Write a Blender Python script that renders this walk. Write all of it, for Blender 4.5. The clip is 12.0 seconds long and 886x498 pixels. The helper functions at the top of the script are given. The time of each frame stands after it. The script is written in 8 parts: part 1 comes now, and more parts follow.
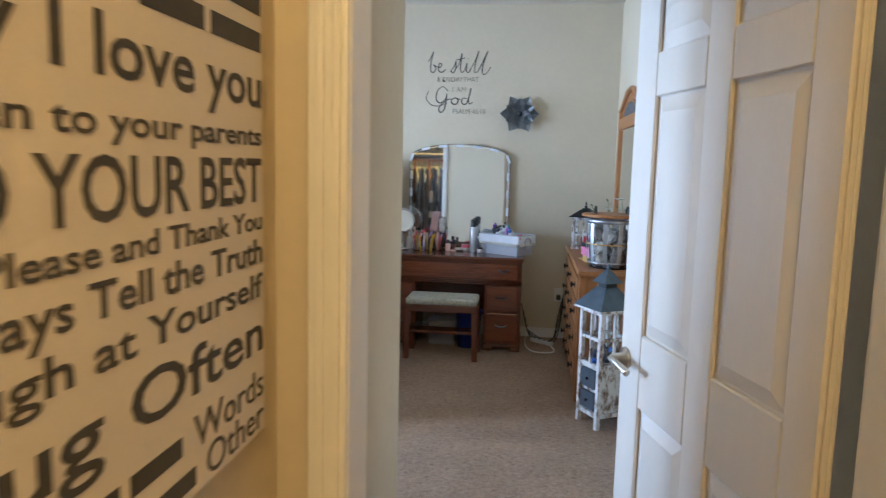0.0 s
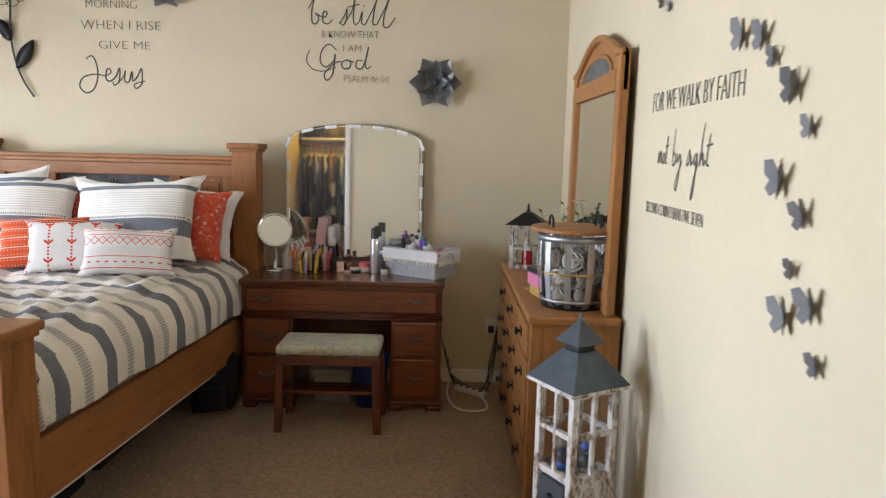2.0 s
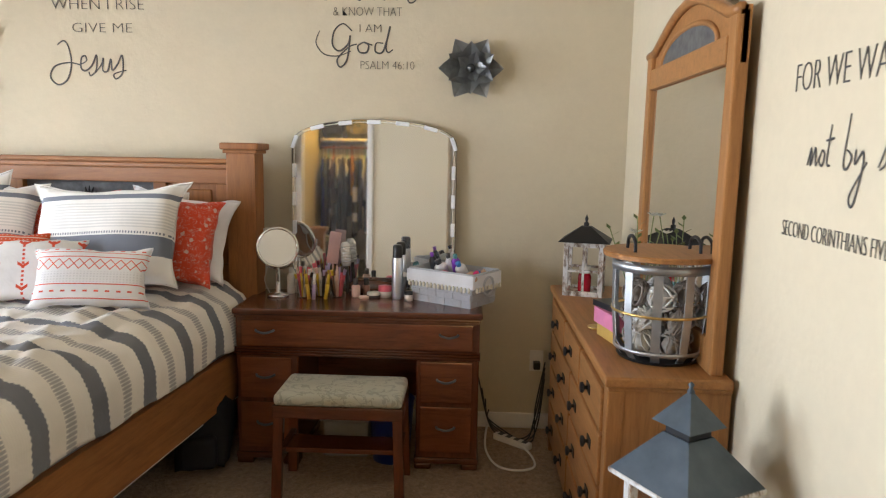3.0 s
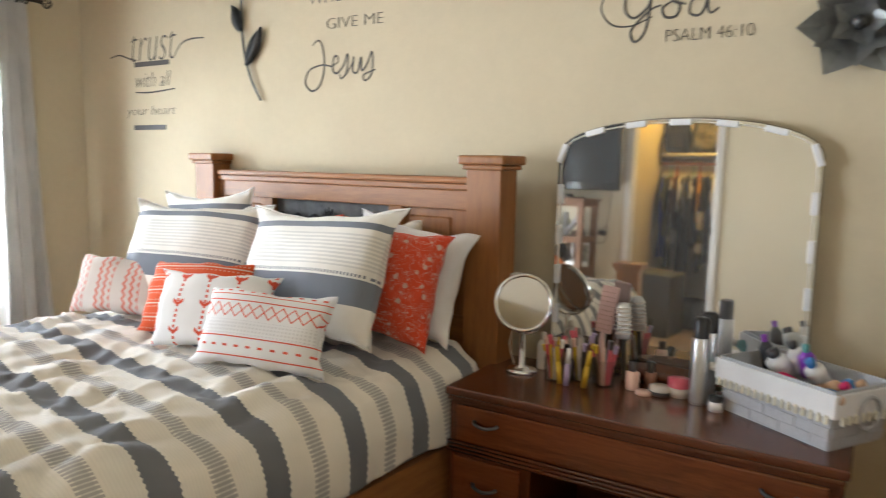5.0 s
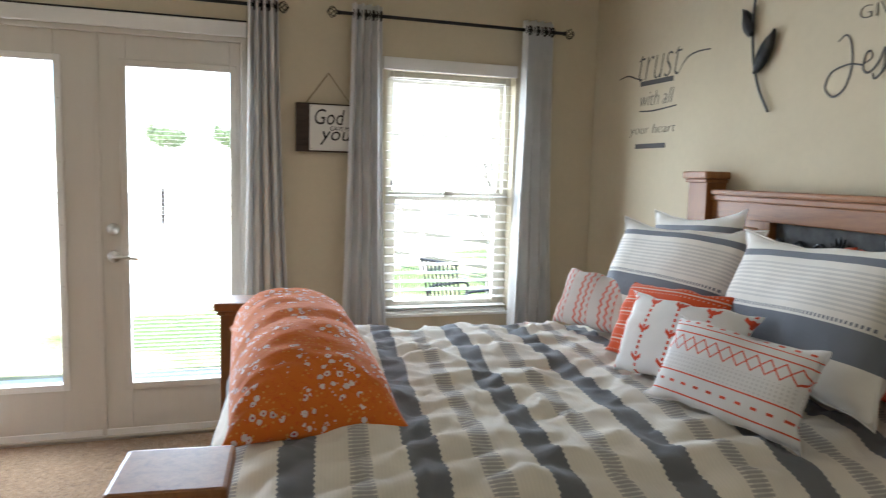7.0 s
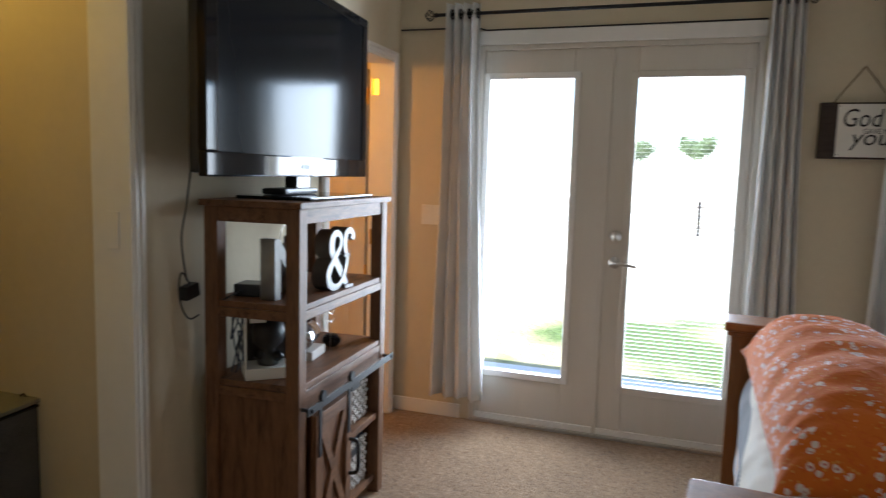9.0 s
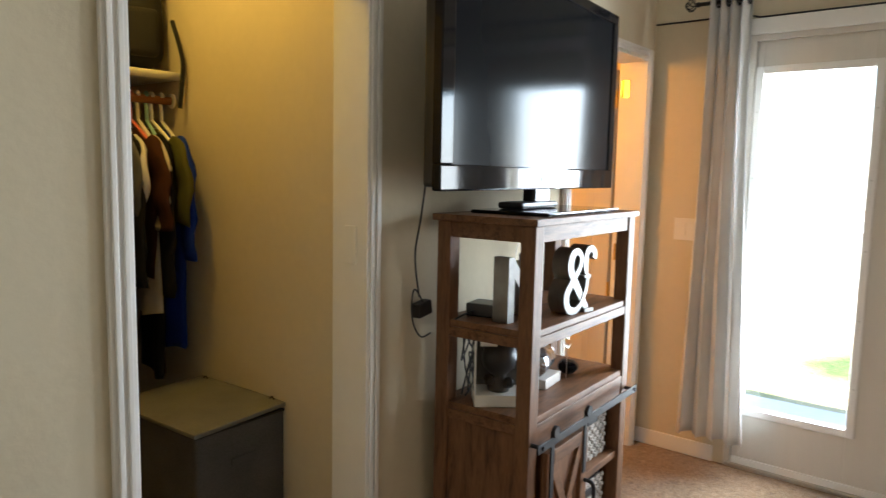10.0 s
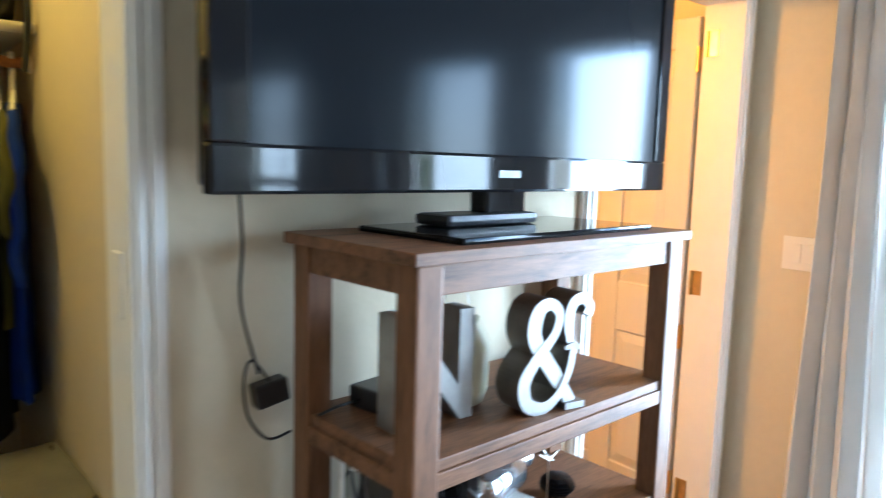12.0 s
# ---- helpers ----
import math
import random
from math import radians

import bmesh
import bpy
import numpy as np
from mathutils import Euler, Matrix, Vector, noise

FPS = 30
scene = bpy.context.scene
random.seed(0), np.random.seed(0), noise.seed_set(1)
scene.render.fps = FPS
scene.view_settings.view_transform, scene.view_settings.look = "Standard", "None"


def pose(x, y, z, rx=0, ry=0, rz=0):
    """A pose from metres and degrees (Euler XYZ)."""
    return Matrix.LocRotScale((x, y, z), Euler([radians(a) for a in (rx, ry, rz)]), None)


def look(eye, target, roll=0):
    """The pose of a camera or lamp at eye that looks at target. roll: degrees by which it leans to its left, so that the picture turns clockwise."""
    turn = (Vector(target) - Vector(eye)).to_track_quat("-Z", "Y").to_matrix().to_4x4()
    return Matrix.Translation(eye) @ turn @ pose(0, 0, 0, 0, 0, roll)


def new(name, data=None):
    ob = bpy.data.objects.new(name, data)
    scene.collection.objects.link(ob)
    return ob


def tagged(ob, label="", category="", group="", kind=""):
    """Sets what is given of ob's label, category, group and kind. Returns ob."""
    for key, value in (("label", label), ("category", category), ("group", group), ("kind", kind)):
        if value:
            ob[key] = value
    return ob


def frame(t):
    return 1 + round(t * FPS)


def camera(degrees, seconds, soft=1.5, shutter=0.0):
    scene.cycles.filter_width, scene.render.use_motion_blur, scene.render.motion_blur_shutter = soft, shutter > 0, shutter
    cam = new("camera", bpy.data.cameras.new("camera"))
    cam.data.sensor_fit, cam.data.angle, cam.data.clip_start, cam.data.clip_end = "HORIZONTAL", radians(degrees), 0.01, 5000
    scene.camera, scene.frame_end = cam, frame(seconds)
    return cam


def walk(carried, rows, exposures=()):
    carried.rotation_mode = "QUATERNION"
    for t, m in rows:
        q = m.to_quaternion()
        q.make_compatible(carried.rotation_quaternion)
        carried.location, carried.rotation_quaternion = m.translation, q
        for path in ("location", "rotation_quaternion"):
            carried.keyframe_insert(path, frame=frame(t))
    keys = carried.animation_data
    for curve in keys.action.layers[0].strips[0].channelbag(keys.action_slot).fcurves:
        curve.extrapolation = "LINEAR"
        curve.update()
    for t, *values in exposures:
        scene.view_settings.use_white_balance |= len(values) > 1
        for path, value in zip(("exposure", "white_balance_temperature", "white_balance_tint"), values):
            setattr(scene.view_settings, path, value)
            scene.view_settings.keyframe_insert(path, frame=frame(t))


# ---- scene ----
cam = camera(65.0, 12.0, soft=1.15, shutter=0.3)
PATH = [
    (0, (0.004, 0.13, 1.474), (-0.234, 2.101, 1.229), 1.4),
    (0.5, (0.039, 0.475, 1.466), (-0.036, 2.457, 1.208), 1.3),
    (1, (0.015, 0.903, 1.493), (0.022, 2.885, 1.228), 1.4),
    (1.5, (0.017, 1.325, 1.498), (0.056, 3.305, 1.221), 1.4),
    (2, (-0.019, 1.711, 1.483), (-0.023, 3.692, 1.205), 1.3),
    (2.5, (-0.069, 2.09, 1.495), (-0.118, 4.07, 1.22), 1.2),
    (2.7, (-0.082, 2.237, 1.485), (-0.146, 4.218, 1.21), 1.1),
    (4.3, (0.018, 3.292, 1.461), (-0.445, 5.222, 1.215), 0.9),
    (4.5, (0.027, 3.407, 1.462), (-0.608, 5.289, 1.223), 0.9),
    (5, (-0.014, 3.647, 1.472), (-1.061, 5.333, 1.229), 1.0),
    (5.5, (-0.06, 3.813, 1.483), (-1.446, 5.236, 1.248), 1.2),
    (6, (-0.094, 3.873, 1.479), (-1.718, 5.019, 1.256), 1.6),
    (6.5, (-0.108, 3.879, 1.471), (-1.887, 4.766, 1.25), 1.5),
    (6.7, (-0.111, 3.881, 1.467), (-1.944, 4.651, 1.249), 1.5),
    (8.3, (-0.151, 3.793, 1.449), (-2.131, 3.611, 1.233), 1.4),
    (8.5, (-0.173, 3.777, 1.452), (-2.135, 3.456, 1.235), 1.4),
    (9, (-0.241, 3.657, 1.446), (-2.12, 3.009, 1.228), 1.6),
    (9.5, (-0.332, 3.568, 1.46), (-2.077, 2.617, 1.237), 1.5),
    (10, (-0.456, 3.554, 1.47), (-2.002, 2.304, 1.25), 1.2),
    (10.5, (-0.656, 3.567, 1.464), (-1.984, 2.088, 1.246), 1.1),
    (11, (-0.9, 3.53, 1.464), (-2.032, 1.896, 1.245), 1.0),
    (11.5, (-1.209, 3.395, 1.473), (-2.324, 1.752, 1.248), 1.5),
    (11.8, (-1.436, 3.330, 1.471), (-2.635, 1.748, 1.230), 1.6),
    (12, (-1.601, 3.297, 1.468), (-2.872, 1.772, 1.229), 1.6),
]
EXPOSURES = [
    (0.0, 3.75, 4600, 10), (0.5, 3.78, 5400, 13), (1.0, 3.75, 5400, 12), (2.0, 3.68, 5850, 14), (2.7, 3.75, 6000, 14), (4.5, 3.88, 6050, 11), (5.5, 3.62, 6100, 10),
    (6.5, 3.25, 5850, 9), (8.5, 2.32, 5650, 10), (9.0, 2.38, 5650, 10), (9.5, 2.55, 5850, 9), (10.0, 3.02, 6000, 8), (10.5, 3.32, 6000, 7), (11.0, 3.5, 5900, 7), (11.5, 3.8, 5350, 5), (12.0, 3.77, 4850, 3),
]
walk(cam, [(t, look(eye, target, roll)) for t, eye, target, roll in PATH], EXPOSURES)

# ---- light ----
world = bpy.data.worlds.new("sky")
scene.world = world
world.use_nodes = True
wn = world.node_tree.nodes
sky = wn.new("ShaderNodeTexSky")
sky.sky_type = "NISHITA"
sky.sun_disc = False
sky.sun_elevation = radians(48)
sky.sun_rotation = radians(125)
world.node_tree.links.new(sky.outputs[0], wn["Background"].inputs[0])
wn["Background"].inputs[1].default_value = 0.12


def lamp(name, kind, m, power, color=(1, 1, 1), size=None, angle=None, radius=None):
    data = bpy.data.lights.new(name, kind)
    data.energy, data.color = power, color
    if size:
        data.shape, data.size, data.size_y = "RECTANGLE", size[0], size[1]
    if angle:
        data.angle = radians(angle)
    if radius:
        data.shadow_soft_size = radius
    ob = new(name, data)
    ob.matrix_world = m
    return ob


lamp("sun", "SUN", look((6, -4, 9), (0, 0, 0)), 4.0, (1.0, 0.94, 0.85), angle=0.5)
# daylight through the two glazed doors and the window
lamp("daylight_door_a", "AREA", look((-4.27, 2.82, 1.14), (-3, 2.82, 1.14)), 10, (0.90, 0.96, 1.0), size=(0.47, 1.66))
lamp("daylight_door_b", "AREA", look((-4.27, 3.65, 1.13), (-3, 3.65, 1.13)), 6.5, (0.90, 0.96, 1.0), size=(0.51, 1.66))
lamp("daylight_window", "AREA", look((-4.27, 5.155, 1.33), (-3, 5.155, 1.33)), 7.5, (0.90, 0.96, 1.0), size=(0.72, 1.36))
# warm ceiling bulbs of the hall, the closet and the bathroom
lamp("hall_bulb", "POINT", pose(0.1, -0.7, 2.5), 5.0, (1.0, 0.61, 0.19), radius=0.08)
lamp("closet_bulb", "POINT", pose(-1.5, 1.35, 2.55), 2.5, (1.0, 0.63, 0.12), radius=0.06)
lamp("bath_bulb", "POINT", pose(-2.55, 1.25, 2.1), 8, (1.0, 0.41, 0.05), radius=0.10)


# ---- materials ----
def nodes_of(name):
    m = bpy.data.materials.new(name)
    m.use_nodes = True
    t = m.node_tree
    return m, t, t.nodes["Principled BSDF"]


def add(t, kind, **values):
    n = t.nodes.new("ShaderNode" + kind)
    for k, v in values.items():
        n.inputs[k].default_value = v
    return n


def coords(t, kind="Object", scale=(1, 1, 1)):
    c = t.nodes.new("ShaderNodeTexCoord")
    m = t.nodes.new("ShaderNodeMapping")
    m.inputs["Scale"].default_value = scale
    t.links.new(c.outputs[kind], m.inputs[0])
    return m.outputs[0]


def ramp(t, source, stops):
    r = t.nodes.new("ShaderNodeValToRGB")
    e = r.color_ramp.elements
    while len(e) < len(stops):
        e.new(0.5)
    for el, (p, c) in zip(e, stops):
        el.position, el.color = p, (*c, 1)
    t.links.new(source, r.inputs[0])
    return r.outputs[0]


def shade(c, f):
    return tuple(min(1, v * f) for v in c)


def surface(name, color, rough=0.6, metal=0.0, grain=40.0, vary=0.12, bump=0.1, spots=3.0, stretch=(1, 1, 1), spec=0.5, depth=0.002, sheen=0.0):
    """Two scales of noise in the colour and a fine relief."""
    m, t, b = nodes_of(name)
    co = coords(t, "Object", stretch)
    n1 = add(t, "TexNoise", Scale=grain, Detail=6.0, Roughness=0.6)
    n2 = add(t, "TexNoise", Scale=spots, Detail=3.0)
    t.links.new(co, n1.inputs[0])
    t.links.new(co, n2.inputs[0])
    mix = t.nodes.new("ShaderNodeMath")
    mix.operation = "ADD"
    t.links.new(n1.outputs[0], mix.inputs[0])
    t.links.new(n2.outputs[0], mix.inputs[1])
    half = t.nodes.new("ShaderNodeMath")
    half.operation = "MULTIPLY"
    half.inputs[1].default_value = 0.5
    t.links.new(mix.outputs[0], half.inputs[0])
    col = ramp(t, half.outputs[0], [(0.3, shade(color, 1 - vary)), (0.7, shade(color, 1 + vary))])
    t.links.new(col, b.inputs["Base Color"])
    b.inputs["Roughness"].default_value = rough
    b.inputs["Metallic"].default_value = metal
    b.inputs["Specular IOR Level"].default_value = spec
    b.inputs["Sheen Weight"].default_value = sheen
    if bump:
        bp = add(t, "Bump", Strength=bump, Distance=depth)
        t.links.new(n1.outputs[0], bp.inputs["Height"])
        t.links.new(bp.outputs[0], b.inputs["Normal"])
    return m


WALL = surface("wall_paint", (0.60, 0.527, 0.385), 0.85, grain=28, vary=0.04, bump=0.35, depth=0.004, spec=0.2)
CEIL = surface("ceiling_paint", (0.66, 0.60, 0.50), 0.9, grain=30, vary=0.03, bump=0.4, depth=0.004, spec=0.2)
WHITE = surface("white_trim_paint", (0.78, 0.76, 0.72), 0.45, grain=15, vary=0.04, bump=0.05)
DOORPAINT = surface("beige_door_paint", (0.62, 0.58, 0.51), 0.5, grain=60, vary=0.04, bump=0.08, stretch=(6, 6, 1))


def carpet_material():
    m, t, b = nodes_of("carpet_pile")
    co = coords(t)
    fine = add(t, "TexNoise", Scale=210.0, Detail=4.0, Roughness=0.7)
    tuft = add(t, "TexNoise", Scale=42.0, Detail=6.0, Roughness=0.7, Distortion=0.8)
    tread = add(t, "TexNoise", Scale=2.6, Detail=3.0, Distortion=0.6)
    for k in (fine, tuft, tread):
        t.links.new(co, k.inputs[0])
    c1 = ramp(t, tuft.outputs[0], [(0.30, (0.19, 0.115, 0.060)), (0.50, (0.36, 0.232, 0.130)), (0.72, (0.52, 0.36, 0.22))])
    c2 = ramp(t, tread.outputs[0], [(0.35, (0.84, 0.84, 0.84)), (0.65, (1, 1, 1))])
    mx = t.nodes.new("ShaderNodeMix")
    mx.data_type, mx.blend_type = "RGBA", "MULTIPLY"
    mx.inputs[0].default_value = 1.0
    t.links.new(c1, mx.inputs[6])
    t.links.new(c2, mx.inputs[7])
    t.links.new(mx.outputs[2], b.inputs["Base Color"])
    b.inputs["Roughness"].default_value = 1.0
    b.inputs["Specular IOR Level"].default_value = 0.1
    b.inputs["Sheen Weight"].default_value = 0.25
    b1 = add(t, "Bump", Strength=0.8, Distance=0.006)
    b2 = add(t, "Bump", Strength=1.0, Distance=0.018)
    t.links.new(fine.outputs[0], b1.inputs["Height"])
    t.links.new(tuft.outputs[0], b2.inputs["Height"])
    t.links.new(b1.outputs[0], b2.inputs["Normal"])
    t.links.new(b2.outputs[0], b.inputs["Normal"])
    return m


CARPET = carpet_material()


def wood(name, color, rough=0.4, stretch=(1.5, 14, 14), dark=0.55, coat=0.0):
    """Grain runs along the object's x by default."""
    m, t, b = nodes_of(name)
    co = coords(t, "Object", stretch)
    n1 = add(t, "TexNoise", Scale=2.2, Detail=8.0, Roughness=0.62, Distortion=0.6)
    n2 = add(t, "TexNoise", Scale=9.0, Detail=5.0, Roughness=0.7)
    t.links.new(co, n1.inputs[0])
    t.links.new(co, n2.inputs[0])
    mx = t.nodes.new("ShaderNodeMix")
    mx.data_type = "RGBA"
    mx.inputs[0].default_value = 0.35
    c1 = ramp(t, n1.outputs[0], [(0.3, shade(color, dark)), (0.5, color), (0.72, shade(color, 1.25))])
    c2 = ramp(t, n2.outputs[0], [(0.35, shade(color, dark)), (0.65, shade(color, 1.15))])
    t.links.new(c1, mx.inputs[6])
    t.links.new(c2, mx.inputs[7])
    t.links.new(mx.outputs[2], b.inputs["Base Color"])
    b.inputs["Roughness"].default_value = rough
    b.inputs["Specular IOR Level"].default_value = 0.5 if coat else 0.28
    b.inputs["Coat Weight"].default_value = coat
    b.inputs["Coat Roughness"].default_value = 0.15
    bp = add(t, "Bump", Strength=0.12, Distance=0.001)
    t.links.new(n2.outputs[0], bp.inputs["Height"])
    t.links.new(bp.outputs[0], b.inputs["Normal"])
    return m


PINE = wood("honey_pine_x", (0.30, 0.125, 0.04), 0.42, dark=0.6)
PINE_Z = wood("honey_pine_z", (0.30, 0.125, 0.04), 0.42, (14, 14, 1.5), 0.6)
PINE_Y = wood("honey_pine_y", (0.30, 0.125, 0.04), 0.42, (14, 1.5, 14), 0.6)
OAK_Z = wood("golden_oak_z", (0.34, 0.155, 0.05), 0.42, (18, 18, 1.5), 0.62)
OAK_Y = wood("golden_oak_y", (0.34, 0.155, 0.05), 0.42, (18, 1.5, 18), 0.62)
MAHOG = wood("mahogany_x", (0.105, 0.030, 0.012), 0.26, (1.5, 12, 12), 0.5, 0.4)
MAHOG_Z = wood("mahogany_z", (0.12, 0.034, 0.013), 0.26, (12, 12, 1.5), 0.5, 0.4)
DRAWERW = wood("mahogany_drawer", (0.16, 0.045, 0.015), 0.25, (1.5, 12, 12), 0.55, 0.4)
WALNUT = wood("brown_stained_pine_x", (0.19, 0.090, 0.042), 0.5, (2, 14, 14), 0.22)
WALNUT_Z = wood("brown_stained_pine_z", (0.19, 0.090, 0.042), 0.5, (14, 14, 2), 0.22)


# ---- mesh helpers ----
def emit(name, bm, mat, parent=None, label="", smooth=False):
    me = bpy.data.meshes.new(name)
    bm.normal_update()
    if smooth:
        for fc in bm.faces:
            fc.smooth = True
    bm.to_mesh(me)
    bm.free()
    for k in mat if isinstance(mat, (list, tuple)) else [mat]:
        me.materials.append(k)
    ob = new(name, me)
    if parent:
        ob.parent = parent
    if label:
        ob["label"] = label
    return ob


def part(name, bm, mat, parent, label="", smooth=False):
    return emit(name, bm, mat, parent, label, smooth)


def thing(name, m, label, category, group=""):
    ob = new(name)
    ob.matrix_world = m
    return tagged(ob, label, category, group)


def setting(name, bm, mat, label="", category=""):
    return tagged(emit(name, bm, mat), label, category, kind="structure")


def box(lo, hi, bev=0.0, bm=None, segs=2):
    """An axis-aligned block with softened edges."""
    b = bmesh.new()
    bmesh.ops.create_cube(b, size=1)
    for v in b.verts:
        v.co = Vector([lo[i] + (v.co[i] + 0.5) * (hi[i] - lo[i]) for i in range(3)])
    if bev:
        bmesh.ops.bevel(b, geom=b.edges[:], offset=min(bev, 0.45 * min(abs(hi[i] - lo[i]) for i in range(3))), segments=segs, affect="EDGES", profile=0.6)
    return join(bm, b)


def join(bm, other):
    if bm is None:
        return other
    me = bpy.data.meshes.new("t")
    other.to_mesh(me)
    other.free()
    bm.from_mesh(me)
    bpy.data.meshes.remove(me)
    return bm


def lathe(profile, segs=32, bm=None, at=(0, 0, 0), caps=True):
    """A turned body: (radius, height) pairs about z."""
    b = bmesh.new()
    rings = []
    for r, z in profile:
        rings.append([b.verts.new((at[0] + r * math.cos(a), at[1] + r * math.sin(a), at[2] + z)) for a in (2 * math.pi * i / segs for i in range(segs))])
    for a, c in zip(rings, rings[1:]):
        for i in range(segs):
            b.faces.new((a[i], a[(i + 1) % segs], c[(i + 1) % segs], c[i]))
    if caps:
        b.faces.new(rings[0][::-1])
        b.faces.new(rings[-1])
    return join(bm, b)


def tube(points, r, segs=8, bm=None, closed=False):
    """A round rod that follows points."""
    pts = [Vector(p) for p in points]
    b = bmesh.new()
    rings = []
    n = len(pts)
    up = Vector((0.13, 0.29, 0.95))
    for i, p in enumerate(pts):
        d = (pts[(i + 1) % n] - pts[i - 1]) if closed else (pts[min(i + 1, n - 1)] - pts[max(i - 1, 0)])
        d.normalize()
        side = d.cross(up)
        if side.length < 1e-3:
            side = d.cross(Vector((1, 0, 0)))
        side.normalize()
        up = side.cross(d)
        rr = r[i] if isinstance(r, (list, tuple)) else r
        rings.append([b.verts.new(p + rr * (math.cos(a) * side + math.sin(a) * up)) for a in (2 * math.pi * k / segs for k in range(segs))])
    pairs = list(zip(rings, rings[1:])) + ([(rings[-1], rings[0])] if closed else [])
    for a, c in pairs:
        for k in range(segs):
            b.faces.new((a[k], a[(k + 1) % segs], c[(k + 1) % segs], c[k]))
    if not closed:
        b.faces.new(rings[0][::-1])
        b.faces.new(rings[-1])
    return join(bm, b)


def smooth_line(points, steps=8, closed=False):
    """Catmull-Rom through points."""
    p = [Vector(q) for q in points]
    n = len(p)
    out = []
    for i in range(n if closed else n - 1):
        a, b, c, d = (p[(i - 1) % n] if closed or i else p[0]), p[i], p[(i + 1) % n], (p[(i + 2) % n] if closed or i + 2 < n else p[-1])
        for k in range(steps):
            u = k / steps
            out.append(0.5 * ((2 * b) + (c - a) * u + (2 * a - 5 * b + 4 * c - d) * u * u + (3 * b - a - 3 * c + d) * u ** 3))
    if not closed:
        out.append(p[-1])
    return out


def slab(outline, depth, bev=0.0, bm=None):
    """A plate: outline in x and z, its thickness from y = 0 to depth."""
    b = bmesh.new()
    front = [b.verts.new((x, 0, z)) for x, z in outline]
    face = b.faces.new(front)
    if face.normal.y > 0:
        face.normal_flip()
    out = bmesh.ops.extrude_face_region(b, geom=[face])
    bmesh.ops.translate(b, vec=(0, depth, 0), verts=[v for v in out["geom"] if isinstance(v, bmesh.types.BMVert)])
    bmesh.ops.recalc_face_normals(b, faces=b.faces[:])
    if bev:
        bmesh.ops.bevel(b, geom=[e for e in b.edges if abs(e.verts[0].co.y - e.verts[1].co.y) < 1e-6], offset=bev, segments=1, affect="EDGES")
    return join(bm, b)


def move(bm, m):
    bmesh.ops.transform(bm, matrix=m, verts=bm.verts[:])
    return bm


# ---- the shell of the rooms ----
XL, XR, YB, YH, CZ = -4.07, 0.71, 2.04, 6.087, 2.79
HALL_L, HALL_R = -0.385, 0.66
setting("floor", box((-4.3, -3.0, -0.12), (0.95, 6.3, 0.0)), CARPET, "tan cut-pile carpet with footprints and soft pile", "carpet")
setting("ceiling", box((-4.3, -3.0, CZ), (0.95, 6.3, CZ + 0.12)), CEIL, "beige textured ceiling", "ceiling")
setting("wall_north", box((XL - 0.15, YH, 0), (XR + 0.15, YH + 0.15, CZ)), WALL, "tan painted wall with lettering decals", "wall")
setting("wall_east", box((XR, 1.29, 0), (XR + 0.15, YH, CZ)), WALL, "tan painted wall with lettering and butterfly decals", "wall")


def wall_with_holes(name, axis, at, thick, lo, hi, holes, label):
    """A wall along x or y with openings (a0, a1, z0, z1); at is its room face."""
    cuts = sorted({lo, hi, *(h[0] for h in holes), *(h[1] for h in holes)})
    bm = bmesh.new()
    for a, b in zip(cuts, cuts[1:]):
        spans = [(0.0, CZ)]
        for h in holes:
            if h[0] <= a and b <= h[1]:
                spans = [s for z0, z1 in spans for s in ((z0, min(z1, h[2])), (max(z0, h[3]), z1)) if s[1] - s[0] > 1e-6]
        for z0, z1 in spans:
            if axis == "x":
                box((a, at, z0), (b, at + thick, z1), bm=bm)
            else:
                box((at, a, z0), (at + thick, b, z1), bm=bm)
    bmesh.ops.remove_doubles(bm, verts=bm.verts[:], dist=1e-5)
    return setting(name, bm, WALL, label, "wall")


FD = (2.52, 3.99, 0.0, 2.16)
WIN = (4.76, 5.55, 0.61, 2.05)
wall_with_holes("wall_west", "y", XL - 0.15, 0.15, 1.0, YH, [FD, WIN], "tan painted outer wall with doors and a window")
CLOSET = (-1.963, -1.2, 0.0, 2.08)
BATH = (-3.98, -3.18, 0.0, 2.08)
wall_with_holes("wall_south", "x", YB - 0.12, 0.12, XL, -0.345, [CLOSET, BATH], "tan painted wall beside the closet")
setting("wall_vestibule", box((-0.465, 1.29, 0), (-0.345, YB - 0.12, CZ)), WALL, "tan painted wall at the entry", "wall")
wall_with_holes("wall_hall", "x", 1.17, 0.12, -0.485, XR + 0.15, [(-0.285, 0.575, 0.0, 2.06)], "tan painted wall round the bedroom door")
setting("wall_hall_left", box((HALL_L - 0.1, -3.0, 0), (HALL_L, 1.17, CZ)), WALL, "tan painted hall wall", "wall")
setting("wall_hall_right", box((HALL_R, -3.0, 0), (HALL_R + 0.1, 1.17, CZ)), WALL, "tan painted hall wall", "wall")
setting("wall_hall_end", box((HALL_L - 0.1, -3.1, 0), (HALL_R + 0.1, -3.0, CZ)), WALL, "tan painted hall wall", "wall")
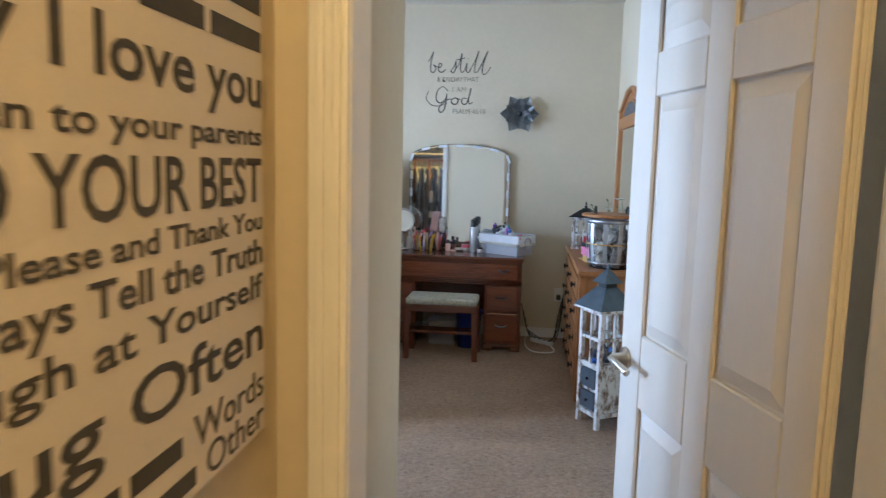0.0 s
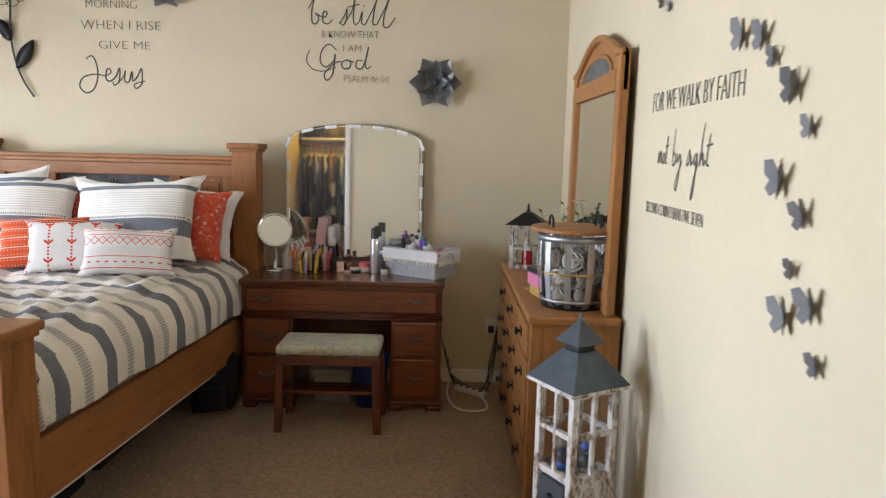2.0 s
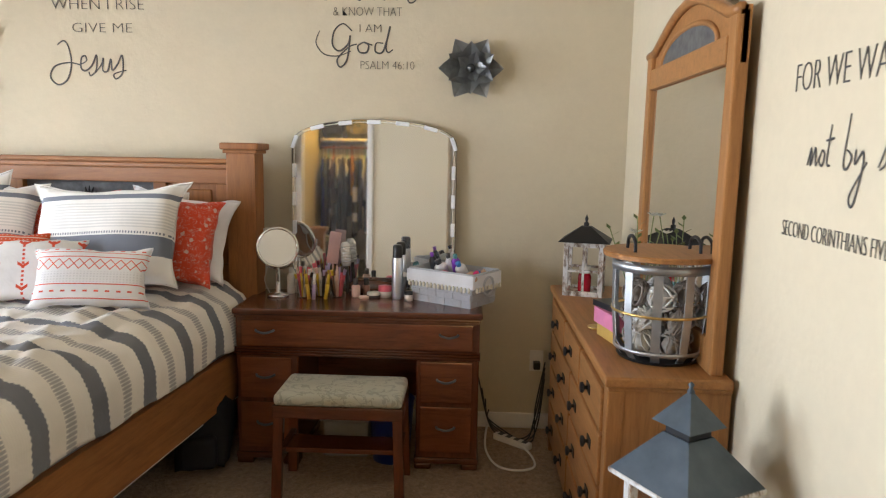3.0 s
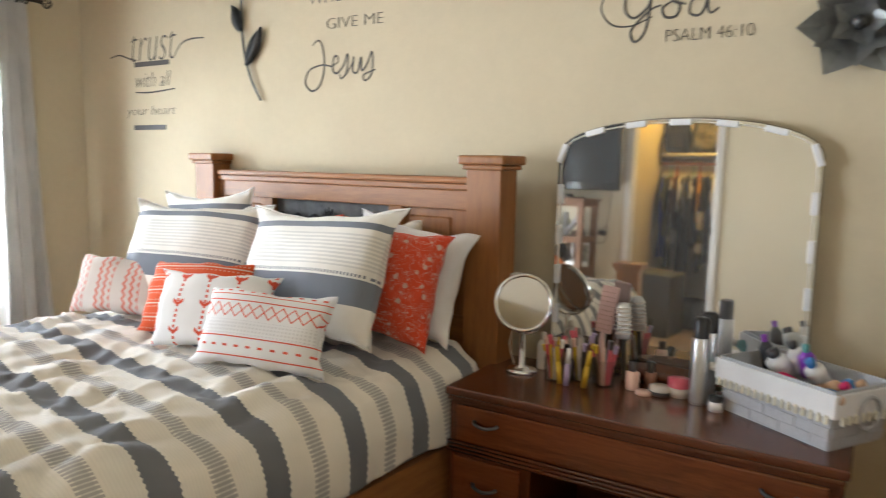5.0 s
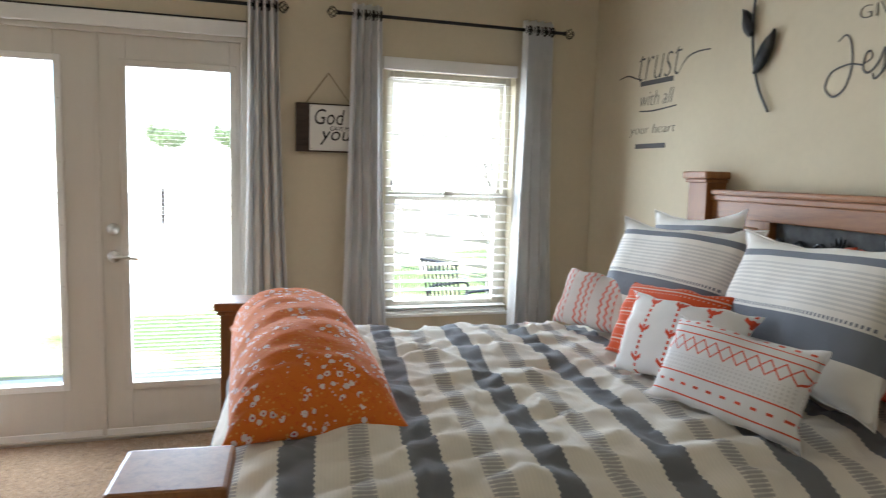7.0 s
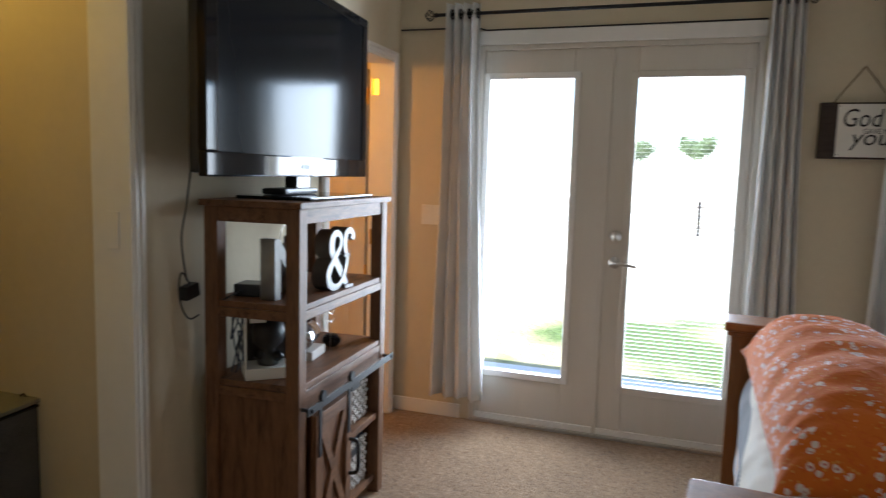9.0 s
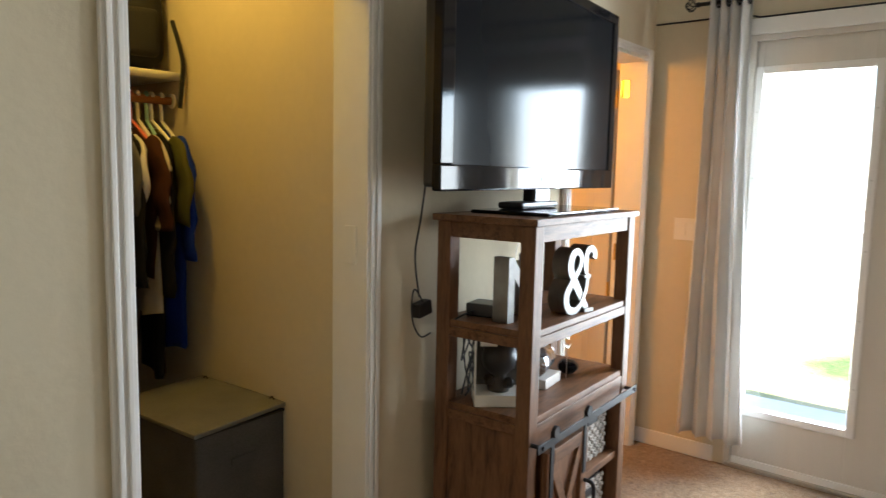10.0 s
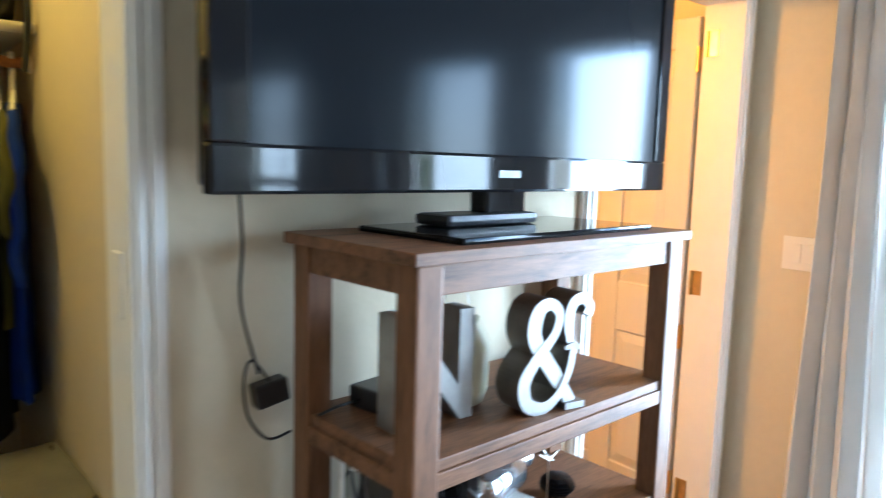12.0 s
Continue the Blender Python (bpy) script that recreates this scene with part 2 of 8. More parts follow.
# closet and bathroom shells
setting("wall_closet_side", box((-2.12, 0.3, 0), (-2.01, YB - 0.12, CZ)), WALL, "tan painted closet wall", "wall")
setting("wall_closet_back", box((-2.17, 0.2, 0), (HALL_L - 0.1, 0.3, CZ)), WALL, "tan painted closet wall", "wall")
setting("wall_bath_side", box((-4.25, -0.6, 0), (-4.15, 1.0, CZ)), WALL, "tan painted bathroom wall", "wall")
setting("wall_bath_back", box((-4.25, -0.7, 0), (-2.17, -0.6, CZ)), WALL, "tan painted bathroom wall", "wall")


# ---- patterned materials ----
def mth(t, op, a, b=0.0, c=0.0):
    n = t.nodes.new("ShaderNodeMath")
    n.operation = op
    for i, v in enumerate((a, b, c)):
        if isinstance(v, (int, float)):
            n.inputs[i].default_value = v
        else:
            t.links.new(v, n.inputs[i])
    return n.outputs[0]


def axes_of(t, scale=(1, 1, 1)):
    s = t.nodes.new("ShaderNodeSeparateXYZ")
    t.links.new(coords(t, "Object", scale), s.inputs[0])
    return s.outputs


def between(t, v, lo, hi):
    return mth(t, "MULTIPLY", mth(t, "GREATER_THAN", v, lo), mth(t, "LESS_THAN", v, hi))


def cycle(t, v, period, shift=0.0):
    return mth(t, "FRACT", mth(t, "ADD", mth(t, "DIVIDE", v, period), shift))


def any_of(t, *v):
    out = v[0]
    for w in v[1:]:
        out = mth(t, "MAXIMUM", out, w)
    return out


def blend(t, mask, a, b):
    m = t.nodes.new("ShaderNodeMix")
    m.data_type = "RGBA"
    t.links.new(mask, m.inputs[0])
    for k, v in ((6, a), (7, b)):
        if isinstance(v, tuple):
            m.inputs[k].default_value = (*v, 1)
        else:
            t.links.new(v, m.inputs[k])
    return m.outputs[2]


def cloth(name, pattern, rough=0.9, weave=900.0, wrinkle=9.0):
    """Woven cloth; pattern(t) gives its colour."""
    m, t, b = nodes_of(name)
    base = pattern(t)
    n = add(t, "TexNoise", Scale=6.0, Detail=5.0)
    t.links.new(coords(t), n.inputs[0])
    tone = t.nodes.new("ShaderNodeMix")
    tone.data_type, tone.blend_type = "RGBA", "MULTIPLY"
    tone.inputs[0].default_value = 1.0
    t.links.new(base, tone.inputs[6])
    t.links.new(ramp(t, n.outputs[0], [(0.3, (0.86, 0.86, 0.86)), (0.7, (1, 1, 1))]), tone.inputs[7])
    t.links.new(tone.outputs[2], b.inputs["Base Color"])
    b.inputs["Roughness"].default_value = rough
    b.inputs["Specular IOR Level"].default_value = 0.2
    b.inputs["Sheen Weight"].default_value = 0.15
    w = add(t, "TexNoise", Scale=weave, Detail=2.0)
    w2 = add(t, "TexNoise", Scale=wrinkle, Detail=4.0, Distortion=0.8)
    co = coords(t)
    t.links.new(co, w.inputs[0])
    t.links.new(co, w2.inputs[0])
    b1 = add(t, "Bump", Strength=0.25, Distance=0.001)
    b2 = add(t, "Bump", Strength=0.5, Distance=0.012)
    t.links.new(w.outputs[0], b1.inputs["Height"])
    t.links.new(w2.outputs[0], b2.inputs["Height"])
    t.links.new(b1.outputs[0], b2.inputs["Normal"])
    t.links.new(b2.outputs[0], b.inputs["Normal"])
    return m


CREAM, GREY, RED, ORANGE = (0.78, 0.73, 0.64), (0.17, 0.175, 0.19), (0.70, 0.085, 0.035), (0.68, 0.17, 0.018)


def duvet_pattern(t):
    x, y, z = axes_of(t)
    wob = add(t, "TexNoise", Scale=2.2, Detail=2.0)
    t.links.new(coords(t), wob.inputs[0])
    tooth = mth(t, "MULTIPLY", mth(t, "ABSOLUTE", mth(t, "SUBTRACT", cycle(t, mth(t, "SUBTRACT", x, z), 0.022), 0.5)), 0.035)
    yy = mth(t, "ADD", mth(t, "ADD", y, mth(t, "MULTIPLY", x, 0.04)), mth(t, "MULTIPLY", wob.outputs[0], 0.05))
    c = cycle(t, yy, 0.288, 0.155)
    dark = between(t, c, mth(t, "ADD", 0.36, tooth), mth(t, "SUBTRACT", 0.64, tooth))
    c2 = mth(t, "FRACT", mth(t, "ADD", c, 0.5))
    dash = mth(t, "GREATER_THAN", cycle(t, mth(t, "SUBTRACT", x, z), 0.016), 0.35)
    thin = mth(t, "MULTIPLY", between(t, c2, 0.40, 0.58), dash)
    thin2 = between(t, c2, 0.435, 0.55)
    fine = mth(t, "MULTIPLY", mth(t, "GREATER_THAN", cycle(t, yy, 0.009), 0.55), 0.10)
    col = blend(t, fine, CREAM, (0.5, 0.47, 0.41))
    col = blend(t, mth(t, "MULTIPLY", thin, 0.75), col, (0.30, 0.29, 0.28))
    col = blend(t, mth(t, "MULTIPLY", thin2, 0.45), col, (0.34, 0.33, 0.32))
    return blend(t, dark, col, GREY)


def sham_pattern(t):
    x, y, z = axes_of(t)
    fine = mth(t, "MULTIPLY", mth(t, "MULTIPLY", mth(t, "GREATER_THAN", cycle(t, z, 0.014), 0.5), between(t, z, 0.26, 0.38)), 0.35)
    col = blend(t, fine, (0.85, 0.82, 0.76), (0.36, 0.36, 0.37))
    dash = mth(t, "GREATER_THAN", cycle(t, x, 0.012), 0.5)
    edge = mth(t, "MULTIPLY", between(t, z, 0.232, 0.242), dash)
    wide = between(t, z, 0.135, 0.225)
    top = between(t, z, 0.40, 0.425)
    return blend(t, any_of(t, wide, edge, top), col, (0.20, 0.215, 0.25))


def arrow_pattern(t):
    x, y, z = axes_of(t)
    c = mth(t, "SUBTRACT", cycle(t, x, 0.105, 0.5), 0.5)
    ax = mth(t, "MULTIPLY", mth(t, "ABSOLUTE", c), 0.105)
    dots = mth(t, "MULTIPLY", mth(t, "LESS_THAN", ax, 0.005), mth(t, "GREATER_THAN", cycle(t, z, 0.018), 0.45))
    vz = mth(t, "SUBTRACT", cycle(t, mth(t, "SUBTRACT", z, mth(t, "MULTIPLY", ax, 0.7)), 0.095), 0.5)
    chev = mth(t, "MULTIPLY", mth(t, "LESS_THAN", mth(t, "ABSOLUTE", vz), 0.07), mth(t, "LESS_THAN", ax, 0.021))
    return blend(t, any_of(t, dots, chev), (0.85, 0.83, 0.81), RED)


def lumbar_pattern(t):
    x, y, z = axes_of(t)
    zig = mth(t, "MULTIPLY", mth(t, "ABSOLUTE", mth(t, "SUBTRACT", cycle(t, x, 0.075), 0.5)), 0.085)
    up = mth(t, "LESS_THAN", mth(t, "ABSOLUTE", mth(t, "SUBTRACT", mth(t, "SUBTRACT", z, 0.150), zig)), 0.0028)
    dn = mth(t, "LESS_THAN", mth(t, "ABSOLUTE", mth(t, "ADD", mth(t, "SUBTRACT", z, 0.192), zig)), 0.0028)
    lines = any_of(t, between(t, z, 0.200, 0.204), between(t, z, 0.086, 0.090), between(t, z, 0.030, 0.034), between(t, z, 0.222, 0.225))
    dash = mth(t, "MULTIPLY", mth(t, "GREATER_THAN", cycle(t, x, 0.04), 0.6), any_of(t, between(t, z, 0.057, 0.064), between(t, z, 0.233, 0.239)))
    faint = mth(t, "MULTIPLY", mth(t, "MULTIPLY", mth(t, "GREATER_THAN", cycle(t, x, 0.012), 0.5), mth(t, "GREATER_THAN", cycle(t, z, 0.011), 0.5)), between(t, z, 0.095, 0.14))
    col = blend(t, mth(t, "MULTIPLY", faint, 0.35), (0.84, 0.82, 0.81), (0.45, 0.42, 0.42))
    return blend(t, any_of(t, up, dn, lines, dash), col, (0.72, 0.11, 0.06))


def sprig_pattern(ground, ink, scale, thick):
    def make(t):
        v = add(t, "TexVoronoi", Scale=scale)
        v.feature = "F1"
        n = add(t, "TexNoise", Scale=scale * 1.3, Detail=3.0, Distortion=1.5)
        co = coords(t)
        t.links.new(co, v.inputs["Vector"])
        t.links.new(co, n.inputs[0])
        petals = mth(t, "LESS_THAN", mth(t, "ADD", v.outputs["Distance"], mth(t, "MULTIPLY", n.outputs[0], 0.5)), 0.46)
        stems = mth(t, "LESS_THAN", mth(t, "ABSOLUTE", mth(t, "SUBTRACT", n.outputs[0], 0.5)), thick)
        return blend(t, any_of(t, petals, stems), ground, ink)
    return make


def bolster_pattern(t):
    co = coords(t)
    v = add(t, "TexVoronoi", Scale=40.0)
    n = add(t, "TexNoise", Scale=110.0, Detail=2.0)
    big = add(t, "TexNoise", Scale=7.0, Detail=2.0)
    for k in (v, n, big):
        t.links.new(co, k.inputs["Vector"])
    d = mth(t, "ADD", v.outputs["Distance"], mth(t, "MULTIPLY", mth(t, "SUBTRACT", n.outputs[0], 0.5), 0.40))
    keep = mth(t, "GREATER_THAN", big.outputs[0], 0.44)
    ring = mth(t, "MULTIPLY", between(t, d, 0.12, 0.34), keep)
    heart = mth(t, "MULTIPLY", mth(t, "LESS_THAN", d, 0.10), keep)
    leaf = mth(t, "MULTIPLY", between(t, d, 0.40, 0.46), 0.55)
    small = add(t, "TexVoronoi", Scale=78.0)
    patch = add(t, "TexNoise", Scale=11.0, Detail=2.0)
    for k in (small, patch):
        t.links.new(co, k.inputs["Vector"])
    sprig = mth(t, "MULTIPLY", mth(t, "LESS_THAN", small.outputs["Distance"], 0.26), mth(t, "GREATER_THAN", patch.outputs[0], 0.52))
    bud = mth(t, "MULTIPLY", mth(t, "LESS_THAN", small.outputs["Distance"], 0.24), mth(t, "LESS_THAN", patch.outputs[0], 0.42))
    col = blend(t, leaf, ORANGE, (0.62, 0.09, 0.02))
    col = blend(t, mth(t, "MULTIPLY", sprig, 0.8), col, (0.74, 0.40, 0.10))
    col = blend(t, bud, col, (0.76, 0.56, 0.46))
    col = blend(t, heart, col, (0.45, 0.04, 0.06))
    return blend(t, ring, col, (0.80, 0.70, 0.66))


def plain(color):
    def make(t):
        r = t.nodes.new("ShaderNodeRGB")
        r.outputs[0].default_value = (*color, 1)
        return r.outputs[0]
    return make


def rust_pattern(t):
    x, y, z = axes_of(t)
    line = mth(t, "LESS_THAN", cycle(t, z, 0.05), 0.10)
    dots = mth(t, "MULTIPLY", mth(t, "LESS_THAN", cycle(t, x, 0.016), 0.35), mth(t, "LESS_THAN", cycle(t, z, 0.025, 0.5), 0.2))
    return blend(t, any_of(t, line, mth(t, "MULTIPLY", dots, 0.7)), (0.66, 0.09, 0.02), (0.72, 0.55, 0.45))


def pink_pattern(t):
    x, y, z = axes_of(t)
    a = mth(t, "LESS_THAN", cycle(t, mth(t, "ADD", x, mth(t, "MULTIPLY", mth(t, "ABSOLUTE", mth(t, "SUBTRACT", cycle(t, z, 0.03), 0.5)), 0.02)), 0.03), 0.35)
    band = mth(t, "GREATER_THAN", cycle(t, x, 0.12), 0.4)
    return blend(t, mth(t, "MULTIPLY", a, band), (0.74, 0.68, 0.64), (0.72, 0.20, 0.15))


DUVET = cloth("striped_duvet_cloth", duvet_pattern, wrinkle=7.0)
SHAM = cloth("striped_sham_cloth", sham_pattern)
ARROW = cloth("arrow_print_cloth", arrow_pattern)
LUMBAR = cloth("zigzag_print_cloth", lumbar_pattern)
CORAL = cloth("coral_sprig_cloth", sprig_pattern((0.72, 0.085, 0.035), (0.72, 0.50, 0.42), 24.0, 0.012))
RUST = cloth("rust_dotted_cloth", rust_pattern)
PINK = cloth("pink_print_cloth", pink_pattern)
WHITECLOTH = cloth("white_cotton", plain((0.86, 0.85, 0.85)))
CREAMCLOTH = cloth("cream_cotton", plain((0.72, 0.66, 0.56)))
BOLSTER = cloth("orange_floral_cloth", bolster_pattern, wrinkle=16.0)
CURTAIN = cloth("grey_curtain_cloth", plain((0.84, 0.83, 0.81)), wrinkle=3.0)
_t = CURTAIN.node_tree
_tl, _mx = _t.nodes.new("ShaderNodeBsdfTranslucent"), _t.nodes.new("ShaderNodeMixShader")
_tl.inputs[0].default_value = (0.72, 0.71, 0.68, 1)
_mx.inputs[0].default_value = 0.22
_t.links.new(_t.nodes["Principled BSDF"].outputs[0], _mx.inputs[1])
_t.links.new(_tl.outputs[0], _mx.inputs[2])
_t.links.new(_mx.outputs[0], _t.nodes["Material Output"].inputs[0])
BLACK = surface("black_iron", (0.012, 0.012, 0.014), 0.5, metal=0.3, grain=60, bump=0.1)
BLACKPLASTIC = surface("black_plastic", (0.015, 0.015, 0.017), 0.35, grain=80, bump=0.03)
GLOSSBLACK = surface("glossy_black_plastic", (0.008, 0.008, 0.009), 0.06, grain=10, vary=0.05, bump=0.0, spec=0.22)
NICKEL = surface("brushed_nickel", (0.55, 0.52, 0.47), 0.28, metal=1.0, grain=90, vary=0.08, bump=0.05)
ZINC = surface("galvanised_zinc", (0.42, 0.43, 0.44), 0.42, metal=0.9, grain=25, vary=0.25, bump=0.1)
PEWTER = surface("dark_pewter", (0.10, 0.105, 0.11), 0.45, metal=0.7, grain=18, vary=0.35, bump=0.15)
DECAL = surface("charcoal_vinyl", (0.075, 0.07, 0.067), 0.6, grain=50, bump=0.0)
PLATE = surface("white_plastic", (0.72, 0.69, 0.63), 0.4, grain=30, vary=0.03, bump=0.0)
BRASS = surface("brass", (0.75, 0.48, 0.14), 0.3, metal=1.0, grain=40, bump=0.03)


def glass_material(name, tint=(1, 1, 1), rough=0.0):
    m, t, b = nodes_of(name)
    g = t.nodes.new("ShaderNodeBsdfGlossy")
    g.inputs["Roughness"].default_value = rough
    tr = t.nodes.new("ShaderNodeBsdfTransparent")
    tr.inputs[0].default_value = (*tint, 1)
    lw = t.nodes.new("ShaderNodeLayerWeight")
    lw.inputs[0].default_value = 0.5
    mx = t.nodes.new("ShaderNodeMixShader")
    t.links.new(mth(t, "MULTIPLY_ADD", mth(t, "POWER", lw.outputs["Facing"], 5.0), 0.90, 0.035), mx.inputs[0])
    t.links.new(tr.outputs[0], mx.inputs[1])
    t.links.new(g.outputs[0], mx.inputs[2])
    t.links.new(mx.outputs[0], t.nodes["Material Output"].inputs[0])
    return m


GLASS = glass_material("clear_pane")
MIRROR, _t, _b = nodes_of("mirror_silver")
_b.inputs["Base Color"].default_value = (0.86, 0.87, 0.86, 1)
_b.inputs["Metallic"].default_value = 1.0
_b.inputs["Roughness"].default_value = 0.015


DUSTY, _t, _b = nodes_of("dusty_old_mirror")
_b.inputs["Base Color"].default_value = (0.86, 0.87, 0.87, 1)
_b.inputs["Metallic"].default_value = 0.91
_b.inputs["Roughness"].default_value = 0.03


def root_of(ob):
    while ob.parent:
        ob = ob.parent
    return ob


def wpart(name, bm, mat, parent, label="", smooth=False):
    """A part whose mesh was drawn in world coordinates."""
    move(bm, root_of(parent).matrix_basis.inverted())
    return part(name, bm, mat, parent, label, smooth)


def pane(name, bm, parent, mat=None):
    ob = wpart(name, bm, mat or GLASS, parent)
    ob.visible_shadow = False
    return ob


# ---- trim ----
def trim(name, lo, hi, label, mat=WHITE, category="trim"):
    return setting(name, box(lo, hi, 0.006), mat, label, category)


BB = "white painted baseboard along the wall"
trim("baseboard", (XL, YH - 0.014, 0), (XR, YH, 0.085), BB)
trim("baseboard", (XR - 0.014, 1.35, 0), (XR, YH - 0.014, 0.085), BB)
trim("baseboard", (XL, YB, 0), (XL + 0.014, 2.47, 0.085), BB)
trim("baseboard", (XL, 4.0, 0), (XL + 0.014, YH - 0.014, 0.085), BB)
trim("baseboard", (-3.13, YB, 0), (-2.07, YB + 0.014, 0.085), BB)
trim("baseboard", (-1.13, YB, 0), (-0.345, YB + 0.014, 0.085), BB)
trim("baseboard", (-2.01, 0.3, 0), (-1.996, 1.9, 0.085), BB)


def casing(name, axis_lo, axis_hi, top, face, depth, label, w=0.062):
    """Moulded casing round an opening in a wall along x; it stands proud of the face by depth."""
    y0, y1 = sorted((face, face + depth))
    for a, b, z0, z1 in ((axis_lo - w, axis_lo, 0, top + w), (axis_hi, axis_hi + w, 0, top + w), (axis_lo, axis_hi, top, top + w)):
        piece = setting(name, box((a, y0, z0), (b, y1, z1), 0.004), WHITE, label, "trim")
        step = 0.5 * depth
        ya, yb = sorted((y1, y1 + step) if depth > 0 else (y0 + step, y0))
        for q in (0.22, 0.62):
            if b - a < z1 - z0:
                part("bead", box((a + q * w, ya, z0), (a + (q + 0.22) * w, yb, z1 - 0.01), 0.003), WHITE, piece)
            else:
                part("bead", box((a, ya, z0 + q * w), (b, yb, z0 + (q + 0.22) * w), 0.003), WHITE, piece)


def jambs(name, lo, hi, top, y0, y1, label):
    for a, b, z0, z1 in ((lo - 0.0, lo + 0.018, 0, top), (hi - 0.018, hi, 0, top), (lo + 0.018, hi - 0.018, top - 0.018, top)):
        setting(name, box((a, y0, z0), (b, y1, z1), 0.003), WHITE, label, "trim")


casing("closet_casing", -1.943, -1.22, 2.06, YB, 0.016, "white moulded casing round the closet opening")
jambs("closet_jamb", -1.961, -1.202, 2.078, YB - 0.14, YB + 0.003, "white painted closet jamb")
casing("bath_casing", -3.96, -3.20, 2.06, YB, 0.016, "white moulded casing round the bathroom door")
jambs("bath_jamb", -3.978, -3.182, 2.078, YB - 0.14, YB + 0.003, "white painted bathroom door jamb")
casing("hall_casing", -0.267, 0.557, 2.042, 1.17, -0.016, "white moulded casing round the bedroom door")
casing("entry_casing", -0.267, 0.557, 2.042, 1.29, 0.016, "white moulded casing round the bedroom door", w=0.055)
jambs("entry_jamb", -0.283, 0.573, 2.058, 1.167, 1.293, "white painted bedroom door jamb")
trim("closet_strike", (-1.945, YB - 0.08, 1.18), (-1.938, YB - 0.03, 1.30), "white latch plate on the closet jamb")


# ---- panelled doors ----
def panel_door(name, m, w, mat, label, lever_x, face_lever=1):
    """Six raised panels; x runs from the hinge, the shown face is y = 0 and looks along +y."""
    h, t, rec = 2.03, 0.036, 0.012
    d = tagged(new(name), label, "door", kind="structure")
    d.matrix_world = m
    part("slab", box((0, -t + rec, 0.012), (w, -rec, h), 0.002), mat, d)
    s, mid = 0.100, 0.11
    pw = (w - 0.234 - mid) / 2
    rows = [(0.25, 0.812), (1.018, 1.66), (1.775, 1.92)]
    for side in (0, 1):
        y0, y1 = (-rec, 0.0) if side == 0 else (-t, -t + rec)
        for a, b in ((0, s), (s + pw, s + pw + mid), (s + 2 * pw + mid, w)):
            part("stile", box((a, y0, 0.012), (b, y1, h), 0.004, segs=1), mat, d)
        edges = [0.012] + [z for r in rows for z in r] + [h]
        for a in (s, s + pw + mid):
            for z0, z1 in zip(edges[::2], edges[1::2]):
                part("rail", box((a, y0, z0), (a + pw, y1, z1), 0.004, segs=1), mat, d)
            for z0, z1 in rows:
                bm = box((a + 0.006, y0 + (0.0 if side == 0 else 0.001), z0 + 0.006), (a + pw - 0.006, y1 - (0.001 if side == 0 else 0), z1 - 0.006))
                shown = 0.0 if side == 0 else -t
                for v in bm.verts:
                    if abs(v.co.y - shown) < 0.003:
                        v.co.x += 0.036 if v.co.x < a + pw / 2 else -0.036
                        v.co.z += 0.036 if v.co.z < (z0 + z1) / 2 else -0.036
                part("panel", bm, mat, d)
    if lever_x:
        rose = lathe([(0.030, 0.0), (0.033, 0.004), (0.031, 0.010), (0.016, 0.014), (0.013, 0.045), (0.0, 0.046)], 28, caps=False)
        move(rose, pose(lever_x, 0, 0.93, -90, 0, 0))
        hd = part("door_handle", rose, NICKEL, d, "brushed nickel lever handle", True)
        bar = tube(smooth_line([(lever_x, 0.046, 0.93), (lever_x - 0.03, 0.052, 0.932), (lever_x - 0.075, 0.050, 0.928), (lever_x - 0.115, 0.046, 0.92)]), 0.0095, 10)
        part("lever", bar, NICKEL, hd, "", True)
    for z in (0.22, 0.80, 1.83):
        hg = tube([(-0.004, 0.004, z), (-0.004, 0.004, z + 0.09)], 0.007, 10)
        box((0.0, -0.03, z), (0.002, 0.002, z + 0.09), bm=hg)
        part("hinge", hg, BRASS if face_lever else NICKEL, d, "brass hinge")
    return d


panel_door("door_1", pose(0.508, 1.335, 0.0, 0, 0, 104.4), 0.868, DOORPAINT, "beige six-panel bedroom door standing open", 0.825, 0)
panel_door("door_2", pose(-3.958, 1.885, 0.0, 0, 0, -91.5), 0.74, DOORPAINT, "beige six-panel bathroom door standing open", 0)

BRASS = surface("worn_brass", (0.62, 0.42, 0.14), 0.3, metal=0.9, grain=30, vary=0.2, bump=0.05)
for z in (1.925, 1.06, 0.25):
    hg = thing("door_hinge", pose(-3.960, 1.925, z), "brass butt hinge on the bathroom door jamb", "hinge", "hinges of the bathroom door")
    part("leaf", box((0.0, 0.0, -0.045), (0.003, 0.035, 0.045), 0.0008, segs=1), BRASS, hg)
    part("knuckle", tube([(0.006, -0.004, -0.045), (0.006, -0.004, 0.045)], 0.006, 8), BRASS, hg)


def switch_plate(name, m, label, gangs=1):
    d = thing(name, m, label, "light switch")
    part("plate", box((-0.035 * gangs, -0.006, -0.058), (0.035 * gangs, 0, 0.058), 0.003), PLATE, d)
    for g in range(gangs):
        x = (g - (gangs - 1) / 2) * 0.046
        part("rocker", box((x - 0.016, -0.010, -0.033), (x + 0.016, -0.005, 0.033), 0.002), PLATE, d)
    return d


switch_plate("light_switch", pose(-0.345, 1.545, 1.185, 0, 0, 90), "white rocker light switch on the entry wall")
switch_plate("light_switch", pose(XL, 2.268, 1.20, 0, 0, 90), "white double light switch beside the curtain", 2)


# ---- glazed double door ----
fd = tagged(new("door_3"), "beige double patio door with full glass panes", "door", kind="structure")
fd.matrix_world = pose(XL, 3.23, 0)
FX = XL - 0.02


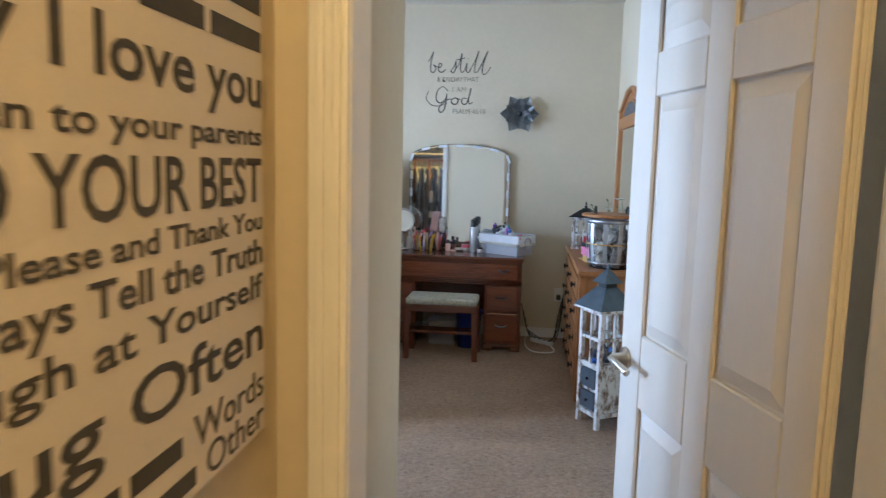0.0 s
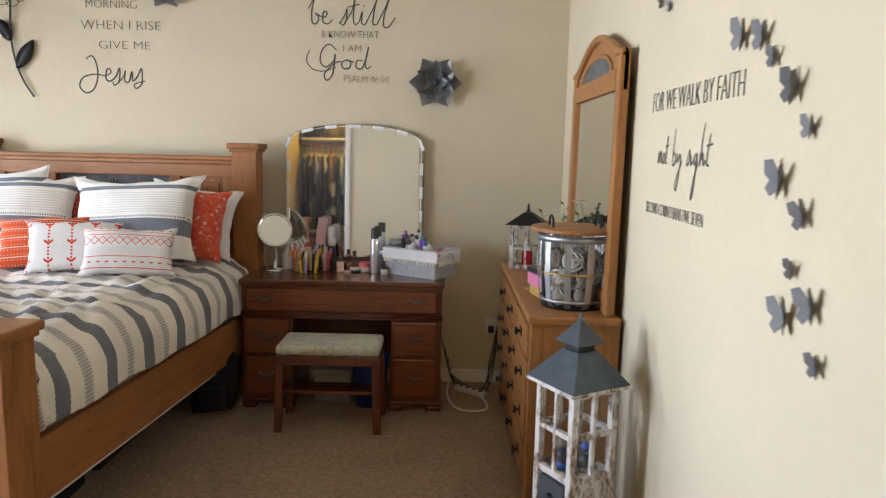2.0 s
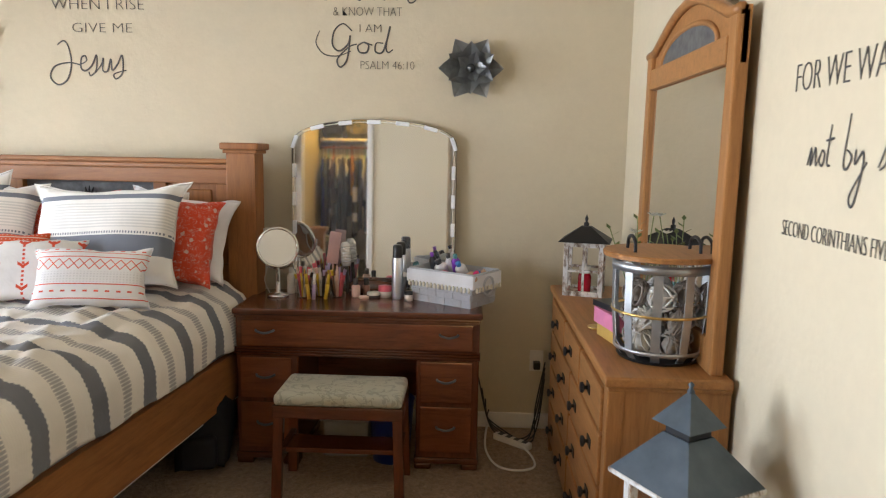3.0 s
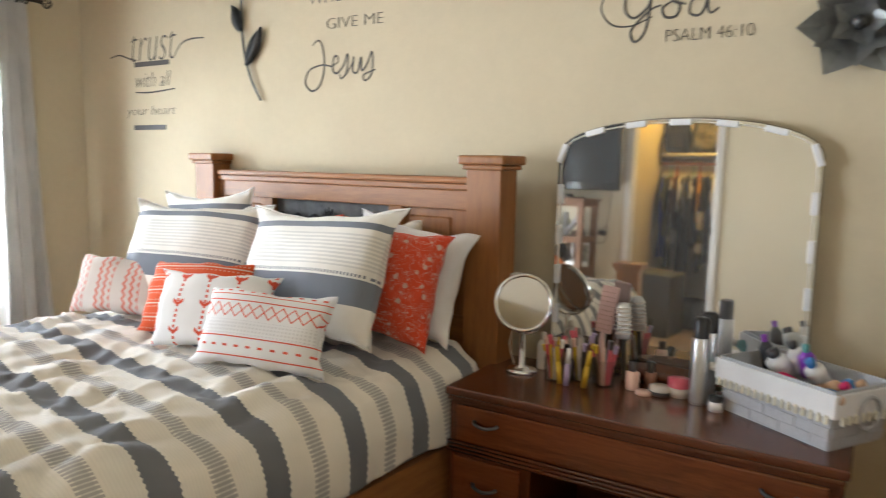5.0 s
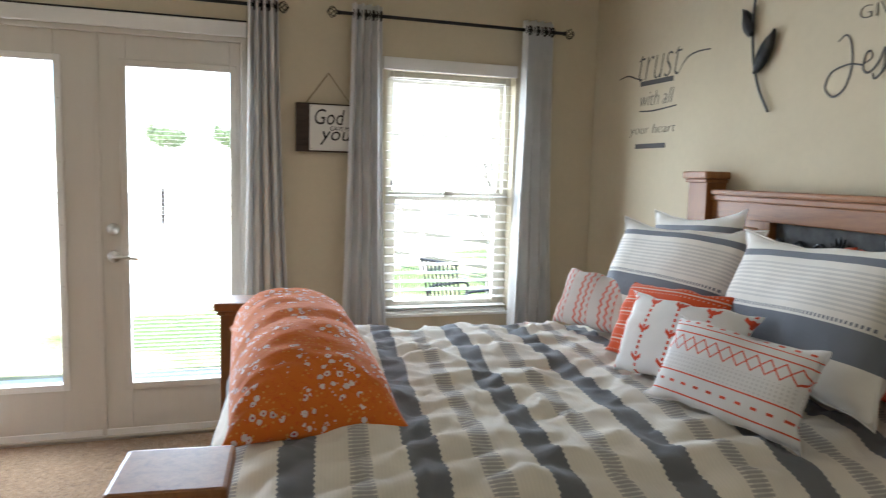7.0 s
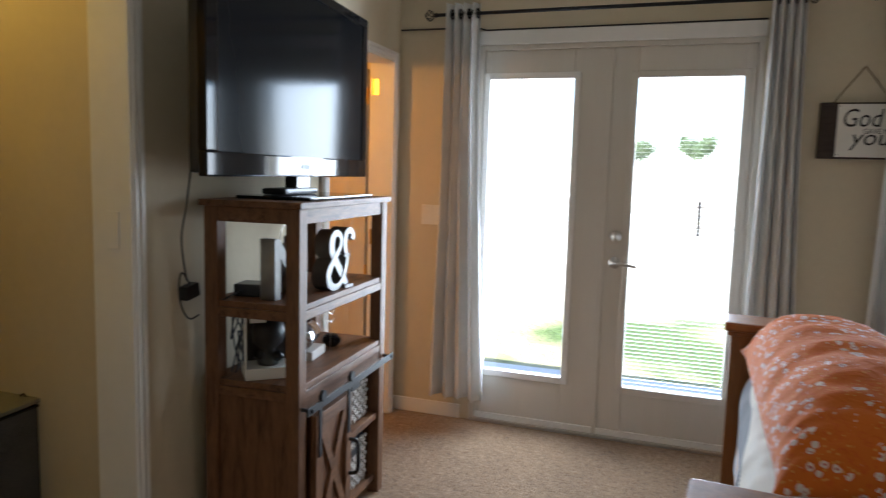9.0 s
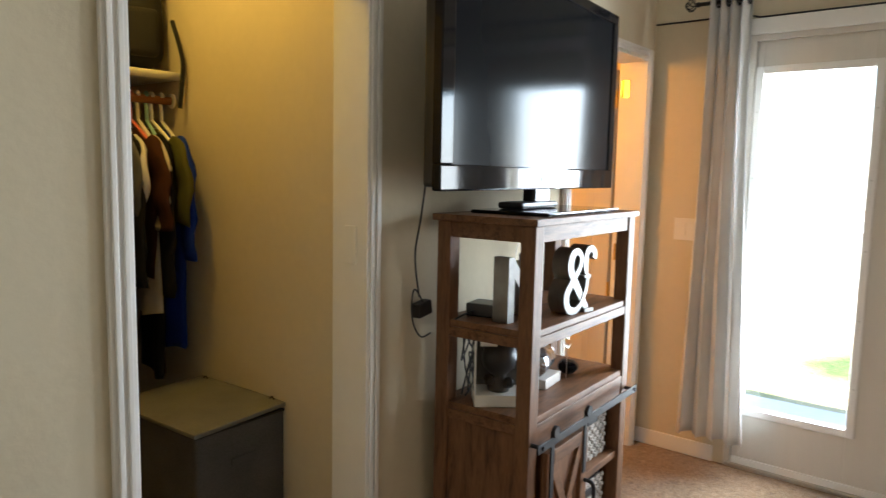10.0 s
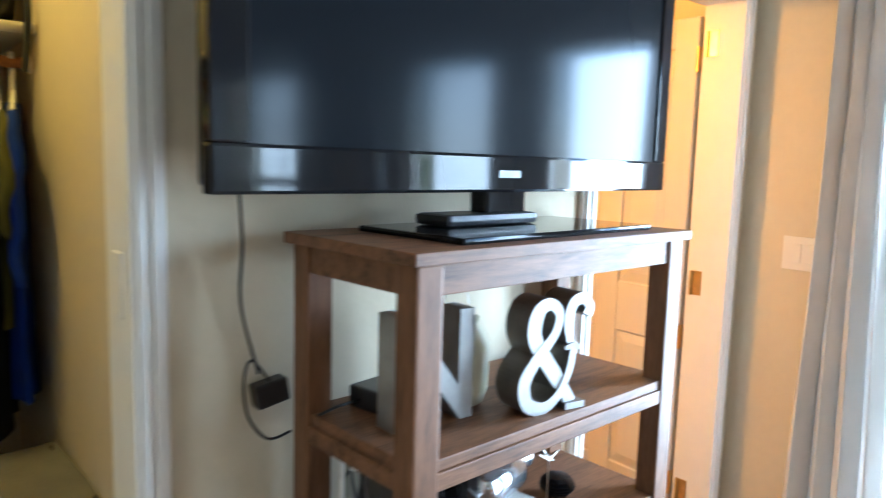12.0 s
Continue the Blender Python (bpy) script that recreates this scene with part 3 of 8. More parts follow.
def ring(y0, y1, z0, z1, x0, x1, w, bev=0.004):
    """A rectangular frame of width w."""
    bm = box((x0, y0, z0), (x1, y0 + w, z1), bev)
    box((x0, y1 - w, z0), (x1, y1, z1), bev, bm=bm)
    box((x0, y0 + w, z0), (x1, y1 - w, z0 + w), bev, bm=bm)
    box((x0, y0 + w, z1 - w), (x1, y1 - w, z1), bev, bm=bm)
    return bm


for y0, y1, g0, g1, z0, z1 in ((2.555, 3.242, 2.588, 3.056, 0.311, 1.973), (3.258, 3.957, 3.390, 3.902, 0.298, 1.970)):
    bm = box((FX - 0.045, y0, 0.02), (FX, g0, 2.14), 0.004)
    box((FX - 0.045, g1, 0.02), (FX, y1, 2.14), 0.004, bm=bm)
    box((FX - 0.045, g0, 0.02), (FX, g1, z0), 0.004, bm=bm)
    box((FX - 0.045, g0, z1), (FX, g1, 2.14), 0.004, bm=bm)
    leaf = wpart("leaf", bm, DOORPAINT, fd)
    wpart("glazing_bead", ring(g0 - 0.035, g1 + 0.035, z0 - 0.035, z1 + 0.035, FX, FX + 0.012, 0.037, 0.005), WHITE if g0 < 3 else DOORPAINT, leaf, "raised frame round the glass")
    pane("pane", box((FX - 0.028, g0, z0), (FX - 0.022, g1, z1)), leaf)
    wpart("door_sweep", box((FX - 0.03, y0, 0.006), (FX + 0.010, y1, 0.052), 0.004), WHITE, leaf, "white door sweep along the bottom")
    if g0 < 3:
        for k in range(5):
            for yy in (g0 - 0.018, g1 + 0.018):
                scr = lathe([(0.004, 0), (0.003, 0.002), (0, 0.002)], 8, caps=False)
                wpart("screw", move(scr, Matrix.Translation((FX + 0.012, yy, z0 + 0.2 + k * 0.32)) @ pose(0, 0, 0, 0, 90, 0)), NICKEL, leaf)
    else:
        for k in range(78):
            z = z0 + 0.01 + k * 0.0209
            wpart("blind_slat", box((FX - 0.020, g0 + 0.004, z), (FX - 0.008, g1 - 0.004, z + 0.0012)), WHITE, leaf)
wpart("astragal", box((FX - 0.01, 3.238, 0.02), (FX + 0.012, 3.262, 2.14), 0.004), DOORPAINT, fd)
for yy, zz, kind in ((3.315, 1.13, "deadbolt"), (3.315, 0.985, "lever")):
    r = lathe([(0.030, 0), (0.032, 0.006), (0.026, 0.014), (0.014, 0.018), (0.012, 0.03), (0, 0.031)], 24, caps=False)
    hd = wpart(kind + "_rose", move(r, Matrix.Translation((FX, yy, zz)) @ pose(0, 0, 0, 0, 90, 0)), NICKEL, fd, "brushed nickel", True)
    if kind == "lever":
        wpart("lever_handle", tube(smooth_line([(FX + 0.03, yy, zz), (FX + 0.045, yy + 0.02, zz), (FX + 0.046, yy + 0.07, zz - 0.003), (FX + 0.04, yy + 0.12, zz - 0.012)]), 0.009, 10), NICKEL, hd, "", True)
setting("door_frame", ring(2.52, 3.99, -0.03, 2.16, XL - 0.14, XL - 0.002, 0.032), DOORPAINT, "beige frame of the patio door", "trim")
trim("door_head_trim", (XL, 2.525, 2.155), (XL + 0.02, 3.99, 2.232), "white head trim above the patio door")
trim("threshold", (XL - 0.15, 2.53, -0.01), (XL + 0.01, 3.94, 0.018), "metal threshold of the patio door", NICKEL)

# ---- window with blinds ----
win = tagged(new("window_1"), "beige single-hung window with open white blinds", "window", kind="structure")
win.matrix_world = pose(XL, 5.155, 0.6)
SASH = surface("almond_vinyl", (0.55, 0.51, 0.42), 0.45, grain=20, vary=0.05, bump=0.0)
wy0, wy1, wz0, wz1 = WIN
wpart("window_frame", ring(wy0, wy1, wz0, wz1, XL - 0.14, XL - 0.075, 0.035), SASH, win)
wpart("upper_sash", ring(wy0 + 0.035, wy1 - 0.035, 1.33, wz1 - 0.035, XL - 0.135, XL - 0.11, 0.03), SASH, win)
low = wpart("lower_sash", ring(wy0 + 0.03, wy1 - 0.03, wz0 + 0.03, 1.35, XL - 0.11, XL - 0.08, 0.05), SASH, win)
wpart("sash_lock", box((XL - 0.08, 5.13, 1.335), (XL - 0.055, 5.19, 1.355), 0.004), SASH, low)
pane("pane", box((XL - 0.125, wy0 + 0.06, 1.35), (XL - 0.121, wy1 - 0.06, wz1 - 0.06)), win)
pane("pane", box((XL - 0.097, wy0 + 0.075, wz0 + 0.075), (XL - 0.093, wy1 - 0.075, 1.305)), win)
wpart("window_sill", box((XL - 0.13, wy0, wz0 - 0.004), (XL + 0.012, wy1, wz0 + 0.014), 0.004), WHITE, win)
wpart("grille_bar", box((XL - 0.12, 5.148, 1.36), (XL - 0.116, 5.162, 2.0)), SASH, win)
wpart("grille_bar", box((XL - 0.12, wy0 + 0.06, 1.68), (XL - 0.116, wy1 - 0.06, 1.694)), SASH, win)
blind = thing("window_blind", pose(XL, 5.135, 2.06), "white faux-wood blind with open slats", "blind")
wpart("valance", box((XL - 0.005, wy0 - 0.03, 2.045), (XL + 0.018, wy1 + 0.005, 2.115), 0.005), WHITE, blind)
for k in range(27):
    z = 0.66 + 0.0515 * k
    bm = box((-0.024, wy0 + 0.008, -0.0012), (0.024, wy1 - 0.008, 0.0012))
    move(bm, Matrix.Translation((XL - 0.045, 0, z)) @ pose(0, 0, 0, 0, 6, 0))
    wpart("slat", bm, WHITE, blind)
wpart("bottom_rail", box((XL - 0.068, wy0 + 0.008, 0.62), (XL - 0.022, wy1 - 0.008, 0.638), 0.003), WHITE, blind)
for yy in (4.86, 5.41):
    wpart("ladder_cord", tube([(XL - 0.02, yy, 0.63), (XL - 0.02, yy, 2.05)], 0.0012, 5), WHITE, blind)
wpart("tilt_cord", tube([(XL - 0.012, 4.80, 1.42), (XL - 0.012, 4.80, 2.05)], 0.0012, 5), WHITE, blind)
tas = lathe([(0.002, 0.03), (0.006, 0.02), (0.008, 0.0), (0.0, 0.0)], 10, at=(XL - 0.012, 4.80, 1.39), caps=False)
wpart("tassel", tas, BLACKPLASTIC, blind)


# ---- curtains and rods ----
def curtain(top, bottom, z0, z1, waves, seed, label):
    y0, y1 = top
    yc = (y0 + y1) / 2
    ob = thing("curtain", pose(-3.965, yc, z1), label, "curtain", "curtain panels")
    rnd = random.Random(seed)
    cols, rows = waves * 14, 44
    ph = [rnd.uniform(-0.5, 0.5) for _ in range(5)]
    bm = bmesh.new()
    layers = []
    for off in (0.0, -0.003):
        grid = []
        for r in range(rows + 1):
            v = r / rows
            row = []
            for c in range(cols + 1):
                u = c / cols
                k = v ** 1.6
                a, b = y0 + (bottom[0] - y0) * k, y1 + (bottom[1] - y1) * k
                s = math.sin(2 * math.pi * waves * u + ph[0] + 0.5 * v * ph[1] * 3)
                s2 = math.sin(2 * math.pi * (waves * 0.5) * u + ph[2] + 2 * v)
                amp = 0.034 + 0.012 * v
                y = a + (b - a) * u + 0.010 * math.sin(4 * math.pi * waves * u + ph[3]) * (0.4 + v)
                x = amp * s + 0.012 * v * s2 + 0.006 * math.sin(9 * v + 6 * u + ph[4]) + off
                row.append(bm.verts.new((x, y - yc, (z0 - z1) * v + 0.004 * math.sin(14 * u) * v)))
            grid.append(row)
        layers.append(grid)
    for n, grid in enumerate(layers):
        for r in range(rows):
            for c in range(cols):
                q = (grid[r][c], grid[r][c + 1], grid[r + 1][c + 1], grid[r + 1][c])
                bm.faces.new(q if n == 0 else q[::-1])
    A, B = layers
    for c in range(cols):
        bm.faces.new((A[0][c + 1], A[0][c], B[0][c], B[0][c + 1]))
        bm.faces.new((A[rows][c], A[rows][c + 1], B[rows][c + 1], B[rows][c]))
    for r in range(rows):
        bm.faces.new((A[r][0], A[r + 1][0], B[r + 1][0], B[r][0]))
        bm.faces.new((A[r + 1][cols], A[r][cols], B[r][cols], B[r + 1][cols]))
    part("cloth", bm, CURTAIN, ob, smooth=True)
    for k in range(waves * 2):
        u = (k + 0.5) / (waves * 2)
        gr = tube([(0.024 * math.cos(a), 0, 0.024 * math.sin(a)) for a in (2 * math.pi * i / 18 for i in range(18))], 0.005, 6, closed=True)
        move(gr, Matrix.Translation((0.0, y0 + (y1 - y0) * u - yc, -0.055)))
        part("grommet", gr, BLACK, ob, "black metal grommet", True)


C = "grey curtain panel hanging from grommets on a black rod"
curtain((2.354, 2.548), (2.318, 2.640), 0.155, 2.365, 4, 1, C)
curtain((3.994, 4.146), (3.960, 4.240), 0.13, 2.365, 4, 2, C)
curtain((4.535, 4.705), (4.475, 4.770), 0.13, 2.365, 4, 3, C)
curtain((5.546, 5.741), (5.500, 5.840), 0.13, 2.365, 4, 4, C)


def curtain_rod(y0, y1):
    ob = thing("curtain_rod", pose(-3.965, (y0 + y1) / 2, 2.31), "black curtain rod with wire cage finials", "curtain rod", "curtain rods")
    wpart("rod", tube([(-3.965, y0, 2.31), (-3.965, y1, 2.31)], 0.0095, 12), BLACK, ob, smooth=True)
    for y, s in ((y0, -1), (y1, 1)):
        cap = lathe([(0.011, 0), (0.014, 0.006), (0.008, 0.014)], 12)
        f = part("finial", move(cap, Matrix.Translation((0, y - (y0 + y1) / 2, 0)) @ pose(0, 0, 0, -90 * s, 0, 0)), BLACK, ob)
        for k in range(6):
            a = 2 * math.pi * k / 6
            pts = [(0.030 * math.sin(math.pi * q) * math.cos(a + 2.2 * q), s * (0.012 + 0.058 * q), 0.030 * math.sin(math.pi * q) * math.sin(a + 2.2 * q)) for q in (i / 10 for i in range(11))]
            part("cage_wire", move(tube(pts, 0.0025, 5), Matrix.Translation((0, y - (y0 + y1) / 2, 0))), BLACK, f)
    for y in (y0 + 0.10, y1 - 0.10):
        bm = tube([(-4.07, y, 2.29), (-3.99, y, 2.29), (-3.965, y, 2.30)], 0.006, 8)
        box((-4.07, y - 0.012, 2.255), (-4.063, y + 0.012, 2.325), 0.002, bm=bm)
        wpart("bracket", bm, BLACK, ob)


curtain_rod(2.30, 4.13)
curtain_rod(4.47, 5.80)


# ---- bed ----
bed = thing("bed", pose(-2.06, 4.88, 0), "queen bed in honey pine with a tall panelled headboard, made up", "bed")
X0, X1, YF, YT = -2.966, -1.134, 3.775, 6.03


def post(x0, y0, w, d, top, base=0.0):
    bm = box((x0, y0, base), (x0 + w, y0 + d, top - 0.05), 0.004)
    box((x0 - 0.012, y0 - 0.012, top - 0.052), (x0 + w + 0.012, y0 + d + 0.012, top - 0.034), 0.006, bm=bm)
    box((x0 - 0.024, y0 - 0.024, top - 0.034), (x0 + w + 0.024, y0 + d + 0.024, top), 0.009, bm=bm)
    return bm


for x in (X0, X1 - 0.15):
    wpart("head_post", post(x, 5.92, 0.15, 0.11, 1.505), PINE_Z, bed)
for x in (X0, X1 - 0.15):
    wpart("foot_post", post(x, YF, 0.15, 0.15, 0.925), PINE_Z, bed)
hx0, hx1 = X0 + 0.15, X1 - 0.15
bm = box((hx0, 5.945, 1.375), (hx1, 6.01, 1.40), 0.006)
box((hx0, 5.935, 1.40), (hx1, 6.02, 1.425), 0.010, bm=bm)
wpart("cap_moulding", bm, PINE, bed)
wpart("top_rail", box((hx0, 5.955, 1.30), (hx1, 6.0, 1.375), 0.004), PINE, bed)
wpart("bottom_rail", box((hx0, 5.955, 0.75), (hx1, 6.0, 0.90), 0.004), PINE, bed)
for a in (hx0, hx0 + 0.335, hx1 - 0.405, hx1 - 0.07):
    wpart("head_stile", box((a, 5.953, 0.90), (a + 0.07, 6.0, 1.30), 0.004), PINE_Z, bed)
for a, b in ((hx0 + 0.07, hx0 + 0.335), (hx1 - 0.335, hx1 - 0.07)):
    bm = box((a, 5.975, 0.90), (b, 5.99, 1.30))
    box((a + 0.03, 5.966, 0.93), (b - 0.03, 5.98, 1.27), 0.012, bm=bm, segs=1)
    wpart("side_panel", bm, PINE_Z, bed)
STONE = surface("grey_slate_panel", (0.10, 0.10, 0.10), 0.7, grain=30, vary=0.7, bump=0.3)
ca, cb = hx0 + 0.405, hx1 - 0.405
wpart("slate_panel", box((ca, 5.985, 0.90), (cb, 5.997, 1.30)), STONE, bed, "grey slate panel behind the ironwork")
cm = (ca + cb) / 2
for sgn in (-1, 1):
    for q in range(3):
        o = cm + sgn * (0.03 + 0.115 * q)
        w = 0.12 - 0.01 * q
        pts = [(o, 1.05 + 0.02 * q), (o + sgn * 0.02, 1.17), (o + sgn * w * 0.5, 1.235), (o + sgn * w, 1.20), (o + sgn * w, 1.14), (o + sgn * w * 0.7, 1.12), (o + sgn * w * 0.55, 1.15)]
        wpart("iron_scroll", tube(smooth_line([(x, 5.972, z) for x, z in pts], 6), 0.006, 7), BLACK, bed, "black wrought-iron scroll", True)
    pts = [(cm, 1.0), (cm + sgn * 0.1, 1.10), (cm + sgn * 0.22, 1.22), (cm + sgn * 0.34, 1.17), (cm + sgn * 0.36, 1.06)]
    wpart("iron_scroll", tube(smooth_line([(x, 5.968, z) for x, z in pts], 8), 0.007, 7), BLACK, bed, "", True)
for ang in (-50, -25, 0, 25, 50):
    tip = (cm + 0.055 * math.sin(radians(ang)), 1.20 + 0.075 * math.cos(radians(ang)))
    wpart("iron_petal", tube([(cm, 5.970, 1.19), ((cm + tip[0]) / 2, 5.966, (1.19 + tip[1]) / 2), (tip[0], 5.970, tip[1])], [0.003, 0.009, 0.002], 7), BLACK, bed, "", True)
for x in (X0 + 0.03, X1 - 0.06):
    wpart("side_rail", box((x, YF + 0.15, 0.29), (x + 0.035, 5.92, 0.515), 0.005), PINE_Y, bed)
wpart("foot_rail", box((hx0, YF + 0.05, 0.29), (hx1, YF + 0.09, 0.56), 0.005), PINE, bed)
wpart("box_spring", box((X0 + 0.07, YF + 0.16, 0.24), (X1 - 0.07, 5.90, 0.50), 0.02), WHITECLOTH, bed, "white box spring below the mattress")
wpart("mattress", box((X0 + 0.075, YF + 0.14, 0.50), (X1 - 0.075, 5.90, 0.755), 0.05, segs=3), WHITECLOTH, bed)


# duvet: one sheet over the top that hangs over both long sides and the foot
def duvet_sheet():
    x0, x1, y0, y1 = X0 + 0.05, X1 - 0.045, YF + 0.10, 5.86
    top, drop, drop_x = 0.805, 0.33, 0.215
    nx, ny = 170, 180
    bm = bmesh.new()
    grid = []
    for j in range(ny + 1):
        v = j / ny
        row = []
        for i in range(nx + 1):
            a = -drop_x + (x1 - x0 + 2 * drop_x) * i / nx
            b = -drop + (y1 - y0 + drop) * v
            hang_x = max(0.0, -a, a - (x1 - x0))
            hang_y = max(0.0, -b)
            if not 0.14 < a < x1 - x0 - 0.14:
                hang_y = min(hang_y, 0.04)
            x = x0 + min(max(a, 0), x1 - x0)
            y = y0 + max(b, 0)
            ex = min(min(max(a, 0), x1 - x0), x1 - x0 - min(max(a, 0), x1 - x0))
            ey = max(b, 0)
            e = min(ex, ey)
            crown = 0.055 * (1 - math.exp(-e / 0.10))
            p = Vector((x * 1.0, y, 0))
            crease = noise.noise(Vector((x * 3.1 + 2 * noise.noise(Vector((x * 2, y * 2, 4.0))), y * 4.5, 0.3)))
            puff = 0.018 * crease + 0.010 * noise.noise(Vector((x * 13, y * 8, 2.1)))
            ridge = 0.040 * abs(noise.noise(Vector((x * 7 + y * 2, y * 3.2, 5.0))))
            warp = 0.9 * noise.noise(Vector((x * 1.7, y * 1.7, 8.0)))
            fold_line = 0.012 * (1 - abs(noise.noise(Vector((x * 2.4 + warp, y * 6.5 + 1.5 * warp, 11.0))))) ** 9
            fold_line += 0.009 * (1 - abs(noise.noise(Vector((x * 7.5 + y * 3 + warp, y * 9 - x * 3, 17.0))))) ** 8
            z = top - 0.045 + crown + (puff + ridge + fold_line) * min(1, 0.3 + e * 6)
            h = max(hang_x, hang_y)
            if h > 0:
                fold = 0.010 * math.sin((y if hang_x >= hang_y else x) * 9 + 1.3 * noise.noise(Vector((x * 2, y * 2, 0)))) * (h / drop)
                out = 0.045 * math.sin(min(1.0, h / 0.12) * math.pi / 2) + fold + 0.012 * noise.noise(Vector((x * 6, y * 6, h * 7)))
                if hang_x > 0:
                    x += out if a > 0 else -out
                if hang_y > 0:
                    y -= out
                z -= h if not (hang_x and hang_y) else (0.75 * (hang_x + hang_y))
            if x > X1 - 0.19 or x < X0 + 0.19:
                y = max(y, YF + 0.168 + 0.02 * hang_y)
            row.append(bm.verts.new((x, y, z)))
        grid.append(row)
    for j in range(ny):
        for i in range(nx):
            bm.faces.new((grid[j][i], grid[j][i + 1], grid[j + 1][i + 1], grid[j + 1][i]))
    bm.normal_update()
    lower = {}
    for v in list(bm.verts):
        lower[v] = bm.verts.new(v.co - 0.016 * v.normal)
    for fc in list(bm.faces):
        bm.faces.new([lower[v] for v in reversed(fc.verts)])
    rim = [(r[i], r[i + 1]) for r in (grid[0],) for i in range(nx)] + [(grid[ny][i + 1], grid[ny][i]) for i in range(nx)]
    rim += [(grid[j + 1][0], grid[j][0]) for j in range(ny)] + [(grid[j][nx], grid[j + 1][nx]) for j in range(ny)]
    for a, b in rim:
        bm.faces.new((b, a, lower[a], lower[b]))
    return bm


duvet = thing("duvet", pose(-2.06, 4.88, 0.80), "cream duvet with dark grey woven stripes over the bed", "duvet")
wpart("cover", duvet_sheet(), DUVET, duvet, smooth=True)


turn = Matrix.Translation((-2.05, 5.96, 0)) @ pose(0, 0, 0, 0, 0, -5) @ Matrix.Translation((2.05, -5.96, 0))
for ob in (bed, duvet):
    ob.matrix_basis = turn @ ob.matrix_basis


# ---- pillows ----
def pillow(name, m, w, h, d, mat, label, flange=0.0, seed=1, corner=0.22, flat=0.0):
    """A stuffed pillow that stands on its lower edge: x wide, z high, y thick."""
    ob = thing(name, m, label, "pillow")
    n = 28
    bm = bmesh.new()
    sides = []
    for s in (-1, 1):
        grid = []
        for j in range(n + 1):
            row = []
            for i in range(n + 1):
                u, v = 2 * i / n - 1, 2 * j / n - 1
                pinch = 1 - corner * (1 - abs(u) ** 2.2) * abs(v) ** 6 * 0.6
                pinch_x = 1 - corner * (1 - abs(v) ** 2.2) * abs(u) ** 6 * 0.6
                au, av = min(1.0, abs(u) / (1 - flat)), min(1.0, abs(v) / (1 - flat))
                e = max(0.0, (1 - au ** 2.4)) * max(0.0, (1 - av ** 2.4))
                bulge = e ** 0.48 + 0.02
                nz = noise.noise(Vector((u * 1.7 + seed, v * 1.9, s * 2.0 + seed)))
                wr = noise.noise(Vector((u * 6 + seed, v * 5, s + 3.0))) * 0.05 * (1 - e * 0.5) * (e ** 0.3)
                x = u * w / 2 * pinch_x
                z = h / 2 + v * h / 2 * pinch
                x += 0.010 * noise.noise(Vector((v * 3, seed, 1.0))) * abs(u) ** 3
                z += 0.012 * noise.noise(Vector((u * 3, seed, 5.0))) * abs(v) ** 3
                rim = (au * av) ** 5
                y = s * d / 2 * (bulge * (1 + 0.14 * nz) + wr) + 0.012 * math.sin(3 * u + seed) * abs(v) + 0.022 * rim * math.sin(2.2 * seed + 2 * u + v)
                row.append(bm.verts.new((x, y, z)) if s < 0 or (0 < i < n and 0 < j < n) else sides[0][j][i])
            grid.append(row)
        sides.append(grid)
    for s, grid in enumerate(sides):
        for j in range(n):
            for i in range(n):
                q = (grid[j][i], grid[j][i + 1], grid[j + 1][i + 1], grid[j + 1][i])
                bm.faces.new(q if s == 0 else q[::-1])
    pts = [v.co.copy() for v in (sides[0][0] + [r[n] for r in sides[0]][1:] + sides[0][n][::-1][1:] + [r[0] for r in sides[0]][::-1][1:-1])]
    part("stuffed_cover", bm, mat, ob, smooth=True)
    if flange:
        seam = tube(pts, 0.003, 5, closed=True)
        part("piping", seam, mat, ob, smooth=True)
    return ob


def lean(x, y, z, back, yaw=0.0, roll=0.0):
    return pose(x, y, z, 0, 0, yaw) @ pose(0, 0, 0, -back, roll, 0)


PB = 0.845
pillow("striped_pillow", lean(-2.40, 5.42, PB, 24, 8), 0.74, 0.49, 0.20, SHAM, "cream pillow with slate stripes leaning on other pillows", 1, 3, 0.26, 0.07)
pillow("striped_pillow", lean(-1.71, 5.40, PB, 23, -4, -3), 0.75, 0.50, 0.21, SHAM, "cream pillow with slate stripes at the front row", 1, 8, 0.28, 0.07)
pillow("coral_pillow", lean(-1.54, 5.62, PB, 12, -8, 4), 0.52, 0.41, 0.17, CORAL, "coral pillow printed with white sprigs", 1, 5, 0.20)
pillow("white_pillow", lean(-1.53, 5.74, PB, 12, -3, 7), 0.54, 0.42, 0.17, WHITECLOTH, "plain white pillow behind the coral one", 1, 2, 0.26, 0.06)
pillow("white_pillow", lean(-2.10, 5.76, PB, 9, 2, 2), 0.66, 0.425, 0.17, WHITECLOTH, "plain white pillow against the headboard", 1, 6, 0.26)
pillow("coral_pillow", lean(-1.98, 5.63, PB, 12, 3, -2), 0.50, 0.425, 0.13, CORAL, "coral pillow mostly hidden behind the striped ones", 0, 7, 0.20)
pillow("striped_pillow", lean(-2.60, 5.73, PB, 10, 4, -3), 0.58, 0.50, 0.16, SHAM, "grey and white striped pillow by the headboard post", 1, 9, 0.30, 0.06)
pillow("cream_pillow", lean(-1.74, 5.83, PB, 6, 0, -2), 0.56, 0.40, 0.12, CREAMCLOTH, "plain cream pillow at the back against the headboard", 1, 15, 0.26)
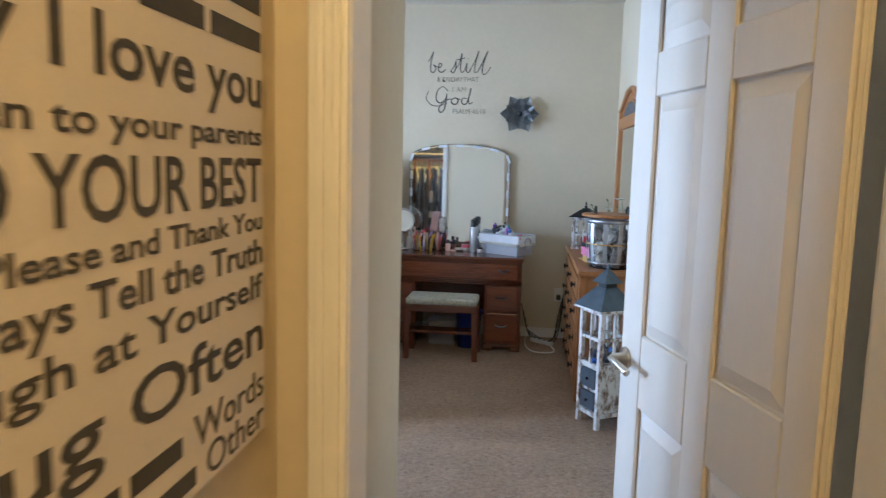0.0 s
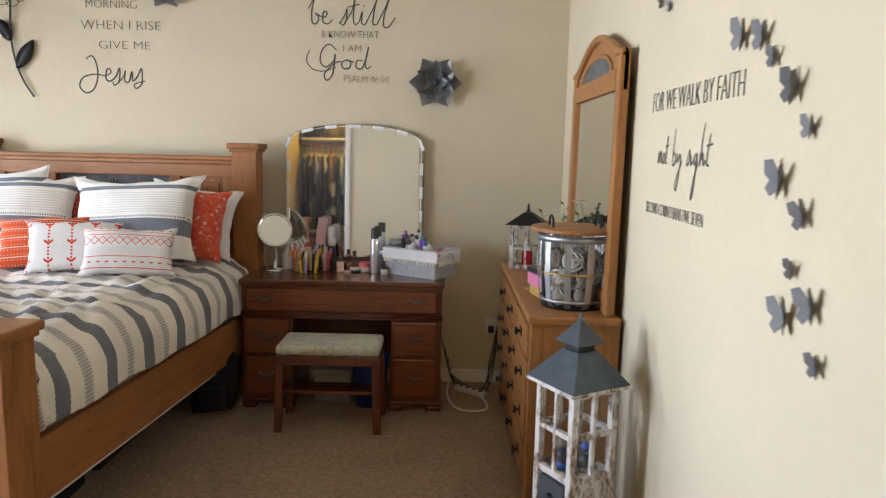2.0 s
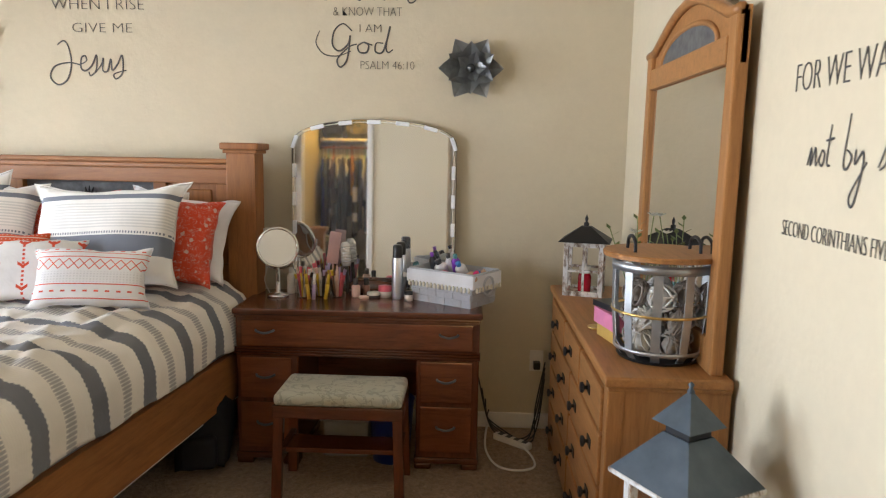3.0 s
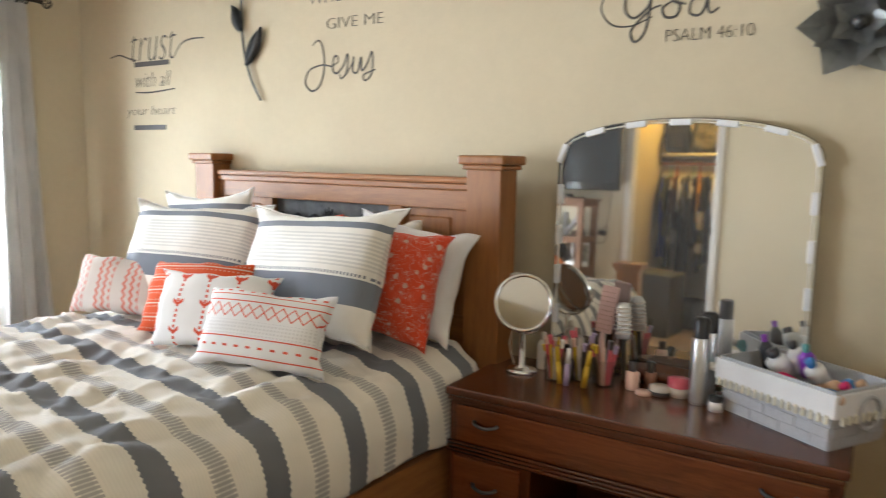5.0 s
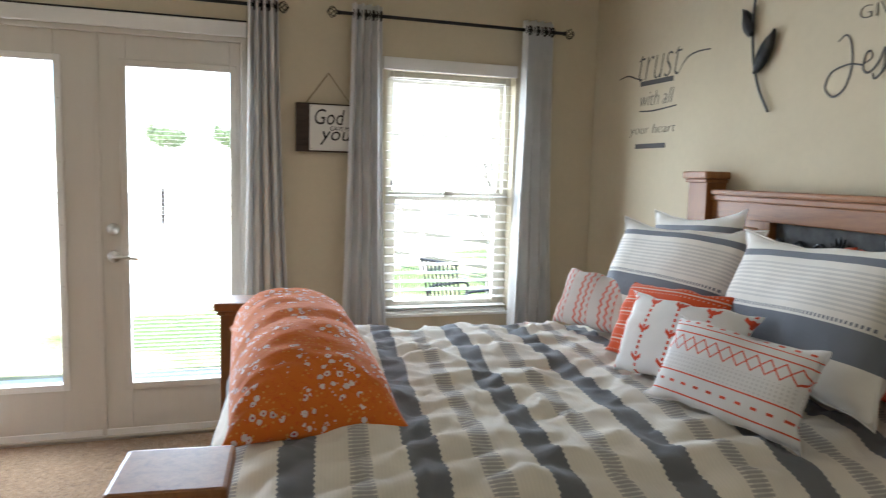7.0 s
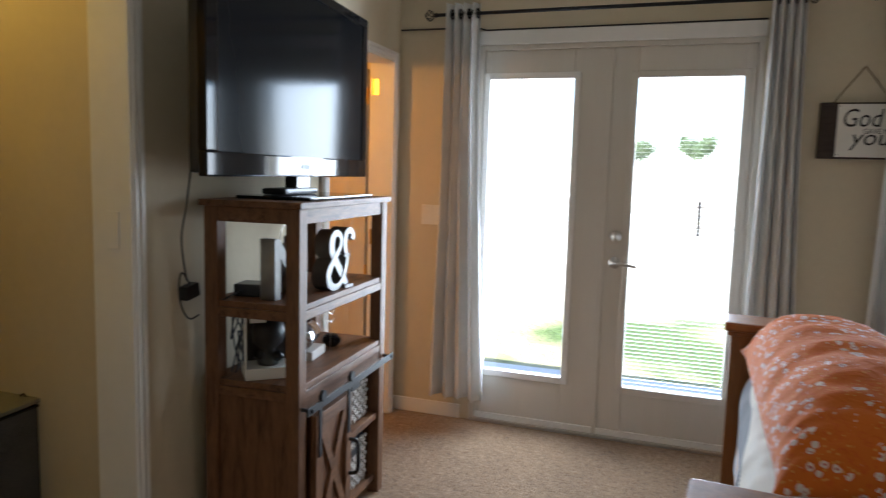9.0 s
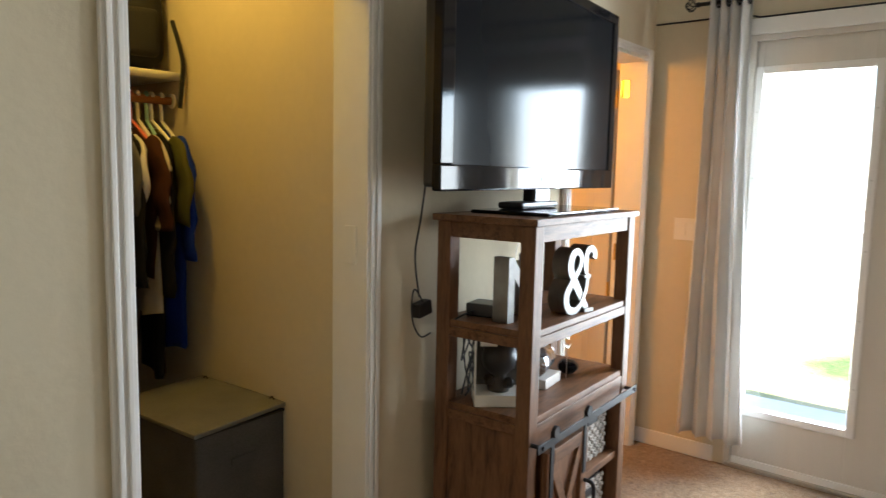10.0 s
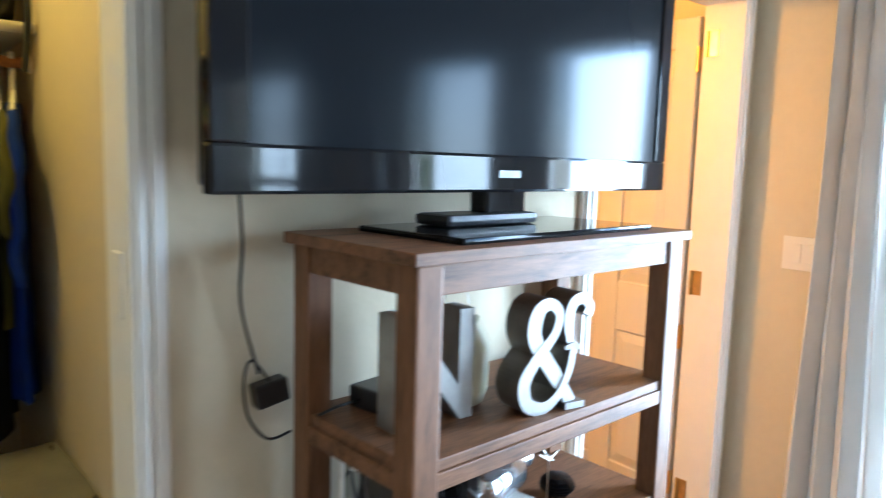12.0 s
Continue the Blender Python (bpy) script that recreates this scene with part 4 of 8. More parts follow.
pillow("rust_pillow", lean(-2.10, 5.26, PB - 0.01, 26, 17), 0.45, 0.285, 0.12, RUST, "rust orange pillow with fine white lines", 0, 4, 0.16)
pillow("arrow_pillow", lean(-1.89, 5.16, PB - 0.01, 24, 18), 0.45, 0.275, 0.11, ARROW, "white pillow with red arrow print", 0, 11, 0.18)
pillow("lumbar_pillow", lean(-1.59, 5.10, PB - 0.012, 26, 16, 2), 0.45, 0.255, 0.12, LUMBAR, "white lumbar pillow with red zigzag print", 1, 12, 0.20)
pillow("pink_pillow", lean(-2.62, 5.30, PB - 0.01, 26, 22), 0.40, 0.255, 0.12, PINK, "white pillow with faded red print", 0, 13, 0.18)


def loaf_pillow(name, m, L, W, H, mat, label):
    """A long soft pillow lying flat, humped along its middle, with four small ears at its corners."""
    ob = thing(name, m, label, "pillow")
    nx, ny = 64, 40
    bm = bmesh.new()
    grid = []
    for j in range(ny + 1):
        v = math.sin(math.pi / 2 * (2 * j / ny - 1))
        row = []
        for i in range(nx + 1):
            a = 2 * i / nx - 1
            u = math.copysign(1 - (1 - abs(a)) ** 1.7, a)
            hump = max(0.0, 1 - abs(u) ** 5.5) ** 0.62 * max(0.0, 1 - abs(v) ** 2.7) ** 0.55
            x, y = u * L / 2, v * W / 2
            ear = (abs(u) ** 14) * (abs(v) ** 8)
            x += math.copysign(0.035 * ear, u)
            y *= 1 - 0.06 * abs(u) ** 8 + 0.12 * ear
            q = Vector((x * 5, y * 6, 1.0))
            crease = -0.014 * math.exp(-((math.sin(2.6 * x / 0.22 + 1.5 * noise.noise(q * 0.4)) - 0.93) / 0.09) ** 2)
            lump = 0.020 * noise.noise(q * 0.6) + 0.022 * abs(noise.noise(Vector((x * 20, y * 7, 4.0)))) + 0.005 * noise.noise(q * 4)
            z = H * hump + (crease + lump) * min(1.0, hump * 2.2) + 0.012
            row.append(bm.verts.new((x, y + 0.010 * noise.noise(Vector((x * 6, v, 7.0))) * hump, z)))
        grid.append(row)
    low = [[bm.verts.new((q.co.x * 0.995, q.co.y * 0.98, 0.0)) for q in row] for row in grid]
    for j in range(ny):
        for i in range(nx):
            bm.faces.new((grid[j][i], grid[j][i + 1], grid[j + 1][i + 1], grid[j + 1][i]))
            bm.faces.new((low[j][i], low[j + 1][i], low[j + 1][i + 1], low[j][i + 1]))
    for i in range(nx):
        bm.faces.new((low[0][i], low[0][i + 1], grid[0][i + 1], grid[0][i]))
        bm.faces.new((low[ny][i + 1], low[ny][i], grid[ny][i], grid[ny][i + 1]))
    for j in range(ny):
        bm.faces.new((low[j + 1][0], low[j][0], grid[j][0], grid[j + 1][0]))
        bm.faces.new((low[j][nx], low[j + 1][nx], grid[j + 1][nx], grid[j][nx]))
    part("stuffed_cover", bm, mat, ob, smooth=True)
    return ob


loaf_pillow("orange_bolster_pillow", pose(-2.365, 4.10, 0.812, 0, 0, -1), 1.20, 0.43, 0.20, BOLSTER, "long orange pillow with small white flowers on the bed foot")


# ---- vanity desk ----
van = thing("vanity_desk", pose(-0.59, 5.78, 0), "dark mahogany kneehole vanity desk with drawers", "desk")
VX0, VX1, VF, VB = -1.155, -0.025, 5.55, 6.0
bm = box((VX0 - 0.012, VF - 0.022, 0.722), (VX1 + 0.012, VB, 0.752), 0.011, segs=3)
box((VX0 - 0.004, VF - 0.012, 0.706), (VX1 + 0.004, VB, 0.724), 0.006, bm=bm)
wpart("desk_top", bm, MAHOG, van, "polished mahogany top")
wpart("apron", box((VX0, VF, 0.545), (VX1, VB, 0.706), 0.003), MAHOG, van)


def bail_pull(x, y, z, parent, w=0.085):
    pts = [(x - w / 2, y, z + 0.006), (x - w / 2 + 0.01, y - 0.014, z + 0.002), (x, y - 0.017, z - 0.005), (x + w / 2 - 0.01, y - 0.014, z + 0.002), (x + w / 2, y, z + 0.006)]
    p = wpart("pull", tube(smooth_line(pts, 5), 0.0056, 7), PEWTER, parent, "dark metal drawer pull", True)
    return p


dr = wpart("wide_drawer", box((VX0 + 0.03, VF - 0.014, 0.575), (VX1 - 0.03, VF + 0.002, 0.695), 0.005), DRAWERW, van)
bail_pull(VX0 + 0.14, VF - 0.014, 0.645, dr)
bail_pull(VX1 - 0.14, VF - 0.014, 0.645, dr)
for k in range(3):
    wpart("reeded_moulding", tube([(VX0 - 0.004, VF - 0.006, 0.536 + 0.013 * k), (VX1 + 0.004, VF - 0.006, 0.536 + 0.013 * k)], 0.007, 8), MAHOG, van, smooth=True)
for a, b in ((VX0, VX0 + 0.29), (VX1 - 0.29, VX1)):
    ped = wpart("pedestal", box((a, VF, 0.05), (b, VB, 0.545), 0.008), MAHOG_Z, van)
    for z0, z1 in ((0.325, 0.52), (0.085, 0.305)):
        d2 = wpart("drawer", box((a + 0.02, VF - 0.013, z0), (b - 0.03, VF + 0.002, z1), 0.005), DRAWERW, ped)
        bail_pull((a + b) / 2 - 0.005, VF - 0.013, (z0 + z1) / 2 + 0.01, van)
    bm = box((a - 0.006, VF - 0.015, 0.03), (b + 0.006, VB, 0.056), 0.006)
    for xa, xb in ((a - 0.004, a + 0.075), (b - 0.075, b + 0.004)):
        box((xa, VF - 0.012, 0.0), (xb, VF + 0.06, 0.032), 0.01, bm=bm)
        box((xa, VB - 0.07, 0.0), (xb, VB, 0.032), 0.01, bm=bm)
    wpart("plinth", bm, MAHOG, ped)
wpart("back_panel", box((VX0 + 0.29, VB - 0.02, 0.20), (VX1 - 0.29, VB, 0.545)), MAHOG, van)

# stool
UPH = cloth("pale_damask_upholstery", sprig_pattern((0.50, 0.50, 0.42), (0.36, 0.37, 0.31), 9.0, 0.03), wrinkle=4.0)
st = thing("vanity_stool", pose(-0.62, 5.34, 0), "mahogany vanity stool with a pale patterned seat", "stool")
bm = box((-0.885, 5.20, 0.415), (-0.345, 5.49, 0.465), 0.022, segs=3)
for v in bm.verts:
    if v.co.z > 0.44:
        v.co.z += 0.018 * max(0, 1 - ((v.co.x + 0.615) / 0.27) ** 2)
wpart("seat", bm, UPH, st, "pale green damask seat cushion", True)
wpart("seat_frame", box((-0.89, 5.195, 0.365), (-0.34, 5.495, 0.418), 0.006), MAHOG, st)
for x in (-0.885, -0.385):
    for y, s in ((5.20, -1), (5.455, 1)):
        bm = box((x, y, 0.0), (x + 0.042, y + 0.035, 0.37), 0.004)
        for v in bm.verts:
            if v.co.z < 0.1:
                v.co.y += 0.012 * s
                v.co.x += -0.012 if x < -0.6 else 0.012
        wpart("leg", bm, MAHOG_Z, st)
    wpart("side_stretcher", box((x + 0.008, 5.23, 0.165), (x + 0.034, 5.46, 0.215), 0.004), MAHOG, st)
wpart("shelf", box((-0.855, 5.27, 0.185), (-0.37, 5.42, 0.205), 0.003), MAHOG, st)

# things below the desk
BLUE = surface("blue_plastic", (0.012, 0.035, 0.28), 0.4, grain=20, bump=0.0)
bin_ = thing("waste_bin", pose(-0.44, 5.66, 0), "blue plastic waste bin under the desk", "bin")
part("tub", lathe([(0.085, 0.0), (0.088, 0.0), (0.108, 0.29), (0.112, 0.30), (0.105, 0.30), (0.084, 0.01), (0.0, 0.01)], 28, caps=False), BLUE, bin_, smooth=True)
tub = thing("storage_box", pose(-0.66, 5.75, 0), "dull grey storage box under the desk", "box")
DULLBOX = surface("dull_grey_plastic", (0.22, 0.22, 0.22), 0.5, grain=30, vary=0.1, bump=0.0)
part("body", box((-0.11, -0.11, 0), (0.11, 0.11, 0.18), 0.015), DULLBOX, tub)
part("lid", box((-0.118, -0.118, 0.178), (0.118, 0.118, 0.20), 0.008), DULLBOX, tub)

# ---- vanity mirror ----
vm = thing("vanity_mirror", pose(-0.585, 6.03, 0.755) @ pose(0, 0, 0, -1.2, 0, 0), "arched frameless mirror ringed with small stick-on lights", "mirror")
half, sh, crown = 0.425, 0.745, 0.135


def arch(w, top, rise, n=24, base=0.0):
    pts = [(-w, base), (w, base), (w, top - 0.04)]
    pts += [(w * math.cos(a) if abs(math.cos(a)) < 0.9 else w * (0.9 + (abs(math.cos(a)) - 0.9)) * math.copysign(1, math.cos(a)), top + rise * math.sin(a) ** 0.8) for a in (math.pi * (i + 0.5) / n for i in range(n))]
    pts += [(-w, top - 0.04)]
    return pts


part("glass", slab(arch(half, sh, crown), 0.006), DUSTY, vm, "bevelled mirror glass")
bm = slab(arch(half + 0.004, sh, crown + 0.004), 0.012)
part("backing", move(bm, pose(0, 0.0065, 0)), surface("mirror_backing_board", (0.26, 0.23, 0.18), 0.7, grain=30, bump=0.05), vm)
OPAL = surface("opal_plastic", (0.82, 0.84, 0.88), 0.35, grain=30, vary=0.02, bump=0.0)
outline = arch(half - 0.012, sh, crown - 0.012)
path = outline[2:-1]
run = [(half - 0.012, 0.10 + 0.2 * k) for k in range(4)] + path + [(-half + 0.012, 0.70 - 0.2 * k) for k in range(4)]
part("light_cable", tube([(x + 0.002 * math.sin(9 * i), -0.004, z) for i, (x, z) in enumerate(run)], 0.0025, 6), PLATE, vm)


def along(pts, count):
    d = [0.0]
    for a, b in zip(pts, pts[1:]):
        d.append(d[-1] + math.dist(a, b))
    out = []
    for k in range(count):
        q = (k + 0.5) * d[-1] / count
        i = max(j for j in range(len(d)) if d[j] <= q)
        i = min(i, len(pts) - 2)
        f = (q - d[i]) / max(1e-6, d[i + 1] - d[i])
        a, b = pts[i], pts[i + 1]
        out.append((a[0] + f * (b[0] - a[0]), a[1] + f * (b[1] - a[1]), math.degrees(math.atan2(b[1] - a[1], b[0] - a[0]))))
    return out


for x, z, ang in along(run, 15):
    bm = box((-0.035, -0.012, -0.010), (0.035, -0.001, 0.010), 0.004)
    lm = part("light_module", move(bm, pose(x, 0, z, 0, -ang, 0)), OPAL, vm, "white light module, switched off")


# ---- writing ----
def letters(name, text, m, width, height, mat, parent=None, thick=0.0008, shear=0.0, label="", thin=-0.024):
    """Built-in font fitted to a width and a height; it lies in x and y and looks along z before m is applied."""
    cu = bpy.data.curves.new(name, "FONT")
    cu.body, cu.shear, cu.offset = text, shear, thin
    cu.extrude = thick
    cu.resolution_u = 3
    tmp = bpy.data.objects.new(name, cu)
    me = bpy.data.meshes.new_from_object(tmp)
    bpy.data.objects.remove(tmp)
    co = np.array([v.co[:] for v in me.vertices])
    lo, hi = co.min(0), co.max(0)
    me.transform(Matrix.Diagonal((width / (hi[0] - lo[0]), height / (hi[1] - lo[1]), 1, 1)) @ Matrix.Translation((-lo[0], -lo[1], 0)))
    me.transform(m)
    me.materials.clear()
    me.materials.append(mat)
    ob = new(name, me)
    if parent:
        ob.parent = parent
    if label:
        ob["label"] = label
    return ob


def stroke(name, pts, m, mat, parent, w=0.006):
    """A drawn pen stroke through (x, y) points, laid flat on its surface."""
    line = smooth_line([(x, y, 0) for x, y in pts], 7)
    n = len(line)
    bm = tube(line, [0.74 * w * (0.55 + 0.45 * math.sin(math.pi * (0.08 + 0.84 * i / n))) for i in range(n)], 6)
    for v in bm.verts:
        v.co.z *= 0.12
    return part(name, move(bm, m), mat, parent, smooth=True)


def decal(name, m, label):
    return thing(name, m, label, "wall decal", "wall lettering")


def bars(parent, rows, mat=DECAL, name="line_of_lettering"):
    """Writing too small to read: plain bars (x, y, width, height)."""
    for x, y, w, h in rows:
        part(name, box((x, y, -0.0005), (x + w, y + h, 0.0006)), mat, parent)


NORTH = lambda x, z: pose(x, YH - 0.002, z, 90, 0, 0)
d = decal("wall_decal", NORTH(-0.88, 1.88), "charcoal vinyl lettering in script and capitals, a psalm verse")
for pts in ([(0.0, 0.44), (0.03, 0.49), (0.045, 0.52), (0.025, 0.44), (0.025, 0.365), (0.05, 0.355), (0.065, 0.39), (0.045, 0.415), (0.075, 0.40)],
            [(0.075, 0.40), (0.105, 0.395), (0.115, 0.42), (0.095, 0.425), (0.09, 0.37), (0.12, 0.355), (0.15, 0.38)],
            [(0.19, 0.36), (0.225, 0.41), (0.235, 0.445), (0.235, 0.39), (0.215, 0.35), (0.195, 0.365)],
            [(0.22, 0.36), (0.265, 0.43), (0.285, 0.51), (0.275, 0.40), (0.285, 0.355), (0.31, 0.37)], [(0.235, 0.455), (0.28, 0.465), (0.315, 0.475)],
            [(0.31, 0.37), (0.33, 0.43), (0.325, 0.37), (0.345, 0.355), (0.365, 0.39)], [(0.338, 0.462), (0.342, 0.468)],
            [(0.365, 0.39), (0.405, 0.47), (0.425, 0.53), (0.40, 0.43), (0.395, 0.36), (0.42, 0.36)],
            [(0.42, 0.36), (0.465, 0.45), (0.50, 0.53), (0.465, 0.42), (0.46, 0.35), (0.49, 0.345), (0.53, 0.40)]):
    stroke("script_word", pts, Matrix(), DECAL, d, 0.0055)
letters("word", "& KNOW THAT", pose(0.08, 0.275, 0), 0.35, 0.042, DECAL, d)
letters("word", "I AM", pose(0.215, 0.195, 0), 0.11, 0.038, DECAL, d)
stroke("script_word", [(0.175, 0.20), (0.13, 0.235), (0.085, 0.20), (0.075, 0.13), (0.11, 0.10), (0.155, 0.135), (0.165, 0.175), (0.15, 0.06), (0.115, 0.02), (0.10, 0.06), (0.16, 0.12), (0.20, 0.135)], Matrix(), DECAL, d)
stroke("script_word", [(0.01, 0.20), (-0.01, 0.14), (0.03, 0.085), (0.10, 0.075), (0.17, 0.10)], Matrix(), DECAL, d, 0.004)
stroke("script_word", [(0.235, 0.145), (0.205, 0.125), (0.215, 0.095), (0.25, 0.095), (0.26, 0.13), (0.235, 0.145), (0.28, 0.13)], Matrix(), DECAL, d)
stroke("script_word", [(0.335, 0.14), (0.30, 0.14), (0.295, 0.10), (0.33, 0.095), (0.355, 0.16), (0.37, 0.225), (0.35, 0.13), (0.36, 0.095), (0.385, 0.11)], Matrix(), DECAL, d)
letters("word", "PSALM 46:10", pose(0.22, 0.012, 0), 0.275, 0.040, DECAL, d)

d = decal("wall_decal", NORTH(-2.34, 1.78), "charcoal vinyl lettering in typewriter capitals and script")
for text, x, z, w, h in (("IN THE", 0.01, 0.585, 0.25, 0.042), ("MORNING", 0.11, 0.52, 0.31, 0.046), ("WHEN I RISE", 0.075, 0.395, 0.485, 0.052), ("GIVE ME", 0.18, 0.280, 0.315, 0.046)):
    letters("word", text, pose(x, z, 0), w, h, DECAL, d)
stroke("script_word", [(0.095, 0.215), (0.13, 0.235), (0.155, 0.20), (0.165, 0.12), (0.14, 0.04), (0.09, 0.012), (0.05, 0.05), (0.075, 0.105), (0.15, 0.125), (0.21, 0.115)], Matrix(), DECAL, d)
stroke("script_word", [(0.21, 0.115), (0.245, 0.135), (0.24, 0.16), (0.22, 0.15), (0.215, 0.10), (0.24, 0.085), (0.275, 0.115), (0.30, 0.165), (0.295, 0.09), (0.265, 0.06), (0.255, 0.08)], Matrix(), DECAL, d)
stroke("script_word", [(0.29, 0.075), (0.325, 0.12), (0.335, 0.15), (0.33, 0.09), (0.355, 0.085), (0.375, 0.145), (0.38, 0.09), (0.41, 0.12), (0.435, 0.165), (0.435, 0.08), (0.40, 0.045), (0.39, 0.07), (0.455, 0.09)], Matrix(), DECAL, d)

d = decal("wall_decal", NORTH(-3.66, 1.60), "charcoal vinyl lettering in brush script near the corner")
letters("word", "trust", pose(0.08, 0.40, 0), 0.38, 0.14, DECAL, d, shear=0.3)
stroke("flourish", [(-0.12, 0.435), (-0.03, 0.445), (0.06, 0.42), (0.11, 0.41)], Matrix(), DECAL, d)
stroke("flourish", [(0.44, 0.41), (0.50, 0.47), (0.58, 0.49), (0.68, 0.488)], Matrix(), DECAL, d)
stroke("underline", [(0.10, 0.236), (0.24, 0.232), (0.44, 0.245)], Matrix(), DECAL, d)
bars(d, [(0.10, 0.372, 0.30, 0.026)])
letters("word", "with all", pose(0.11, 0.262, 0), 0.30, 0.078, DECAL, d, shear=0.3)
letters("word", "your heart", pose(0.02, 0.095, 0), 0.42, 0.065, DECAL, d, shear=0.2)
bars(d, [(0.08, 0.03, 0.28, 0.026)])

EAST = lambda y, z: pose(XR - 0.002, y, z, 90, 0, -90)
d = decal("wall_decal", EAST(4.22, 1.27), "charcoal vinyl lettering in capitals and script beside a mirror")
letters("word", "FOR WE WALK BY FAITH", pose(0.0, 0.365, 0), 0.76, 0.066, DECAL, d)
for pts in ([(0.09, 0.19), (0.105, 0.23), (0.105, 0.19), (0.125, 0.23), (0.13, 0.19), (0.145, 0.21)], [(0.155, 0.225), (0.145, 0.20), (0.16, 0.19), (0.168, 0.215), (0.155, 0.225)], [(0.19, 0.28), (0.18, 0.20), (0.195, 0.19)], [(0.17, 0.245), (0.205, 0.25)],
            [(0.265, 0.30), (0.25, 0.20), (0.265, 0.185), (0.28, 0.21), (0.26, 0.225)], [(0.295, 0.225), (0.295, 0.195), (0.32, 0.22), (0.325, 0.19), (0.30, 0.11), (0.285, 0.13), (0.34, 0.20)],
            [(0.38, 0.19), (0.405, 0.235), (0.405, 0.20), (0.385, 0.185)], [(0.42, 0.22), (0.42, 0.19), (0.435, 0.20)], [(0.46, 0.225), (0.44, 0.205), (0.455, 0.19), (0.468, 0.22), (0.45, 0.11), (0.435, 0.09), (0.445, 0.14), (0.48, 0.20)],
            [(0.515, 0.31), (0.49, 0.19), (0.51, 0.225), (0.52, 0.19), (0.535, 0.205)], [(0.565, 0.28), (0.545, 0.20), (0.565, 0.19)], [(0.535, 0.245), (0.585, 0.25)]):
    stroke("script_word", pts, Matrix(), DECAL, d, 0.0045)
letters("word", "SECOND CORINTHIANS FIVE SEVEN", pose(-0.01, 0.015, 0), 0.56, 0.038, DECAL, d)


# ---- butterflies on the wall ----
WING = surface("grey_card", (0.15, 0.145, 0.15), 0.6, grain=60, vary=0.3, bump=0.0)


def butterfly(y, z, size, roll, open_):
    ob = thing("butterfly_decoration", pose(XR, y, z, 90, 0, -90) @ pose(0, 0, 0.004, 0, 0, roll), "dark grey paper butterfly stuck to the wall", "wall decoration", "paper butterflies")
    for s in (-1, 1):
        bm = bmesh.new()
        pts = [(0, 0.05), (0.30, 0.48), (0.50, 0.42), (0.44, 0.10), (0.30, -0.02), (0.38, -0.22), (0.24, -0.40), (0.06, -0.22)]
        a = radians(open_)
        for off in (0.0, 0.008):
            vs = [bm.verts.new((s * x * size * math.cos(a), yy * size, abs(x) * size * math.sin(a) + off * 0.1)) for x, yy in pts]
            bm.faces.new(vs)
        bmesh.ops.recalc_face_normals(bm, faces=bm.faces[:])
        part("wing", bm, WING, ob)
    part("body", tube([(0, -0.2 * size, 0.002), (0, 0, 0.003), (0, 0.25 * size, 0.002)], [0.001, 0.003, 0.001], 6), WING, ob)


for k, (y, z, size, roll) in enumerate(((3.483, 1.78, 0.13, -14), (3.363, 1.76, 0.11, -14), (3.296, 1.705, 0.08, -12), (3.187, 1.63, 0.12, -15), (3.118, 1.545, 0.08, -10), (3.22, 1.435, 0.13, -10), (3.109, 1.37, 0.10, 14), (3.134, 1.255, 0.07, -6), (3.153, 1.15, 0.13, 4), (3.048, 1.195, 0.12, 10), (3.008, 1.087, 0.08, 5), (4.172, 1.998, 0.06, -14), (4.085, 1.97, 0.06, -10))):
    butterfly(y, z, size * 0.72, roll, 32 + 7 * (k % 4))


# ---- metal flowers ----
TINFLOWER = surface("grey_tin", (0.36, 0.375, 0.38), 0.40, metal=0.6, grain=14, vary=0.45, bump=0.15)


def metal_flower(x, z, r):
    ob = thing("metal_flower", pose(x, YH, z, 90, 0, 0), "grey metal flower hung on the wall", "wall decoration", "metal flowers")
    for ringi, (n, rr, lift) in enumerate(((6, 1.0, 0.35), (6, 0.78, 0.65), (5, 0.48, 1.0))):
        for k in range(n):
            a = 2 * math.pi * (k + 0.5 * ringi) / n
            L = r * rr
            bm = bmesh.new()
            rows = []
            for i in range(7):
                u = i / 6
                w = 0.46 * L * math.sin(math.pi * (0.10 + 0.90 * u) ** 0.8) * (1 - 0.15 * u)
                zc = 0.018 + 0.02 * ringi + L * lift * 0.75 * u ** 1.4
                rows.append([bm.verts.new((L * u, s * w, zc + abs(s) * 0.28 * w)) for s in (-1, -0.5, 0, 0.5, 1)])
            for p, q in zip(rows, rows[1:]):
                for i in range(4):
                    bm.faces.new((p[i], p[i + 1], q[i + 1], q[i]))
            geo = bmesh.ops.solidify(bm, geom=bm.faces[:], thickness=0.0015)
            part("petal", move(bm, pose(0, 0, 0, 0, 0, math.degrees(a))), TINFLOWER, ob)
    part("heart", lathe([(0.0, 0.10 * r / 0.16), (0.018, 0.09 * r / 0.16), (0.022, 0.07 * r / 0.16), (0.01, 0.0)], 14, caps=False), PEWTER, ob, smooth=True)


